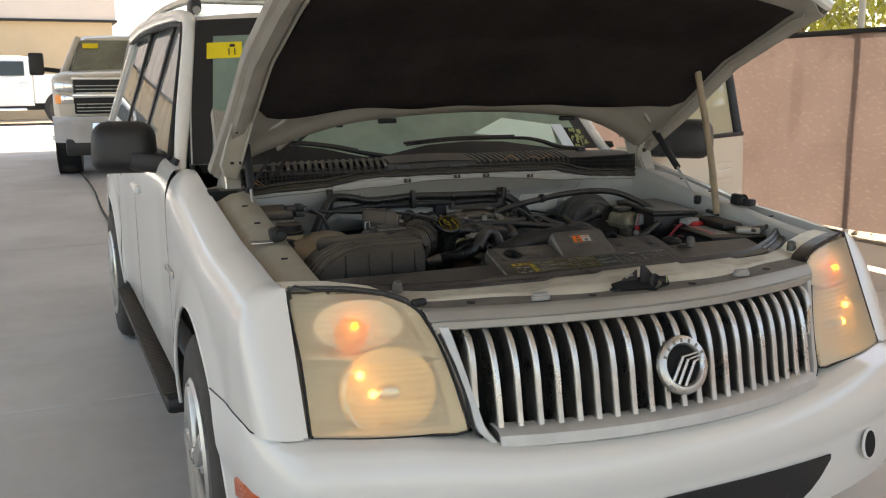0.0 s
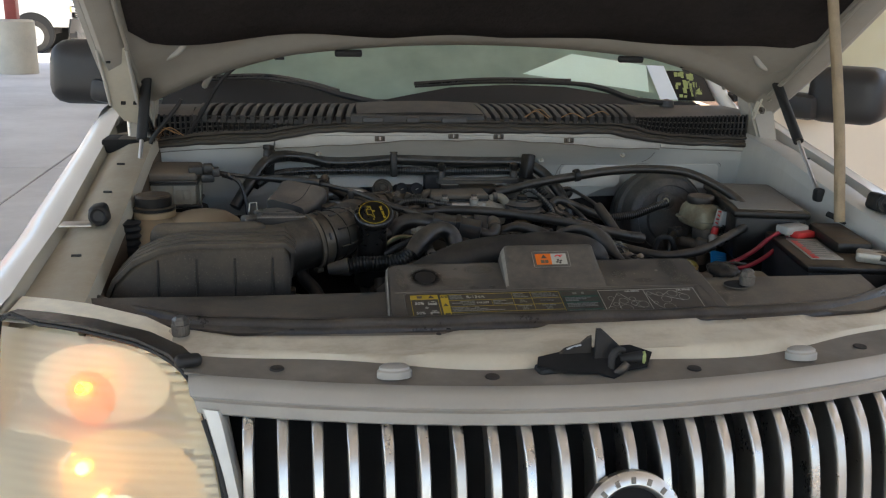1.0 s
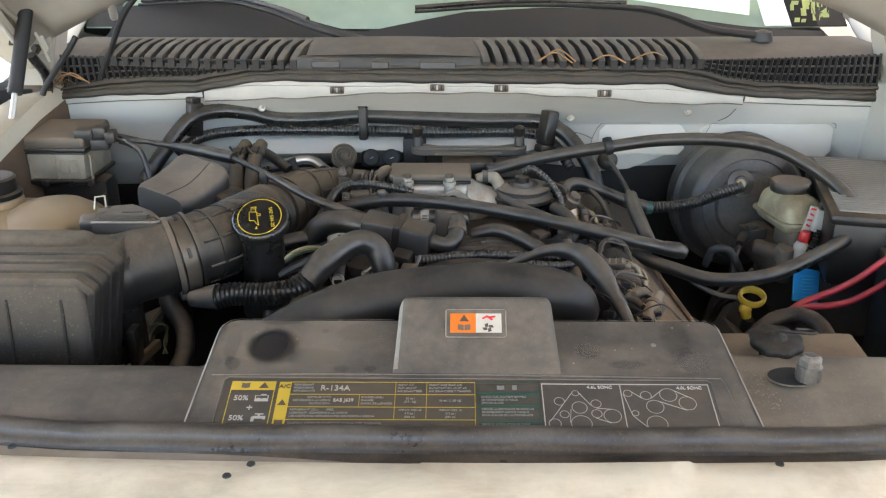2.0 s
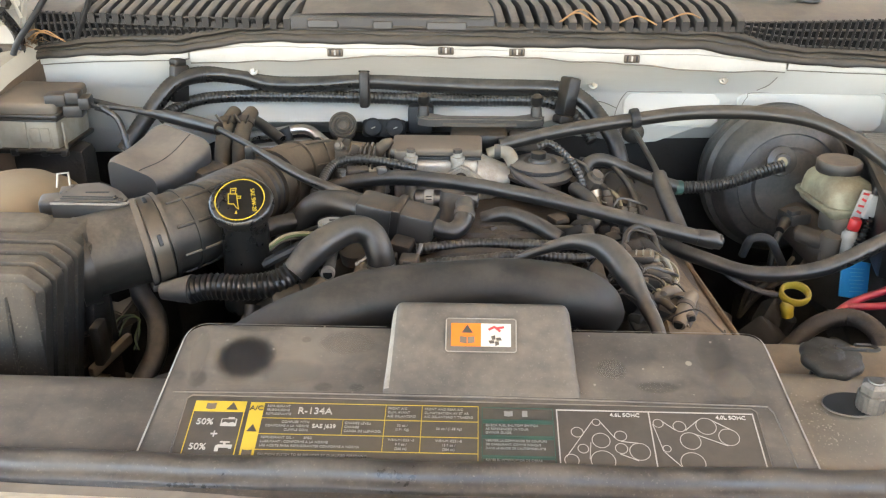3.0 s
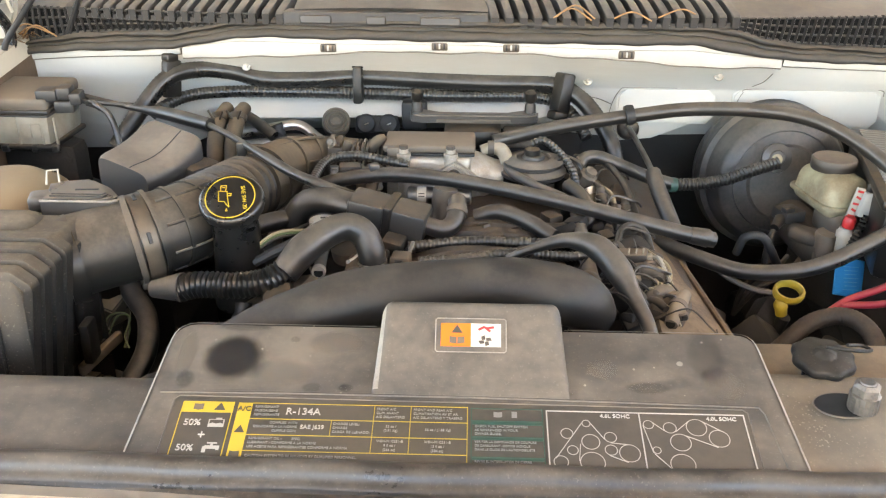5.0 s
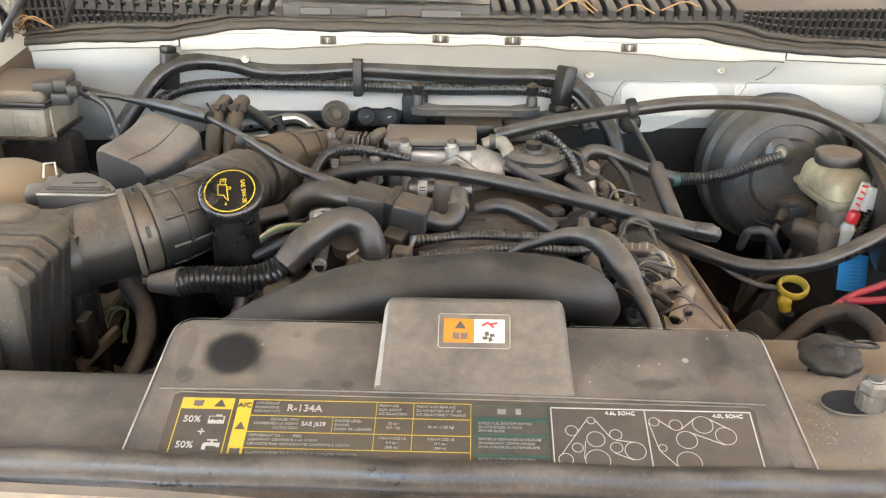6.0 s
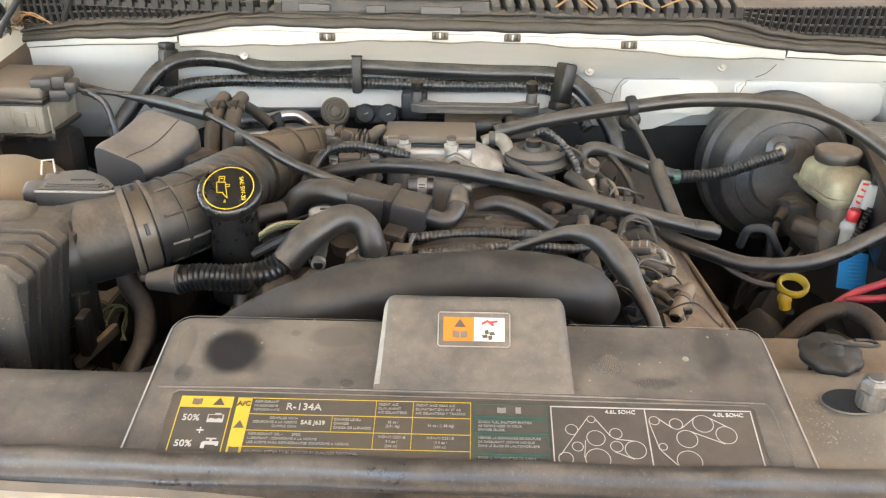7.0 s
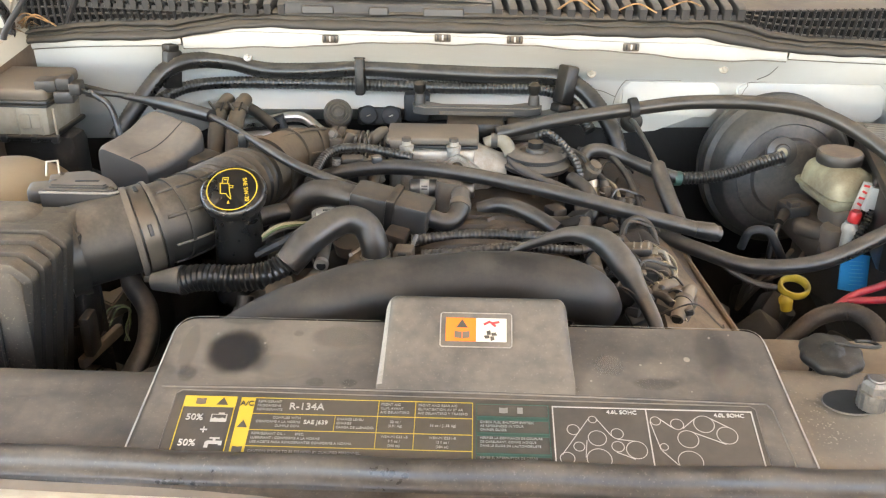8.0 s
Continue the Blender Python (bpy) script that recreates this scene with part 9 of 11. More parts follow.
part("hook_boot", tube([(0.184, 0.580, 0.946), (0.192, 0.588, 0.957), (0.204, 0.594, 0.963), (0.214, 0.596, 0.960), (0.219, 0.596, 0.948)], [0.007, 0.0075, 0.008, 0.0075, 0.006], sides=14), M["brown_cap"], eng)
for x, y, z, a, w in ((0.211, 0.570, 0.948, -38, 0.015), (0.225, 0.578, 0.945, -30, 0.013), (0.176, 0.562, 0.946, 20, 0.024), (0.190, 0.618, 0.950, 15, 0.020), (0.200, 0.622, 0.944, -20, 0.016)):
    pb = part("plug_body", rbox((w, 0.034, 0.014), (x, y, z), 0.003, (18, 0, a)), M["grime"], eng)
    part("plug_slot", rbox((w * 0.5, 0.010, 0.003), (x - 0.004, y - 0.012, z + 0.0045), 0.001, (18, 0, a), segs=1), M["dark"], pb)
cbt = part("coil_boot", tube([(0.230, 0.590, 0.962), (0.224, 0.580, 0.962), (0.215, 0.562, 0.957), (0.207, 0.546, 0.950)], [0.0065, 0.0085, 0.0092, 0.0070], sides=16), M["lid_dust"], eng, "pale dusty coil boot")
part("boot_mouth", lathe([(0.001, 0.0), (0.0050, 0.0)], pose(0.206, 0.5445, 0.9515, 68, 0, -28), sides=14), M["void"], cbt)
part("boot_ring", tube([(0.219, 0.571, 0.960), (0.2165, 0.566, 0.9585)], 0.0100, sides=18, smooth_path=False), M["grime"], cbt)
sq = part("square_plug", rbox((0.020, 0.026, 0.018), (0.192, 0.612, 0.955), 0.002, (10, 0, -18)), M["dark"], eng)
part("plug_mouth", rbox((0.013, 0.014, 0.002), (0.191, 0.610, 0.9645), 0.0006, (10, 0, -18), segs=1), M["void"], sq)
for q in (0.0, 0.004, 0.008):
    part("bare_lead", tube([(0.196 + q, 0.617, 0.962), (0.201 + q, 0.612, 0.969 - q), (0.202 + q, 0.602, 0.966), (0.197 + q * 0.6, 0.594, 0.953)], 0.0011, sides=6), M["wire_cream"], eng)
part("round_sensor", lathe([(0.008, -0.02), (0.008, 0.0), (0.006, 0.002), (0.004, 0.0), (0.001, 0.0)], pose(0.214, 0.600, 0.958, 30, 10, 0), sides=20), M["loom"], eng)
for (x, y, z), w, a in (((0.216, 0.628, 0.948), 0.012, 30), ((0.207, 0.640, 0.950), 0.010, -20), ((0.222, 0.612, 0.944), 0.010, 60), ((0.172, 0.640, 0.962), 0.012, 10), ((0.168, 0.672, 0.965), 0.014, -30)):
    pc = part("wire_clip", rbox((w, 0.018, 0.010), (x, y, z), 0.002, (12, 0, a)), M["lid_dust"] if w == 0.010 else M["grime"], eng)
    part("clip_slot", rbox((w * 0.6, 0.004, 0.002), (x, y, z + 0.0052), 0.0005, (12, 0, a), segs=1), M["void"], pc)
part("twisted_leads", tube([(0.206, 0.673, 0.966), (0.213, 0.660, 0.972), (0.219, 0.650, 0.962), (0.221, 0.632, 0.956), (0.214, 0.620, 0.950)], 0.0024, sides=8, ribs=0.0006, pitch=0.004), M["relay"], eng)
rnd = random.Random(93)
for k in range(14):
    y = 0.555 + 0.155 * k / 14
    x = 0.198 + 0.022 * rnd.random() + 0.05 * (0.66 - y) * 0.2
    z = 0.956 + rnd.uniform(-0.004, 0.006)
    a = rnd.uniform(-60, 60)
    if k % 3 == 0:
        pl = part("small_plug", rbox((0.010, 0.016, 0.009), (x, y, z), 0.0016, (rnd.uniform(-15, 15), rnd.uniform(-20, 20), a), segs=1), M["brown_cap"], eng)
        part("plug_mouth", rbox((0.006, 0.002, 0.005), (x + 0.008 * math.sin(radians(a)), y - 0.008 * math.cos(radians(a)), z), 0.0004, (0, 0, a), segs=1), M["void"], pl)
    else:
        part("thin_lead", tube([(x - 0.012, y + 0.010, z - 0.004), (x - 0.004, y + rnd.uniform(-0.006, 0.010), z + 0.010), (x + 0.006, y - 0.004, z + rnd.uniform(0.002, 0.012)), (x + 0.012, y - 0.016, z - 0.008)], rnd.uniform(0.0008, 0.0013), sides=5, n=5), rnd.choice([M["wire_cream"], M["loom"], M["grime"], M["loom"]]), eng)
# fittings under the breather bend
wc = part("sensor_top", lathe([(0.0105, -0.022), (0.0105, 0.0), (0.0115, 0.001), (0.0115, 0.006), (0.0095, 0.0075), (0.001, 0.0078)], pose(-0.173, 0.690, 0.995), sides=28), M["label_white"], eng, "pale round sensor top")
part("top_slot", rbox((0.009, 0.003, 0.001), (-0.172, 0.689, 1.0031), 0.0003, (0, 0, 8), segs=1), M["black"], wc)
pp = part("outlet_pipe", tube([(-0.166, 0.672, 0.984), (-0.168, 0.645, 0.980), (-0.167, 0.606, 0.974)], [0.006, 0.0068, 0.0068], sides=18, smooth_path=False), M["bolt"], eng, "short bright outlet pipe")
part("pipe_rim", tube([(-0.167, 0.610, 0.9745), (-0.167, 0.604, 0.9738)], 0.0078, sides=18, smooth_path=False), M["steel"], pp)
part("pipe_bore", lathe([(0.001, 0.0), (0.0052, 0.0)], pose(-0.167, 0.6035, 0.9737, 84, 0, 0), sides=16), M["void"], pp)
rf = part("round_fitting", lathe([(0.017, -0.012), (0.019, 0.0), (0.019, 0.004), (0.012, 0.006), (0.001, 0.006)], pose(-0.146, 0.682, 0.966, 12, 0, 0), sides=28), M["clamp"], eng)
part("fitting_clip", tube([(-0.143, 0.650, 0.955), (-0.139, 0.648, 0.967), (-0.134, 0.650, 0.970), (-0.128, 0.655, 0.974)], 0.0016, sides=8), M["steel"], rf)
part("fitting_screw", lathe([(0.001, 0.004), (0.0035, 0.004), (0.004, 0.0)], pose(-0.140, 0.648, 0.966, 60, 0, 0) @ Matrix.Scale(0.7, 4), sides=10), M["bolt"], rf)
tc = part("tan_block", rbox((0.022, 0.020, 0.026), (-0.081, 0.662, 0.958), 0.003, (4, 0, -8)), M["grime"], eng)
part("block_slot", rbox((0.010, 0.002, 0.004), (-0.083, 0.6515, 0.966), 0.0006, (4, 0, -14), segs=1), M["black"], tc)
part("block_pin", tube([(-0.072, 0.672, 0.968), (-0.068, 0.682, 0.977)], 0.0025, sides=8, smooth_path=False), M["bolt"], tc)
# throttle linkage beside the plenum
lk = part("linkage_bracket", rbox((0.022, 0.012, 0.040), (-0.193, 0.928, 0.990), 0.004, (0, 6, -12)), M["grime"], eng, "dust-brown throttle linkage")
part("linkage_bolt", lathe([(0.001, 0.006), (0.0046, 0.006), (0.005, 0.003), (0.0082, 0.002), (0.0082, 0.0)], pose(-0.196, 0.917, 1.020, 72, 0, -8) @ Matrix.Scale(0.8, 4), sides=20), M["clamp"], lk)
part("linkage_arm", rbox((0.014, 0.010, 0.050), (-0.180, 0.922, 0.998), 0.004, (0, 22, 0)), M["elbow"], lk)
for k in range(4):
    part("linkage_fin", rbox((0.0035, 0.020, 0.016), (-0.166 + 0.0065 * k, 0.918, 1.010), 0.0012, (0, 10, 0), segs=1), M["grime"], lk)
part("linkage_yoke", tube([(-0.146, 0.925, 1.000), (-0.139, 0.925, 1.012), (-0.131, 0.928, 1.020), (-0.124, 0.935, 1.022)], [0.005, 0.008, 0.008, 0.005], sides=12), M["elbow"], lk)
part("return_spring", tube([(-0.186, 0.862, 0.982), (-0.185, 0.864, 1.004)], 0.0062, ribs=0.0010, pitch=0.003, sides=14, smooth_path=False), M["bolt"], lk)
part("linkage_plate", rbox((0.030, 0.016, 0.012), (-0.166, 0.882, 0.995), 0.003, (10, 0, 6)), M["grime"], lk)
for k in range(5):
    part("linkage_fin", rbox((0.003, 0.012, 0.014), (-0.178 + 0.008 * k, 0.892, 1.003), 0.001, (0, 8, 0), segs=1), M["elbow"], lk)
part("sensor_plug", rbox((0.014, 0.014, 0.012), (-0.131, 0.862, 1.003), 0.003, (0, 0, 14)), M["resonator"], lk)
# throttle body and plenum
tb = part("throttle_body", rbox((0.122, 0.070, 0.080), (-0.060, 0.946, 0.962), 0.010, segs=3, taper=(1.0, 0.96)), M["alloy"], suv, "grey cast throttle body")
part("plenum_lid", rbox((0.128, 0.070, 0.011), (-0.060, 0.949, 1.0115), 0.004, segs=3), M["lid_dust"], tb)
part("lid_gasket", rbox((0.126, 0.069, 0.004), (-0.060, 0.948, 1.004), 0.001), M["black"], tb)
part("lid_lip", rbox((0.020, 0.012, 0.014), (-0.108, 0.913, 1.009), 0.003), M["lid_dust"], tb)
part("side_cone", lathe([(0.037, 0.0), (0.034, 0.010), (0.024, 0.034), (0.021, 0.046), (0.001, 0.047)], pose(-0.002, 0.94, 0.966, 0, 90, 0), sides=28), M["alloy"], tb)
for x in (-0.095, -0.030):
    part("lid_boss", lathe([(0.0085, -0.055), (0.0085, 0.0), (0.010, 0.001), (0.010, 0.006), (0.0065, 0.007), (0.0065, 0.012), (0.001, 0.0125)], pose(x, 0.910, 1.002), sides=18), M["alloy"], tb)
    part("boss_bolt", lathe([(0.0062, 0.0), (0.0062, 0.006), (0.001, 0.0065)], pose(x, 0.910, 1.013), sides=6), M["grime"], tb)
part("casting_web", rbox((0.020, 0.010, 0.05), (-0.062, 0.901, 0.965), 0.004), M["alloy"], tb)
part("flange_plate", plate([(-0.057, 0.968), (0.012, 0.968), (0.012, 0.974), (-0.016, 0.995), (-0.025, 0.999), (-0.034, 0.994), (-0.057, 0.974)], 0.012, Matrix.Translation((0, 0.894, 0)) @ UP, 0.003), M["alloy"], tb)
part("flange_bolt", lathe([(0.001, 0.005), (0.0055, 0.005), (0.0062, 0.002), (0.009, 0.0015), (0.009, 0.0)], pose(-0.025, 0.893, 0.982, 90, 0, 0), sides=18), M["elbow"], tb)
part("idle_valve", lathe([(0.008, -0.024), (0.0115, -0.022), (0.0115, 0.060), (0.009, 0.0615), (0.001, 0.062)], pose(-0.062, 0.835, 0.975, 0, 90, 0)), M["bolt"], tb)
part("valve_label", lathe([(0.0118, -0.006), (0.0118, 0.006)], pose(-0.066, 0.835, 0.975, 0, 90, 0)), M["label_cream"], tb)
for z in (0.982, 0.978, 0.974):
    part("label_line", rbox((0.008, 0.001, 0.0012), (-0.066, 0.8236 + 0.0006 * (z < 0.975), z), 0.0002, segs=1), M["label_black"], tb)
part("pipe_stub", tube([(-0.034, 0.806, 0.996), (-0.036, 0.803, 0.980), (-0.038, 0.80, 0.962), (-0.045, 0.795, 0.945)], [0.0155, 0.0155, 0.0145, 0.0125], sides=20), M["grime"], tb)
# accelerator cable bracket
ac = part("cable_bracket", plate([(-0.095, 0.012), (-0.092, -0.006), (-0.076, -0.014), (-0.050, -0.012), (0.052, -0.012), (0.078, -0.014), (0.094, -0.006), (0.097, 0.012), (0.074, 0.016), (0.05, 0.004), (-0.05, 0.004), (-0.072, 0.016)], 0.013, pose(0.001, 1.026, 1.033), 0.003, segs=3), M["sensor"], suv, "dusty cable bracket with two posts")
for x in (-0.083, 0.085):
    part("post", lathe([(0.009, 0.0), (0.008, 0.018), (0.006, 0.022), (0.009, 0.026), (0.009, 0.036), (0.005, 0.040), (0.001, 0.041)], pose(x, 1.03, 1.026), sides=16), M["plastic"], ac)
part("bracket_rim", rbox((0.110, 0.004, 0.006), (0.001, 1.0125, 1.023), 0.002), M["grime"], ac)
part("bracket_block", rbox((0.085, 0.06, 0.03), (0.0, 1.02, 1.0), 0.006), M["plastic"], ac)
part("bracket_tail", rbox((0.05, 0.05, 0.022), (0.07, 1.015, 1.0), 0.006), M["grime"], ac)
# valve with diaphragm
ev = part("egr_valve", lathe([(0.018, -0.06), (0.020, -0.026), (0.044, -0.024), (0.047, -0.021), (0.047, -0.017), (0.040, -0.015), (0.037, -0.011), (0.038, -0.009), (0.043, -0.007), (0.043, -0.003), (0.036, -0.0005), (0.034, 0.001), (0.024, 0.002), (0.022, -0.0005), (0.016, -0.0005), (0.015, 0.004), (0.001, 0.005)], pose(0.086, 0.935, 0.995), sides=56), M["sensor"], suv, "dusty round diaphragm valve")
part("hub_cap", lathe([(0.011, 0.0), (0.011, 0.008), (0.007, 0.010), (0.001, 0.0105)], pose(0.084, 0.935, 1.000), sides=20), M["plastic"], ev)
ft = part("brass_fitting", lathe([(0.010, -0.012), (0.013, -0.010), (0.013, 0.008), (0.009, 0.010), (0.009, 0.016), (0.001, 0.017)], pose(0.158, 0.905, 0.976, 20, 25, 0), sides=8), M["grime"], suv, "pipe union with bright collar")
part("collar", tube([(0.161, 0.897, 0.965), (0.164, 0.892, 0.957)], 0.0098, sides=18, smooth_path=False), M["steel"], ft)
part("bright_pipe", tube([(0.164, 0.892, 0.959), (0.166, 0.885, 0.948), (0.160, 0.876, 0.936), (0.157, 0.868, 0.920)], 0.0075, sides=14), M["bright_pipe"], ft)
part("union_hose", tube([(0.155, 0.915, 0.985), (0.148, 0.925, 0.992), (0.128, 0.93, 0.998), (0.110, 0.92, 0.988), (0.105, 0.90, 0.965)], 0.0035, sides=8), M["hose"], ft)
part("valve_bracket", rbox((0.040, 0.016, 0.012), (0.078, 0.900, 0.955), 0.004, (10, 0, 12)), M["grime"], ev)
part("nipple_hose", tube([(0.084, 0.935, 1.016), (0.100, 0.93, 1.022), (0.125, 0.915, 1.005), (0.140, 0.89, 0.985), (0.142, 0.86, 0.958), (0.140, 0.83, 0.93)], 0.0058, ribs=0.0014, pitch=0.006), M["loom"], ev)
el = part("vacuum_elbow", tube([(0.012, 0.955, 0.998), (0.026, 0.957, 1.001), (0.040, 0.954, 1.000), (0.047, 0.942, 0.994), (0.049, 0.930, 0.986)], [0.0075, 0.0085, 0.0100, 0.0098, 0.0082], sides=18), M["relay"], suv, "pale grey vacuum elbow")
part("elbow_cuff", tube([(0.022, 0.957, 1.001), (0.031, 0.957, 1.001)], 0.0108, sides=18, smooth_path=False), M["sensor"], el)
part("vacuum_line", tube([(0.049, 0.932, 0.988), (0.055, 0.908, 0.983), (0.082, 0.874, 0.978), (0.124, 0.850, 0.968), (0.153, 0.826, 0.955), (0.170, 0.80, 0.940)], 0.0060, sides=14), M["bright_hose"], el)
# oil filler
OC = pose(-0.269, 0.652, 1.040, 34, 0, 0)
of = part("oil_filler", tube([(-0.272, 0.675, 0.90), (-0.271, 0.672, 0.955), (-0.270, 0.664, 1.010), (-0.269, 0.657, 1.027)], [0.033, 0.030, 0.027, 0.026], sides=24), M["clean"], suv, "black oil filler neck and cap")
oc = part("oil_cap", lathe([(0.026, -0.020), (0.031, -0.015), (0.0352, -0.011), (0.0358, -0.004), (0.0345, 0.0), (0.0315, 0.0025), (0.001, 0.0025)], OC, sides=64, lobes=2, lobe_depth=0.03), M["clean"], of, "black cap with yellow oil-can print")
b = bmesh.new()
n = 48
vi = [b.verts.new(OC @ Vector((0.0268 * math.cos(6.2832 * k / n), 0.0268 * math.sin(6.2832 * k / n), 0.0033))) for k in range(n)]
vo = [b.verts.new(OC @ Vector((0.0282 * math.cos(6.2832 * k / n), 0.0282 * math.sin(6.2832 * k / n), 0.0033))) for k in range(n)]
for k in range(n):
    b.faces.new((vi[k], vi[(k + 1) % n], vo[(k + 1) % n], vo[k]))
part("print_ring", b, M["label_yellow"], oc, smooth=0)
letters("SAE 5W-20", 0.0066, OC @ pose(0.0118, 0.0150, 0.0034, 0, 0, -77), M["label_yellow"], oc)
def can_line(pts, closed):
    for (x0, y0), (x1, y1) in zip(pts, pts[1:] + (pts[:1] if closed else [])):
        L = 0.0282 * math.hypot(x1 - x0, y1 - y0)
        part("can_print", plate([(-0.0005, -0.0005), (L + 0.0005, -0.0005), (L + 0.0005, 0.0005), (-0.0005, 0.0005)], 0.0003, OC @ pose(0.0282 * x0, 0.0282 * y0, 0.0034, 0, 0, math.degrees(math.atan2(y1 - y0, x1 - x0)))), M["label_yellow"], oc, smooth=0)
can_line([(-0.50, 0.26), (-0.16, 0.26), (-0.10, -0.02), (0.02, -0.46), (-0.10, -0.36), (-0.20, -0.22), (-0.42, -0.22)], True)
can_line([(-0.42, 0.28), (-0.44, 0.52), (-0.22, 0.54), (-0.22, 0.28)], False)
can_line([(-0.36, 0.44), (-0.28, 0.44)], False)
can_line([(-0.14, 0.16), (0.02, 0.16), (0.02, 0.06), (-0.10, 0.06)], False)
can_line([(-0.06, -0.56), (-0.08, -0.66), (-0.02, -0.66)], True)
part("filler_bracket", tube([(-0.25, 0.655, 0.96), (-0.22, 0.66, 0.975), (-0.19, 0.67, 0.985), (-0.16, 0.68, 0.975)], 0.006, sides=8), M["black"], of)

# ---- hoses and looms ----
hose_part("radiator_hose", [(-0.270, 0.460, 0.930), (-0.205, 0.480, 0.965), (-0.150, 0.493, 0.985), (-0.108, 0.508, 0.993), (-0.04, 0.520, 0.998), (0.03, 0.525, 1.000), (0.085, 0.527, 0.993), (0.112, 0.530, 0.982), (0.124, 0.540, 0.962)], [0.026, 0.029, 0.031, 0.0315, 0.031, 0.030, 0.031, 0.031, 0.026], material="fat_hose", sides=32, label="thick black upper radiator hose")
pv = hose_part("breather_tube", [(-0.325, 0.605, 0.950), (-0.30, 0.603, 0.957), (-0.262, 0.600, 0.958), (-0.225, 0.60, 0.964), (-0.198, 0.61, 0.978)], 0.0155, "clean", "black corrugated breather tube", ribs=0.0024, pitch=0.0056, sides=18)
part("breather_cone", tube([(-0.355, 0.61, 0.947), (-0.318, 0.604, 0.953)], [0.010, 0.017], sides=16, smooth_path=False), M["sensor"], pv)
part("breather_bend", tube([(-0.205, 0.605, 0.972), (-0.182, 0.628, 0.994), (-0.150, 0.658, 1.004), (-0.126, 0.662, 0.998), (-0.114, 0.655, 0.974), (-0.113, 0.652, 0.94)], [0.0155, 0.018, 0.0165, 0.016, 0.016, 0.016], sides=20), M["hose"], pv, "smooth rubber bend")
part("spring_clip", tube([(-0.1135, 0.653, 0.966), (-0.113, 0.653, 0.951)], 0.0175, sides=18, smooth_path=False), M["steel"], pv)
part("sensor_body", lathe([(0.011, -0.03), (0.012, 0.0), (0.017, 0.002), (0.017, 0.008), (0.007, 0.009), (0.007, 0.004), (0.001, 0.004)], pose(-0.176, 0.706, 0.985), sides=20), M["alloy"], suv)
for k, (mat_, dz) in enumerate((("loom", 0.0), ("wire_green", 0.004), ("wire_cream", 0.007))):
    hose_part("sensor_lead", [(-0.272, 0.664, 0.962 + dz), (-0.252, 0.662, 0.968 + dz), (-0.232, 0.672, 0.980 + dz), (-0.215, 0.682, 0.982 + dz), (-0.19, 0.70, 0.975 + dz)], 0.0018, mat_, sides=6)
cn = part("thermostat_neck", lathe([(0.034, -0.05), (0.036, 0.0), (0.030, 0.008), (0.012, 0.010), (0.001, 0.010)], pose(-0.135, 0.60, 0.942)), M["grime"], suv)
for x, y in ((-0.155, 0.572), (-0.118, 0.600), (-0.172, 0.605)):
    part("neck_bolt", lathe([(0.009, 0.0), (0.009, 0.014), (0.004, 0.018), (0.004, 0.030)], pose(x, y, 0.938, 18, 0, 0), sides=8), M["steel"], cn)
vb = part("check_valve", rbox((0.098, 0.042, 0.036), (-0.100, 0.732, 0.990), 0.005, (6, 9, -12)), M["grey"], suv, "black rectangular valve between hoses")
part("valve_band", rbox((0.012, 0.048, 0.042), (-0.098, 0.732, 0.990), 0.004, (6, 9, -12)), M["plastic"], vb)
part("valve_hose", tube([(-0.145, 0.742, 0.996), (-0.178, 0.752, 1.000), (-0.205, 0.758, 0.992), (-0.220, 0.758, 0.972), (-0.222, 0.755, 0.94)], 0.0165, sides=20), M["hose"], vb)
part("valve_elbow", tube([(-0.056, 0.722, 0.982), (-0.035, 0.722, 0.976), (-0.022, 0.735, 0.980), (-0.018, 0.752, 0.990), (-0.018, 0.772, 0.992)], [0.011, 0.011, 0.0115, 0.012, 0.012], sides=18), M["hose"], vb)
part("band_ring", tube([(-0.019, 0.744, 0.985), (-0.018, 0.752, 0.989)], 0.0135, sides=18, smooth_path=False), M["grime"], vb)
hose_part("bypass_hose", [(-0.29, 0.71, 0.96), (-0.26, 0.735, 0.972), (-0.22, 0.76, 0.972), (-0.18, 0.79, 0.965)], 0.012)
hose_part("wiring_cover", [(-0.585, 1.03, 1.050), (-0.545, 1.015, 1.046), (-0.512, 1.003, 1.043), (-0.500, 0.997, 1.0425), (-0.43, 0.950, 1.047), (-0.358, 0.902, 1.047)], [0.0042, 0.0042, 0.0044, 0.0090, 0.0098, 0.0092], label="black sheathed cable crossing the duct")
hose_part("throttle_cable", [(-0.362, 0.905, 1.047), (-0.318, 0.860, 1.044), (-0.283, 0.822, 1.041), (-0.229, 0.782, 1.026), (-0.187, 0.762, 1.016), (-0.147, 0.762, 1.002)], [0.0044, 0.0044, 0.0048, 0.0066, 0.0070, 0.0066])
lh = hose_part("vacuum_hose", [(-0.225, 0.865, 0.965), (-0.185, 0.86, 0.984), (-0.12, 0.86, 0.994), (-0.04, 0.838, 0.998), (0.05, 0.808, 0.994), (0.14, 0.78, 0.984), (0.22, 0.766, 0.968), (0.285, 0.76, 0.954), (0.302, 0.76, 0.951)], [0.010, 0.010, 0.0105, 0.0098, 0.0095, 0.0095, 0.0098, 0.010, 0.010], label="long black rubber vacuum hose", sides=14)
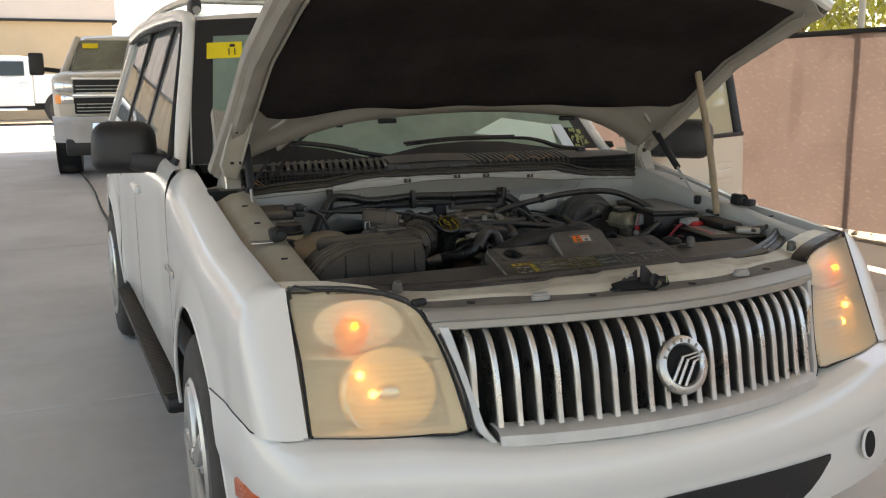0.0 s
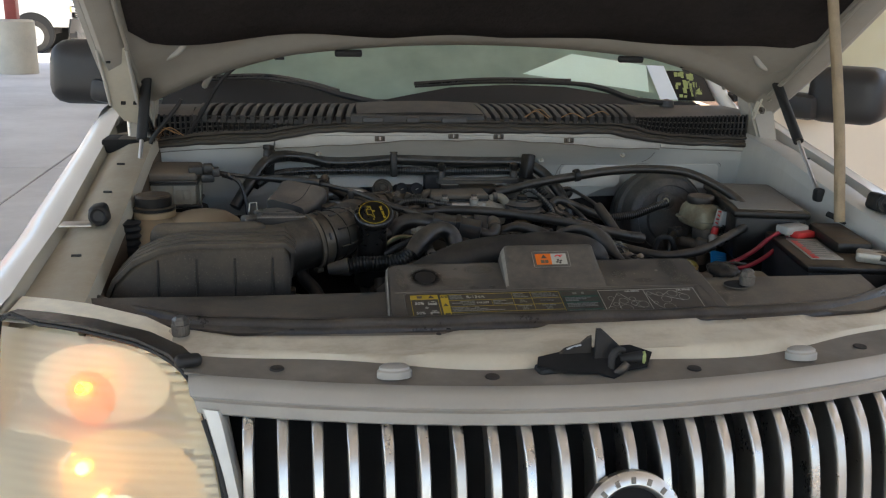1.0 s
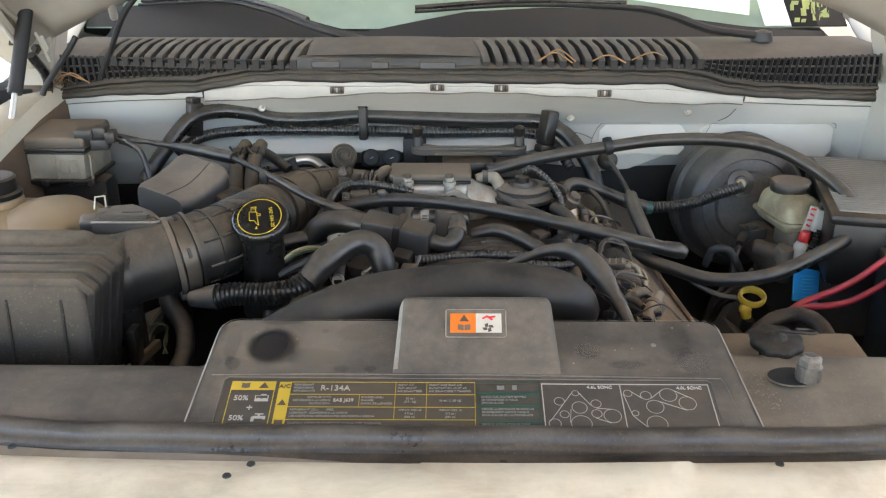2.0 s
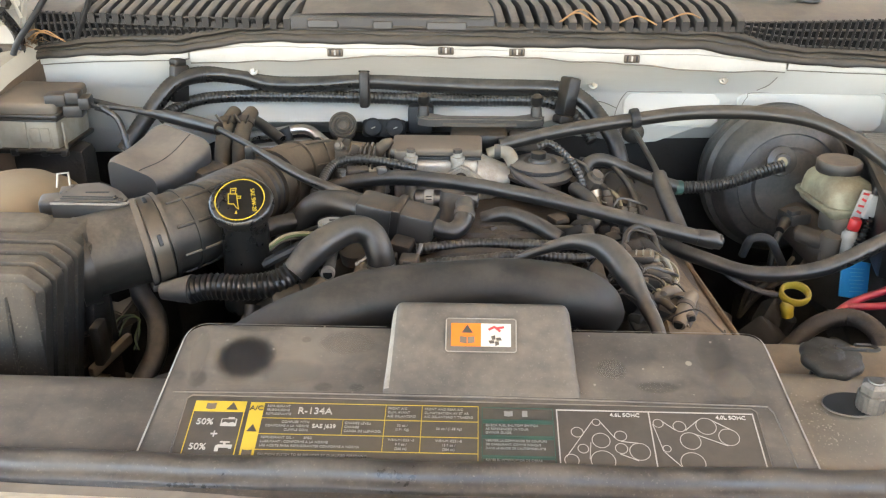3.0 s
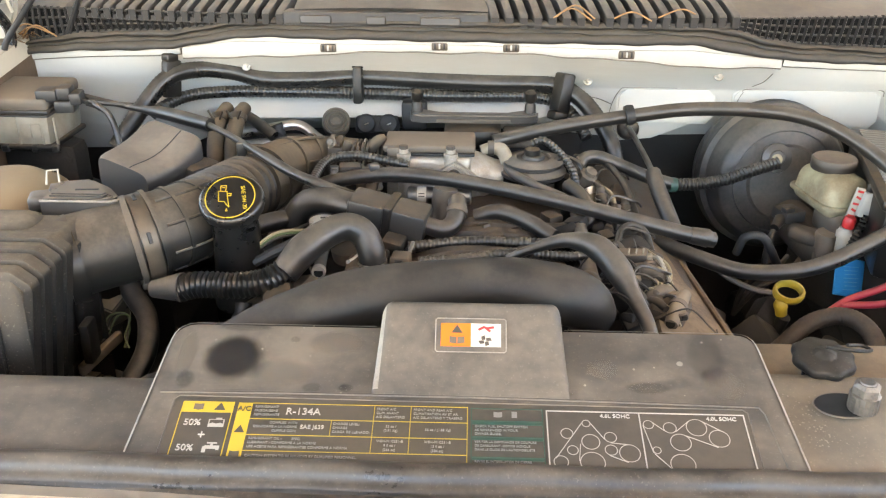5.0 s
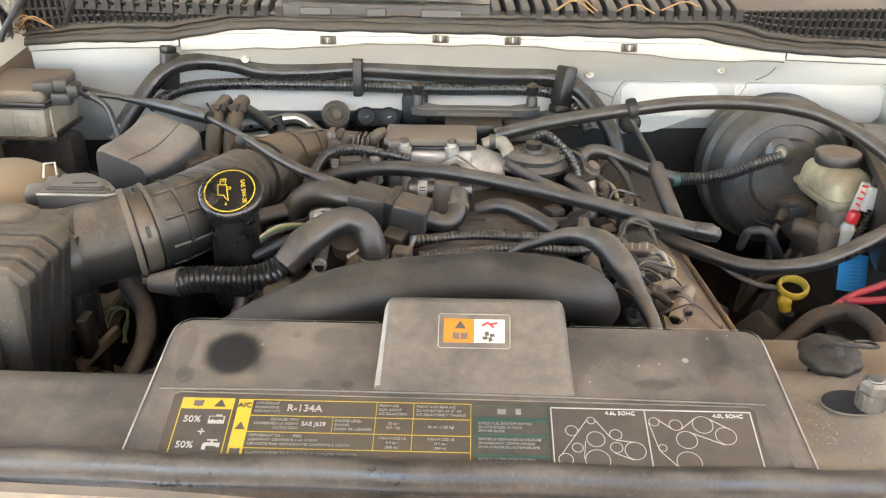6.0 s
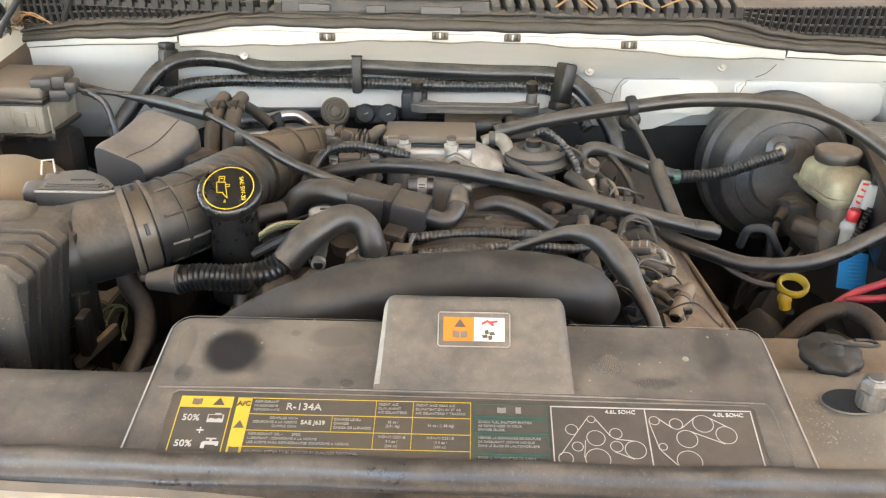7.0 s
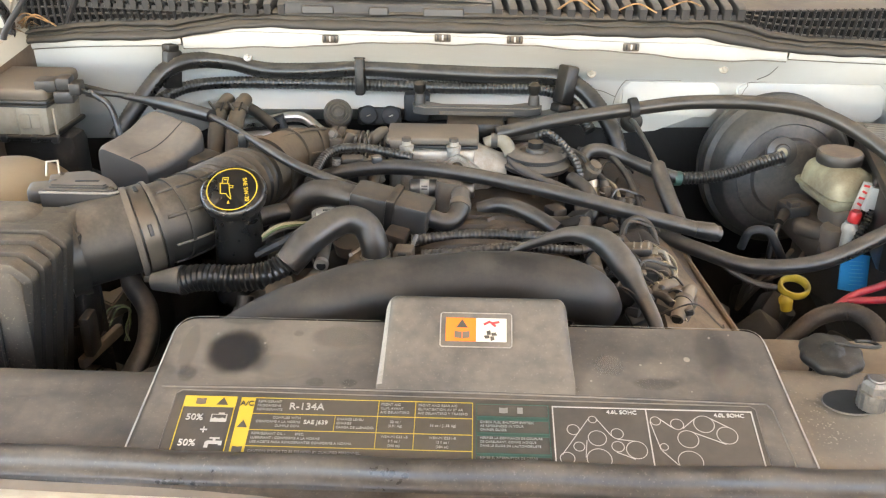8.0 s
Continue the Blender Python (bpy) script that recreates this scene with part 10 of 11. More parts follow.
part("hose_cuff", tube([(0.272, 0.7605, 0.957), (0.294, 0.760, 0.953), (0.302, 0.760, 0.951), (0.305, 0.760, 0.9505)], [0.0105, 0.012, 0.0118, 0.006], sides=16, smooth_path=False), M["hose"], lh)
hose_part("booster_loop_hose", [(0.03, 0.965, 1.008), (0.07, 0.972, 1.016), (0.131, 0.98, 1.028), (0.23, 0.995, 1.040), (0.31, 0.99, 1.052), (0.40, 0.96, 1.060), (0.47, 0.925, 1.055), (0.53, 0.875, 1.027), (0.555, 0.825, 1.000), (0.535, 0.772, 0.975), (0.48, 0.738, 0.957), (0.41, 0.722, 0.932), (0.34, 0.735, 0.920), (0.285, 0.765, 0.925), (0.24, 0.80, 0.93)], 0.0100, label="long looped black rubber hose", sides=14)
part("hose_tie", lathe([(0.014, -0.006), (0.015, 0.0), (0.014, 0.006)], pose(0.225, 0.992, 1.042, 0, 80, 5), sides=14), M["black"], suv)
har = hose_part("firewall_loom", [(-0.545, 1.03, 0.97), (-0.515, 1.055, 1.015), (-0.475, 1.09, 1.062), (-0.435, 1.125, 1.068), (-0.385, 1.135, 1.063), (-0.335, 1.14, 1.050), (-0.26, 1.14, 1.050), (-0.18, 1.14, 1.056), (-0.09, 1.14, 1.052), (0.02, 1.14, 1.048), (0.126, 1.14, 1.046), (0.165, 1.115, 1.034), (0.19, 1.09, 1.012), (0.212, 1.06, 0.98), (0.225, 1.04, 0.93)], 0.0135, "loom", "black corrugated wiring loom clipped to the firewall", ribs=0.0009, pitch=0.006, sides=16)
part("lower_loom", tube([(-0.50, 1.075, 1.010), (-0.46, 1.115, 1.026), (-0.40, 1.135, 1.030), (-0.30, 1.14, 1.030), (-0.18, 1.14, 1.029), (-0.04, 1.14, 1.026), (0.10, 1.14, 1.026), (0.150, 1.12, 1.012), (0.18, 1.09, 0.975)], 0.0100, ribs=0.0012, pitch=0.006, sides=14), M["loom"], har)
part("bend_clip", rbox((0.022, 0.030, 0.060), (0.140, 1.118, 1.040), 0.004, (-8, 14, 25)), M["plastic"], har)
part("clip_hook", rbox((0.026, 0.026, 0.014), (0.134, 1.112, 1.004), 0.004, (-8, 14, 25)), M["plastic"], har)
for x, y, z, a in ((-0.470, 1.098, 1.060, -35), (-0.182, 1.128, 1.046, 0)):
    part("loom_clip", rbox((0.015, 0.030, 0.058), (x, y, z), 0.004, (-8, 0, a)), M["plastic"], har)
    part("clip_top", rbox((0.019, 0.02, 0.012), (x, y + 0.004, z + 0.032), 0.003, (-8, 0, a)), M["plastic"], har)
hose_part("booster_hose", [(0.445, 0.985, 0.975), (0.41, 0.978, 0.966), (0.37, 0.97, 0.954), (0.33, 0.96, 0.950), (0.285, 0.952, 0.951)], 0.0096, "hose", "corrugated brake booster hose", ribs=0.0022, pitch=0.0055, sides=16)
hose_part("booster_pipe", [(0.29, 0.952, 0.951), (0.25, 0.95, 0.964), (0.211, 0.95, 0.980), (0.178, 0.95, 0.992), (0.155, 0.94, 0.99), (0.145, 0.92, 0.97)], 0.0095)
part("green_band", tube([(0.294, 0.953, 0.9505), (0.284, 0.952, 0.951)], 0.0106, sides=16, smooth_path=False), M["label_green"], suv)
hose_part("power_steering_pipe", [(0.256, 1.165, 0.970), (0.250, 1.10, 0.984), (0.247, 1.02, 0.990), (0.246, 0.94, 0.992), (0.246, 0.885, 0.990)], 0.0040)
part("pipe_grommet", lathe([(0.018, 0.0), (0.018, 0.006), (0.013, 0.012), (0.006, 0.014)], pose(0.258, 1.178, 0.964, 78, 0, 0), sides=24), M["brown_cap"], suv, "round rubber grommet for a pipe")
hose_part("pipe_sleeve", [(0.246, 0.89, 0.991), (0.247, 0.86, 0.982), (0.252, 0.825, 0.968), (0.262, 0.79, 0.945)], [0.0105, 0.0112, 0.0108, 0.0105], label="thick rubber sleeve on a pipe")
hose_part("vent_hose", [(0.040, 0.628, 0.983), (0.065, 0.622, 0.998), (0.10, 0.62, 1.010), (0.130, 0.608, 1.010), (0.150, 0.588, 0.998), (0.166, 0.560, 0.978), (0.180, 0.525, 0.958), (0.186, 0.50, 0.93)], [0.0048, 0.0055, 0.0085, 0.0142, 0.0145, 0.0086, 0.0074, 0.0074], label="black sleeved engine vent hose", sides=16)
hose_part("valley_loom", [(-0.06, 0.655, 0.965), (-0.01, 0.65, 0.972), (0.05, 0.66, 0.975), (0.12, 0.665, 0.97), (0.17, 0.70, 0.968)], 0.006, "loom", ribs=0.001, pitch=0.005)
hose_part("cross_loom", [(-0.075, 0.70, 0.962), (0.0, 0.71, 0.966), (0.08, 0.705, 0.967), (0.14, 0.70, 0.966)], 0.0072, "loom", ribs=0.001, pitch=0.005)
hose_part("s_hose", [(0.005, 0.78, 0.968), (0.035, 0.775, 0.978), (0.07, 0.755, 0.974), (0.10, 0.735, 0.962)], 0.0105)
hose_part("loop_hose", [(0.03, 0.80, 0.957), (0.08, 0.775, 0.955), (0.13, 0.775, 0.957), (0.150, 0.80, 0.962), (0.148, 0.84, 0.972), (0.13, 0.88, 0.975)], 0.0095)
hose_part("left_loom", [(-0.215, 0.80, 0.985), (-0.20, 0.875, 1.004), (-0.165, 0.885, 1.012), (-0.12, 0.88, 1.008), (-0.085, 0.875, 1.002)], 0.0068, "loom", ribs=0.001, pitch=0.005)
for pts in ([(-0.372, 1.045, 1.030), (-0.376, 1.01, 1.020), (-0.378, 0.985, 0.995), (-0.375, 0.96, 0.95)], [(-0.346, 1.045, 1.030), (-0.349, 1.01, 1.021), (-0.352, 0.985, 0.995), (-0.35, 0.96, 0.95)]):
    hh = hose_part("heater_hose", pts, [0.0105, 0.0115, 0.0125, 0.0125], "elbow", sides=16)
    part("hose_clamp", tube([Vector(pts[1]) + Vector((0, 0.006, 0.006)), Vector(pts[1])], 0.0135, sides=16, smooth_path=False), M["clamp"], hh)
    for s in SIDES:
        part("clamp_ear", tube([Vector(pts[1]) + Vector((s * 0.004, -0.012, 0.006)), Vector(pts[1]) + Vector((s * 0.011, -0.016, 0.020))], 0.0018, sides=8, smooth_path=False), M["clamp"], hh)
hose_part("heater_branch", [(-0.365, 1.075, 1.017), (-0.33, 1.05, 1.006), (-0.30, 1.03, 0.99)], 0.009)
for z in (0.0, -0.022):
    hose_part("heater_pipe", [(-0.37, 1.06, 0.985 + z), (-0.32, 1.06, 0.992 + z), (-0.27, 1.07, 0.996 + z), (-0.235, 1.05, 0.980 + z)], 0.008, "steel", "bright bent metal heater pipe")
part("hose_band", tube([(-0.305, 1.06, 1.0), (-0.295, 1.06, 0.965)], 0.012, smooth_path=False), M["black"], suv)
part("purge_valve", lathe([(0.022, -0.02), (0.022, 0.0), (0.019, 0.003), (0.017, 0.001), (0.014, 0.004), (0.012, 0.002), (0.009, 0.006), (0.006, 0.003), (0.001, 0.004)], pose(-0.212, 1.075, 1.002, 58, 0, 10), sides=28), M["grime"], suv, "dusty round purge valve")
sv = part("vacuum_connector", rbox((0.070, 0.014, 0.028), (-0.150, 1.100, 0.990), 0.006, (-20, 0, 0)), M["black"], suv, "black twin vacuum connector")
for x in (-0.167, -0.132):
    part("connector_ring", lathe([(0.009, 0.001), (0.013, 0.001), (0.0155, 0.004), (0.013, 0.007), (0.010, 0.005)], pose(x, 1.093, 0.993, 70, 0, 0), sides=24), M["black"], sv)
    part("connector_pin", tube([(x - 0.004, 1.089, 0.992), (x + 0.004, 1.087, 0.996)], 0.0010, sides=6, smooth_path=False), M["alloy"], sv)
hose_part("duct_drain", [(-0.402, 0.675, 0.945), (-0.400, 0.657, 0.920), (-0.378, 0.637, 0.897), (-0.370, 0.603, 0.872), (-0.380, 0.57, 0.848), (-0.39, 0.54, 0.82)], 0.0125)
hose_part("low_hose", [(-0.26, 0.63, 0.92), (-0.262, 0.61, 0.89), (-0.272, 0.58, 0.86)], 0.010)
hose_part("low_elbow", [(-0.30, 0.50, 0.90), (-0.27, 0.52, 0.90), (-0.24, 0.53, 0.92)], 0.014)
lw = part("splash_tray", plate([(-0.508, 0.742), (-0.437, 0.732), (-0.434, 0.722), (-0.452, 0.690), (-0.476, 0.680), (-0.508, 0.690)], 0.020, pose(0, 0, 0.866), 0.003), M["lid_dust"], suv, "dusty brown plastic splash tray")
part("tray_panel", plate([(-0.476, 0.674), (-0.450, 0.684), (-0.434, 0.712), (-0.428, 0.708), (-0.429, 0.660), (-0.452, 0.672)], 0.016, pose(0, 0, 0.858, 0, 4, 0), 0.002), M["lid_dust"], lw)
part("tray_groove", tube([(-0.480, 0.678, 0.862), (-0.462, 0.684, 0.866), (-0.444, 0.706, 0.866), (-0.434, 0.726, 0.864)], 0.0042, sides=8), M["dark"], lw)
part("tray_web", tube([(-0.482, 0.664, 0.858), (-0.466, 0.676, 0.862), (-0.450, 0.674, 0.862), (-0.434, 0.654, 0.860)], 0.0040, sides=10, flat=1.8), M["plastic"], lw)
part("tray_pocket", plate([(-0.468, 0.640), (-0.446, 0.650), (-0.430, 0.646), (-0.434, 0.616), (-0.441, 0.596), (-0.468, 0.600)], 0.014, pose(0, 0, 0.852, -6, 5, 0), 0.003), M["elbow"], lw)
part("tray_post", rbox((0.009, 0.075, 0.014), (-0.424, 0.604, 0.866), 0.003, (4, 0, -15)), M["lid_dust"], lw)
part("tray_post", rbox((0.005, 0.070, 0.020), (-0.434, 0.606, 0.860), 0.002, (4, 0, -17)), M["dark"], lw)
part("tray_gusset", plate([(-0.482, 0.622), (-0.474, 0.624), (-0.434, 0.578), (-0.444, 0.572)], 0.012, pose(0, 0, 0.862, 0, 6, 0), 0.002), M["plastic"], lw)
for k in range(3):
    part("bracket_wire", tube([(-0.436 + 0.004 * k, 0.634, 0.866), (-0.432 + 0.005 * k, 0.656, 0.884), (-0.414 + 0.004 * k, 0.664 - 0.004 * k, 0.884), (-0.404, 0.646 - 0.008 * k, 0.874), (-0.404 + 0.003 * k, 0.622, 0.862)], 0.0011, sides=5), M["wire_green"] if k != 1 else M["loom"], lw)
rnd = random.Random(21)
for k in range(22):
    x, y, z = rnd.uniform(-0.37, -0.22), rnd.uniform(0.47, 0.60), rnd.uniform(0.78, 0.86)
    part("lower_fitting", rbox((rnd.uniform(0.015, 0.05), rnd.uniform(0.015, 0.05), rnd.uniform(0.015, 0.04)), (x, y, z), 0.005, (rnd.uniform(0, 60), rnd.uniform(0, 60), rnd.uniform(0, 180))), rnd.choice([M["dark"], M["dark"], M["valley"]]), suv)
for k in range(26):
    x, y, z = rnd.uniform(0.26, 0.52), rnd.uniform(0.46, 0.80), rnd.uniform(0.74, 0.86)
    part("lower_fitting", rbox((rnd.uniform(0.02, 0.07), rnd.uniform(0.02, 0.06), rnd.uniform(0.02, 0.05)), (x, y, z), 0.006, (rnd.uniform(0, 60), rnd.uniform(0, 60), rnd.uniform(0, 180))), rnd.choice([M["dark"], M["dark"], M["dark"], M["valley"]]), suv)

def rounded(w, h, r, n=5):
    """Outline of a rectangle with round corners."""
    out = []
    for cx, cy, a0 in ((w / 2 - r, h / 2 - r, 0), (r - w / 2, h / 2 - r, 90), (r - w / 2, r - h / 2, 180), (w / 2 - r, r - h / 2, 270)):
        out += [(cx + r * math.cos(radians(a0 + 90 * k / n)), cy + r * math.sin(radians(a0 + 90 * k / n))) for k in range(n + 1)]
    return out


rnd = random.Random(41)
hose_part("thin_hose", [(0.105, 0.965, 0.985), (0.135, 0.945, 0.990), (0.160, 0.915, 0.978), (0.178, 0.880, 0.968), (0.190, 0.845, 0.958), (0.196, 0.80, 0.945)], 0.0040)
hose_part("thin_hose", [(0.150, 0.985, 0.980), (0.185, 0.955, 0.985), (0.205, 0.915, 0.975), (0.214, 0.870, 0.962), (0.220, 0.815, 0.945)], 0.0046)
hose_part("twin_lead", [(0.172, 0.905, 0.968), (0.186, 0.872, 0.970), (0.190, 0.842, 0.962), (0.182, 0.815, 0.950)], 0.0026, "wire_cream")
for x, y, z in ((0.176, 0.868, 0.962), (0.188, 0.826, 0.955), (0.205, 0.850, 0.955)):
    u_ = part("pipe_union", lathe([(0.006, -0.014), (0.0085, -0.012), (0.0085, 0.004), (0.0062, 0.006), (0.0062, 0.014)], pose(x, y, z, rnd.uniform(-40, -15), rnd.uniform(-20, 20), 0), sides=14), M["grime"], suv)
    part("union_ring", lathe([(0.0088, -0.001), (0.0096, 0.0), (0.0088, 0.001)], pose(x, y, z), sides=16), M["steel"], u_)

# ---- brake booster, master cylinder, dipstick ----
BB = pose(0.476, 1.085, 0.918, 82, 0, 4) @ Matrix.Diagonal((0.93, 0.93, 1, 1))
bo = part("brake_booster", lathe([(0.100, -0.09), (0.118, -0.06), (0.126, -0.03), (0.128, -0.022), (0.1245, -0.016), (0.1245, -0.010), (0.127, -0.006), (0.126, 0.0), (0.118, 0.006), (0.117, 0.014), (0.112, 0.020), (0.108, 0.034), (0.103, 0.040), (0.086, 0.045), (0.084, 0.042), (0.064, 0.047), (0.060, 0.053), (0.045, 0.055), (0.001, 0.056)], BB, sides=64), M["booster"], suv, "large round black brake booster")
part("check_valve", lathe([(0.021, 0.0), (0.0225, 0.006), (0.0215, 0.011), (0.012, 0.0125), (0.010, 0.015), (0.001, 0.0155)], pose(0.446, 1.003, 0.976, 72, 0, 0), sides=36), M["loom"], bo)
part("valve_dot", lathe([(0.0075, 0.0), (0.0078, 0.003), (0.001, 0.0035)], pose(0.444, 0.989, 0.979, 72, 0, 0)), M["fluid"], bo)
mc = part("master_cylinder", lathe([(0.030, -0.06), (0.030, 0.08), (0.022, 0.10), (0.001, 0.102)], pose(0.490, 0.96, 0.878, 86, 0, 0)), M["grime"], suv, "brake master cylinder with fluid reservoir")
part("reservoir", rbox((0.073, 0.110, 0.056), (0.502, 0.918, 0.962), 0.019, (0, 0, 10), segs=4, taper=(0.84, 0.86)), M["fluid"], mc, "grimy translucent fluid reservoir")
part("reservoir_foot", rbox((0.046, 0.060, 0.042), (0.505, 0.893, 0.924), 0.014, (0, 0, 10), segs=3), M["lid_dust"], mc)
part("reservoir_seam", plate(rounded(0.079, 0.116, 0.022), 0.004, pose(0.502, 0.918, 0.955, 0, 0, 10), 0.0012), M["fluid"], mc)
part("reservoir_neck", lathe([(0.027, -0.02), (0.027, 0.0)], pose(0.502, 0.928, 0.991)), M["fluid"], mc)
part("reservoir_cap", lathe([(0.0295, -0.003), (0.0305, 0.0), (0.0305, 0.011), (0.0285, 0.0135), (0.012, 0.013), (0.001, 0.013)], pose(0.502, 0.928, 0.991), sides=44), M["brown_cap"], mc)
part("level_plug", rbox((0.034, 0.034, 0.018), (0.446, 0.912, 0.925), 0.004, (0, 0, 20)), M["grey"], mc)
part("plug_latch", rbox((0.016, 0.012, 0.008), (0.440, 0.900, 0.936), 0.002, (0, 0, 20)), M["grey"], mc)
part("plug_boot", tube([(0.432, 0.90, 0.922), (0.420, 0.885, 0.915)], [0.009, 0.006], sides=12, smooth_path=False), M["plastic"], mc)
part("level_wire", tube([(0.43, 0.90, 0.915), (0.415, 0.88, 0.90), (0.41, 0.87, 0.86), (0.42, 0.86, 0.81)], 0.005, sides=8), M["loom"], mc)
part("cylinder_body", lathe([(0.016, -0.05), (0.017, 0.0), (0.014, 0.006), (0.001, 0.007)], pose(0.486, 0.866, 0.912, 8, 0, 0), sides=24), M["lid_dust"], mc)
part("body_flange", rbox((0.060, 0.030, 0.020), (0.468, 0.880, 0.905), 0.008, (0, 12, -20), segs=3), M["grime"], mc)
part("pressure_switch", lathe([(0.009, -0.030), (0.009, -0.004), (0.011, 0.0), (0.011, 0.006), (0.008, 0.010), (0.008, 0.012), (0.001, 0.013)], pose(0.496, 0.838, 0.925), sides=20), M["label_cream"], mc, "pale pressure switch with red collar")
part("switch_band", lathe([(0.0075, 0.0), (0.0082, 0.002), (0.0082, 0.012), (0.007, 0.015), (0.001, 0.015)], pose(0.497, 0.836, 0.938, 0, 8, 0), sides=20), M["label_red"], mc)
sc_ = part("switch_card", rbox((0.012, 0.004, 0.046), (0.505, 0.845, 0.968), 0.001, (0, 12, 0)), M["label_cream"], mc)
for k in range(5):
    part("card_mark", rbox((0.009 - 0.002 * (k % 2), 0.0012, 0.003), (0.5015 + 0.0018 * k, 0.8425, 0.952 + 0.0085 * k), 0.0003, (0, 12 + 20 * (k % 2), 0), segs=1), M["label_red"], sc_)
part("switch_tag", rbox((0.015, 0.010, 0.034), (0.516, 0.838, 0.970), 0.002, (0, 12, 0)), M["label_white"], mc)
part("switch_cap", rbox((0.012, 0.009, 0.010), (0.5205, 0.838, 0.992), 0.002, (0, 12, 0)), M["grey"], mc)
part("switch_lead", tube([(0.517, 0.835, 0.957), (0.513, 0.832, 0.942), (0.505, 0.826, 0.928), (0.496, 0.82, 0.908)], 0.0055, ribs=0.0014, pitch=0.005), M["loom"], mc)
for k in range(3):
    part("brake_line", tube([(0.47 - 0.02 * k, 0.90, 0.865), (0.44 - 0.02 * k, 0.86, 0.86), (0.40 - 0.01 * k, 0.86, 0.83), (0.38, 0.88, 0.78)], 0.0036, sides=8), M["grime"], mc)
hose_part("cable_hook", [(0.345, 0.80, 0.915), (0.35, 0.79, 0.942), (0.37, 0.785, 0.945), (0.385, 0.79, 0.925), (0.40, 0.80, 0.90)], 0.0055, "black")
tg = part("blue_tag", rbox((0.048, 0.003, 0.050), (0.496, 0.80, 0.882), 0.001, (-24, 16, 18)), M["blue"], suv, "bright blue paper tag with fine print")
bm = bmesh.new()
for k in range(7):
    b = rbox((0.026 - 0.003 * (k % 3), 0.001, 0.0007), (0.002, -0.0019, 0.014 - k * 0.005), 0.0)
    merge(bm, b)
bm.transform(pose(0.496, 0.80, 0.882, -24, 12, 22))
part("tag_print", bm, M["blue_print"], tg, smooth=0)
dp = part("dipstick", tube([(0.391 + 0.0165 * math.cos(a), 0.722 + 0.0165 * math.sin(a) * 0.80, 0.899 + 0.0165 * math.sin(a) * 0.36) for a in span(0, 2 * math.pi, 20)], 0.0030, n=3, sides=10, flat=2.2), M["yellow"], suv, "yellow ring-handled dipstick")
part("dipstick_neck", lathe([(0.0070, -0.008), (0.0075, 0.0), (0.0085, 0.003), (0.0085, 0.008), (0.005, 0.013)], pose(0.382, 0.714, 0.880, 0, -12, 0), sides=18), M["yellow"], dp)
part("dipstick_tube", tube([(0.387, 0.713, 0.870), (0.382, 0.72, 0.845), (0.37, 0.735, 0.78)], 0.0085), M["black"], dp)
part("dipstick_hook", tube([(0.372, 0.725, 0.896), (0.345, 0.735, 0.898), (0.315, 0.75, 0.91), (0.30, 0.765, 0.925)], 0.004, sides=8), M["grey"], dp)

# ---- battery, fuse box, cables ----
bt = part("battery", rbox((0.175, 0.27, 0.18), (0.628, 0.605, 0.868), 0.008, (0, 0, -12)), M["black"], suv, "black battery with white top label")
part("battery_lid", rbox((0.178, 0.273, 0.014), (0.628, 0.605, 0.958), 0.004, (0, 0, -12)), M["plastic"], bt)
part("battery_label", rbox((0.060, 0.15, 0.002), (0.590, 0.600, 0.9662), 0.0005, (0, 0, -12)), M["label_white"], bt)
bm = bmesh.new()
for k in range(8):
    rbox((0.042 - 0.006 * (k % 3), 0.006, 0.001), (0, 0.055 - k * 0.016, 0.0014), 0.0, bm=bm)
bm.transform(pose(0.590, 0.600, 0.9662, 0, 0, -12))
part("label_print", bm, M["print_dim"], bt, smooth=0)
part("label_stripe", rbox((0.012, 0.13, 0.0022), (0.568, 0.596, 0.9668), 0.0004, (0, 0, -12)), M["label_red"], bt)
part("cell_cover", rbox((0.07, 0.17, 0.024), (0.668, 0.640, 0.976), 0.008, (0, 0, -12)), M["plastic"], bt)
for x, y in ((0.598, 0.705), (0.655, 0.505)):
    part("terminal", lathe([(0.009, 0.0), (0.008, 0.018), (0.001, 0.019)], pose(x, y, 0.965)), M["steel"], bt)
part("positive_clamp", rbox((0.06, 0.035, 0.018), (0.603, 0.706, 0.980), 0.005, (0, 0, 15)), M["label_white"], bt)
part("clamp_cover", rbox((0.05, 0.026, 0.014), (0.618, 0.690, 0.972), 0.005, (0, 0, 15)), M["label_red"], bt)
part("negative_clamp", rbox((0.07, 0.04, 0.02), (0.655, 0.500, 0.976), 0.006, (0, 0, -35)), M["alloy"], bt)
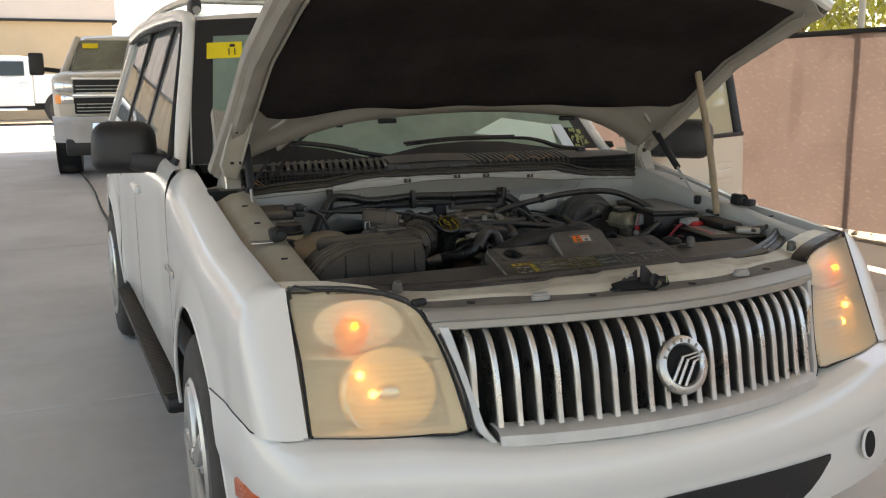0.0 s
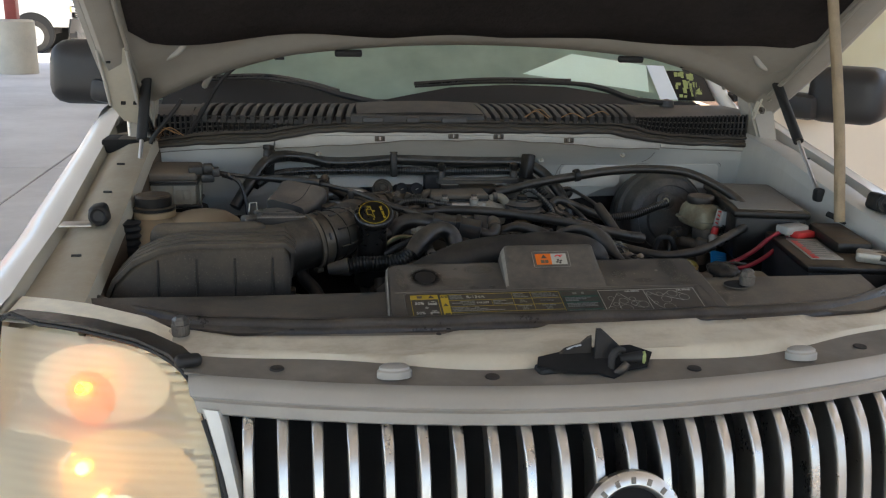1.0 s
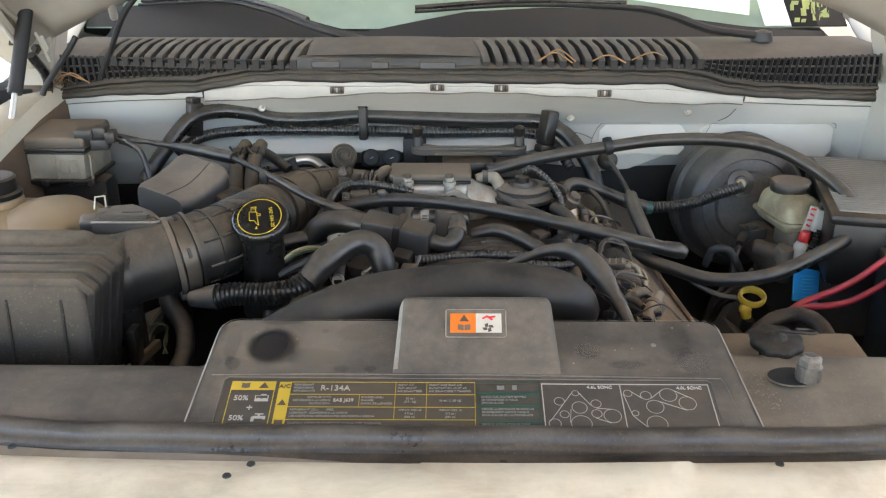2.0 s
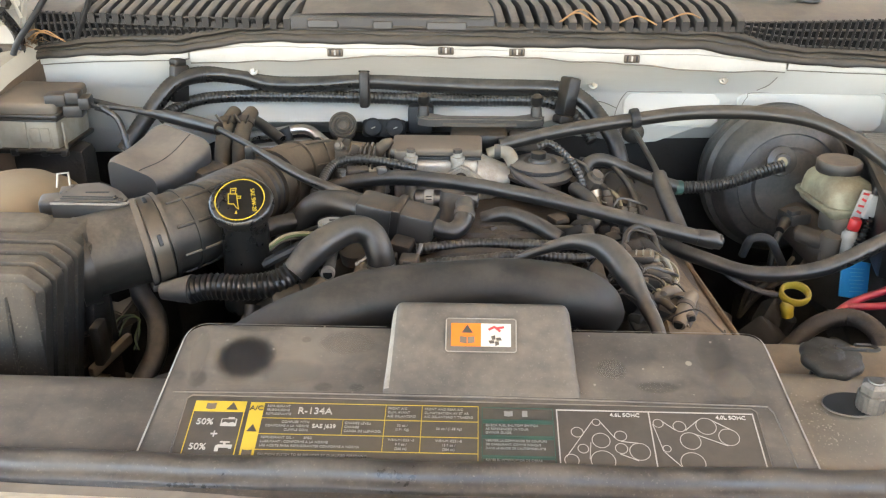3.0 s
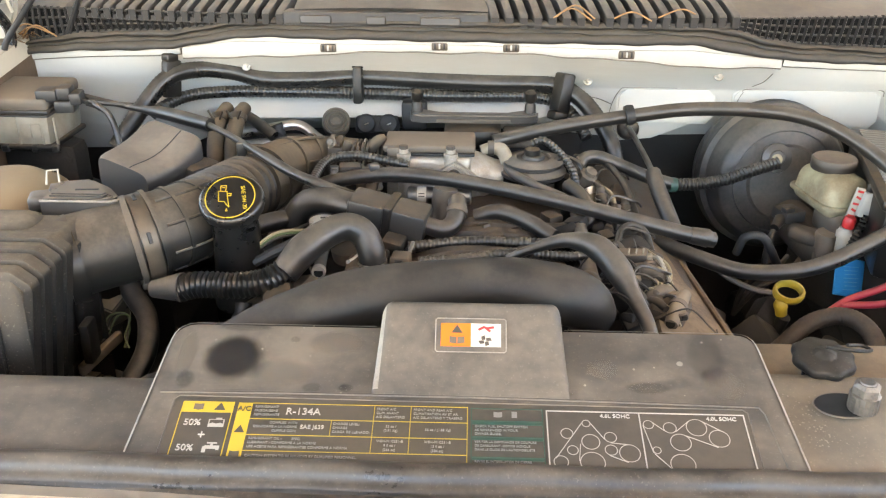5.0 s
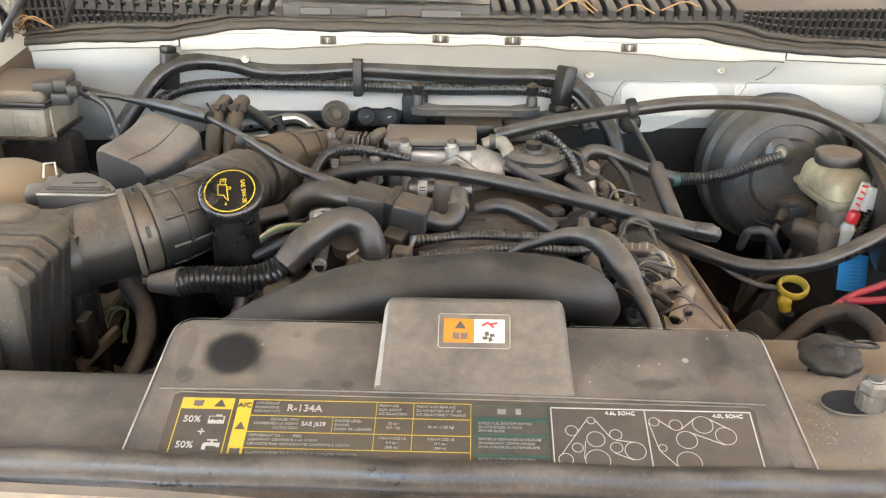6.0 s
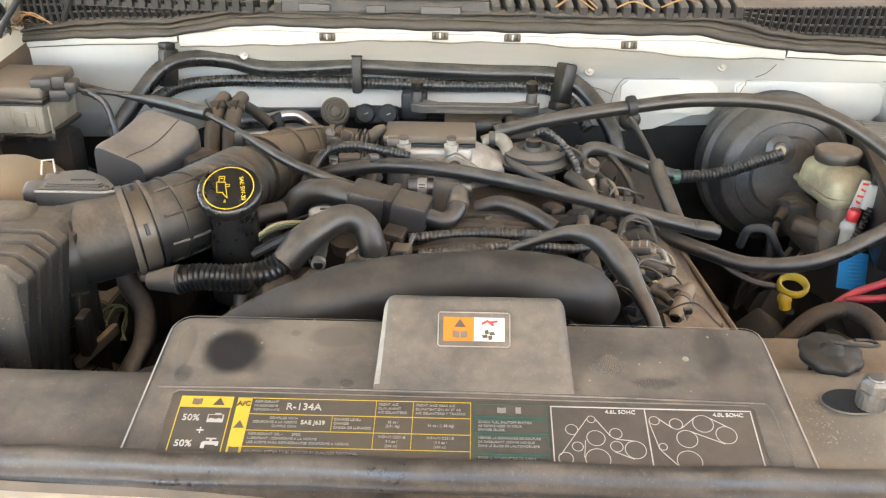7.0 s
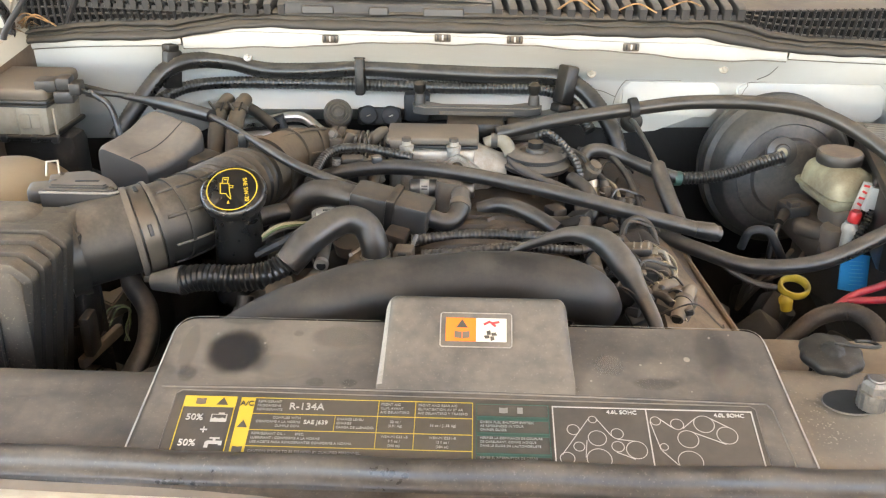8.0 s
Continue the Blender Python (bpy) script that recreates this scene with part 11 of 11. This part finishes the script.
for k in range(3):
    part("ground_strap", tube([(0.65, 0.50 - 0.01 * k, 0.98), (0.68, 0.475, 0.985 - 0.006 * k), (0.70, 0.50, 0.975), (0.705, 0.56, 0.94)], 0.006, sides=8), M["label_green"] if k == 1 else M["grey"], bt)
for k, pts in enumerate(([(0.60, 0.708, 0.982), (0.56, 0.705, 0.965), (0.52, 0.697, 0.938), (0.485, 0.692, 0.921), (0.45, 0.690, 0.907), (0.42, 0.676, 0.894), (0.391, 0.660, 0.882), (0.36, 0.64, 0.855)], [(0.61, 0.708, 0.975), (0.56, 0.690, 0.940), (0.515, 0.682, 0.915), (0.485, 0.682, 0.906), (0.458, 0.684, 0.903), (0.44, 0.684, 0.902)])):
    part("positive_cable", tube(pts, 0.0045, sides=12), M["red"], bt, "red battery cable")
hose_part("battery_loom", [(0.33, 0.63, 0.84), (0.361, 0.638, 0.872), (0.392, 0.645, 0.900), (0.424, 0.640, 0.912), (0.440, 0.612, 0.913), (0.444, 0.582, 0.900), (0.440, 0.54, 0.87)], 0.0105, "valley", "brown dust-caked wiring loom", ribs=0.0006, pitch=0.005, sides=16)
hose_part("cell_cable", [(0.70, 0.74, 1.002), (0.72, 0.70, 0.992), (0.735, 0.62, 0.985), (0.745, 0.54, 0.985), (0.72, 0.49, 0.985), (0.69, 0.48, 0.98)], 0.006, "black")
fb = part("fuse_box", rbox((0.150, 0.30, 0.10), (0.610, 0.890, 0.948), 0.012, (0, 0, -13)), M["plastic"], suv, "black fuse box with ribbed lid")
part("fuse_lid", rbox((0.160, 0.31, 0.016), (0.610, 0.890, 1.000), 0.006, (0, 0, -13)), M["plastic"], fb)
for k in range(26):
    b = rbox((0.135, 0.0055, 0.004), (0, -0.135 + k * 0.0108, 0.0095), 0.0015, segs=1)
    b.transform(pose(0.610, 0.890, 1.000, 0, 0, -13))
    part("lid_rib", b, M["lid_grey"], fb)
part("wing_block", rbox((0.030, 0.045, 0.022), (0.758, 0.618, 1.040), 0.004, (0, 0, 12)), M["black"], suv)
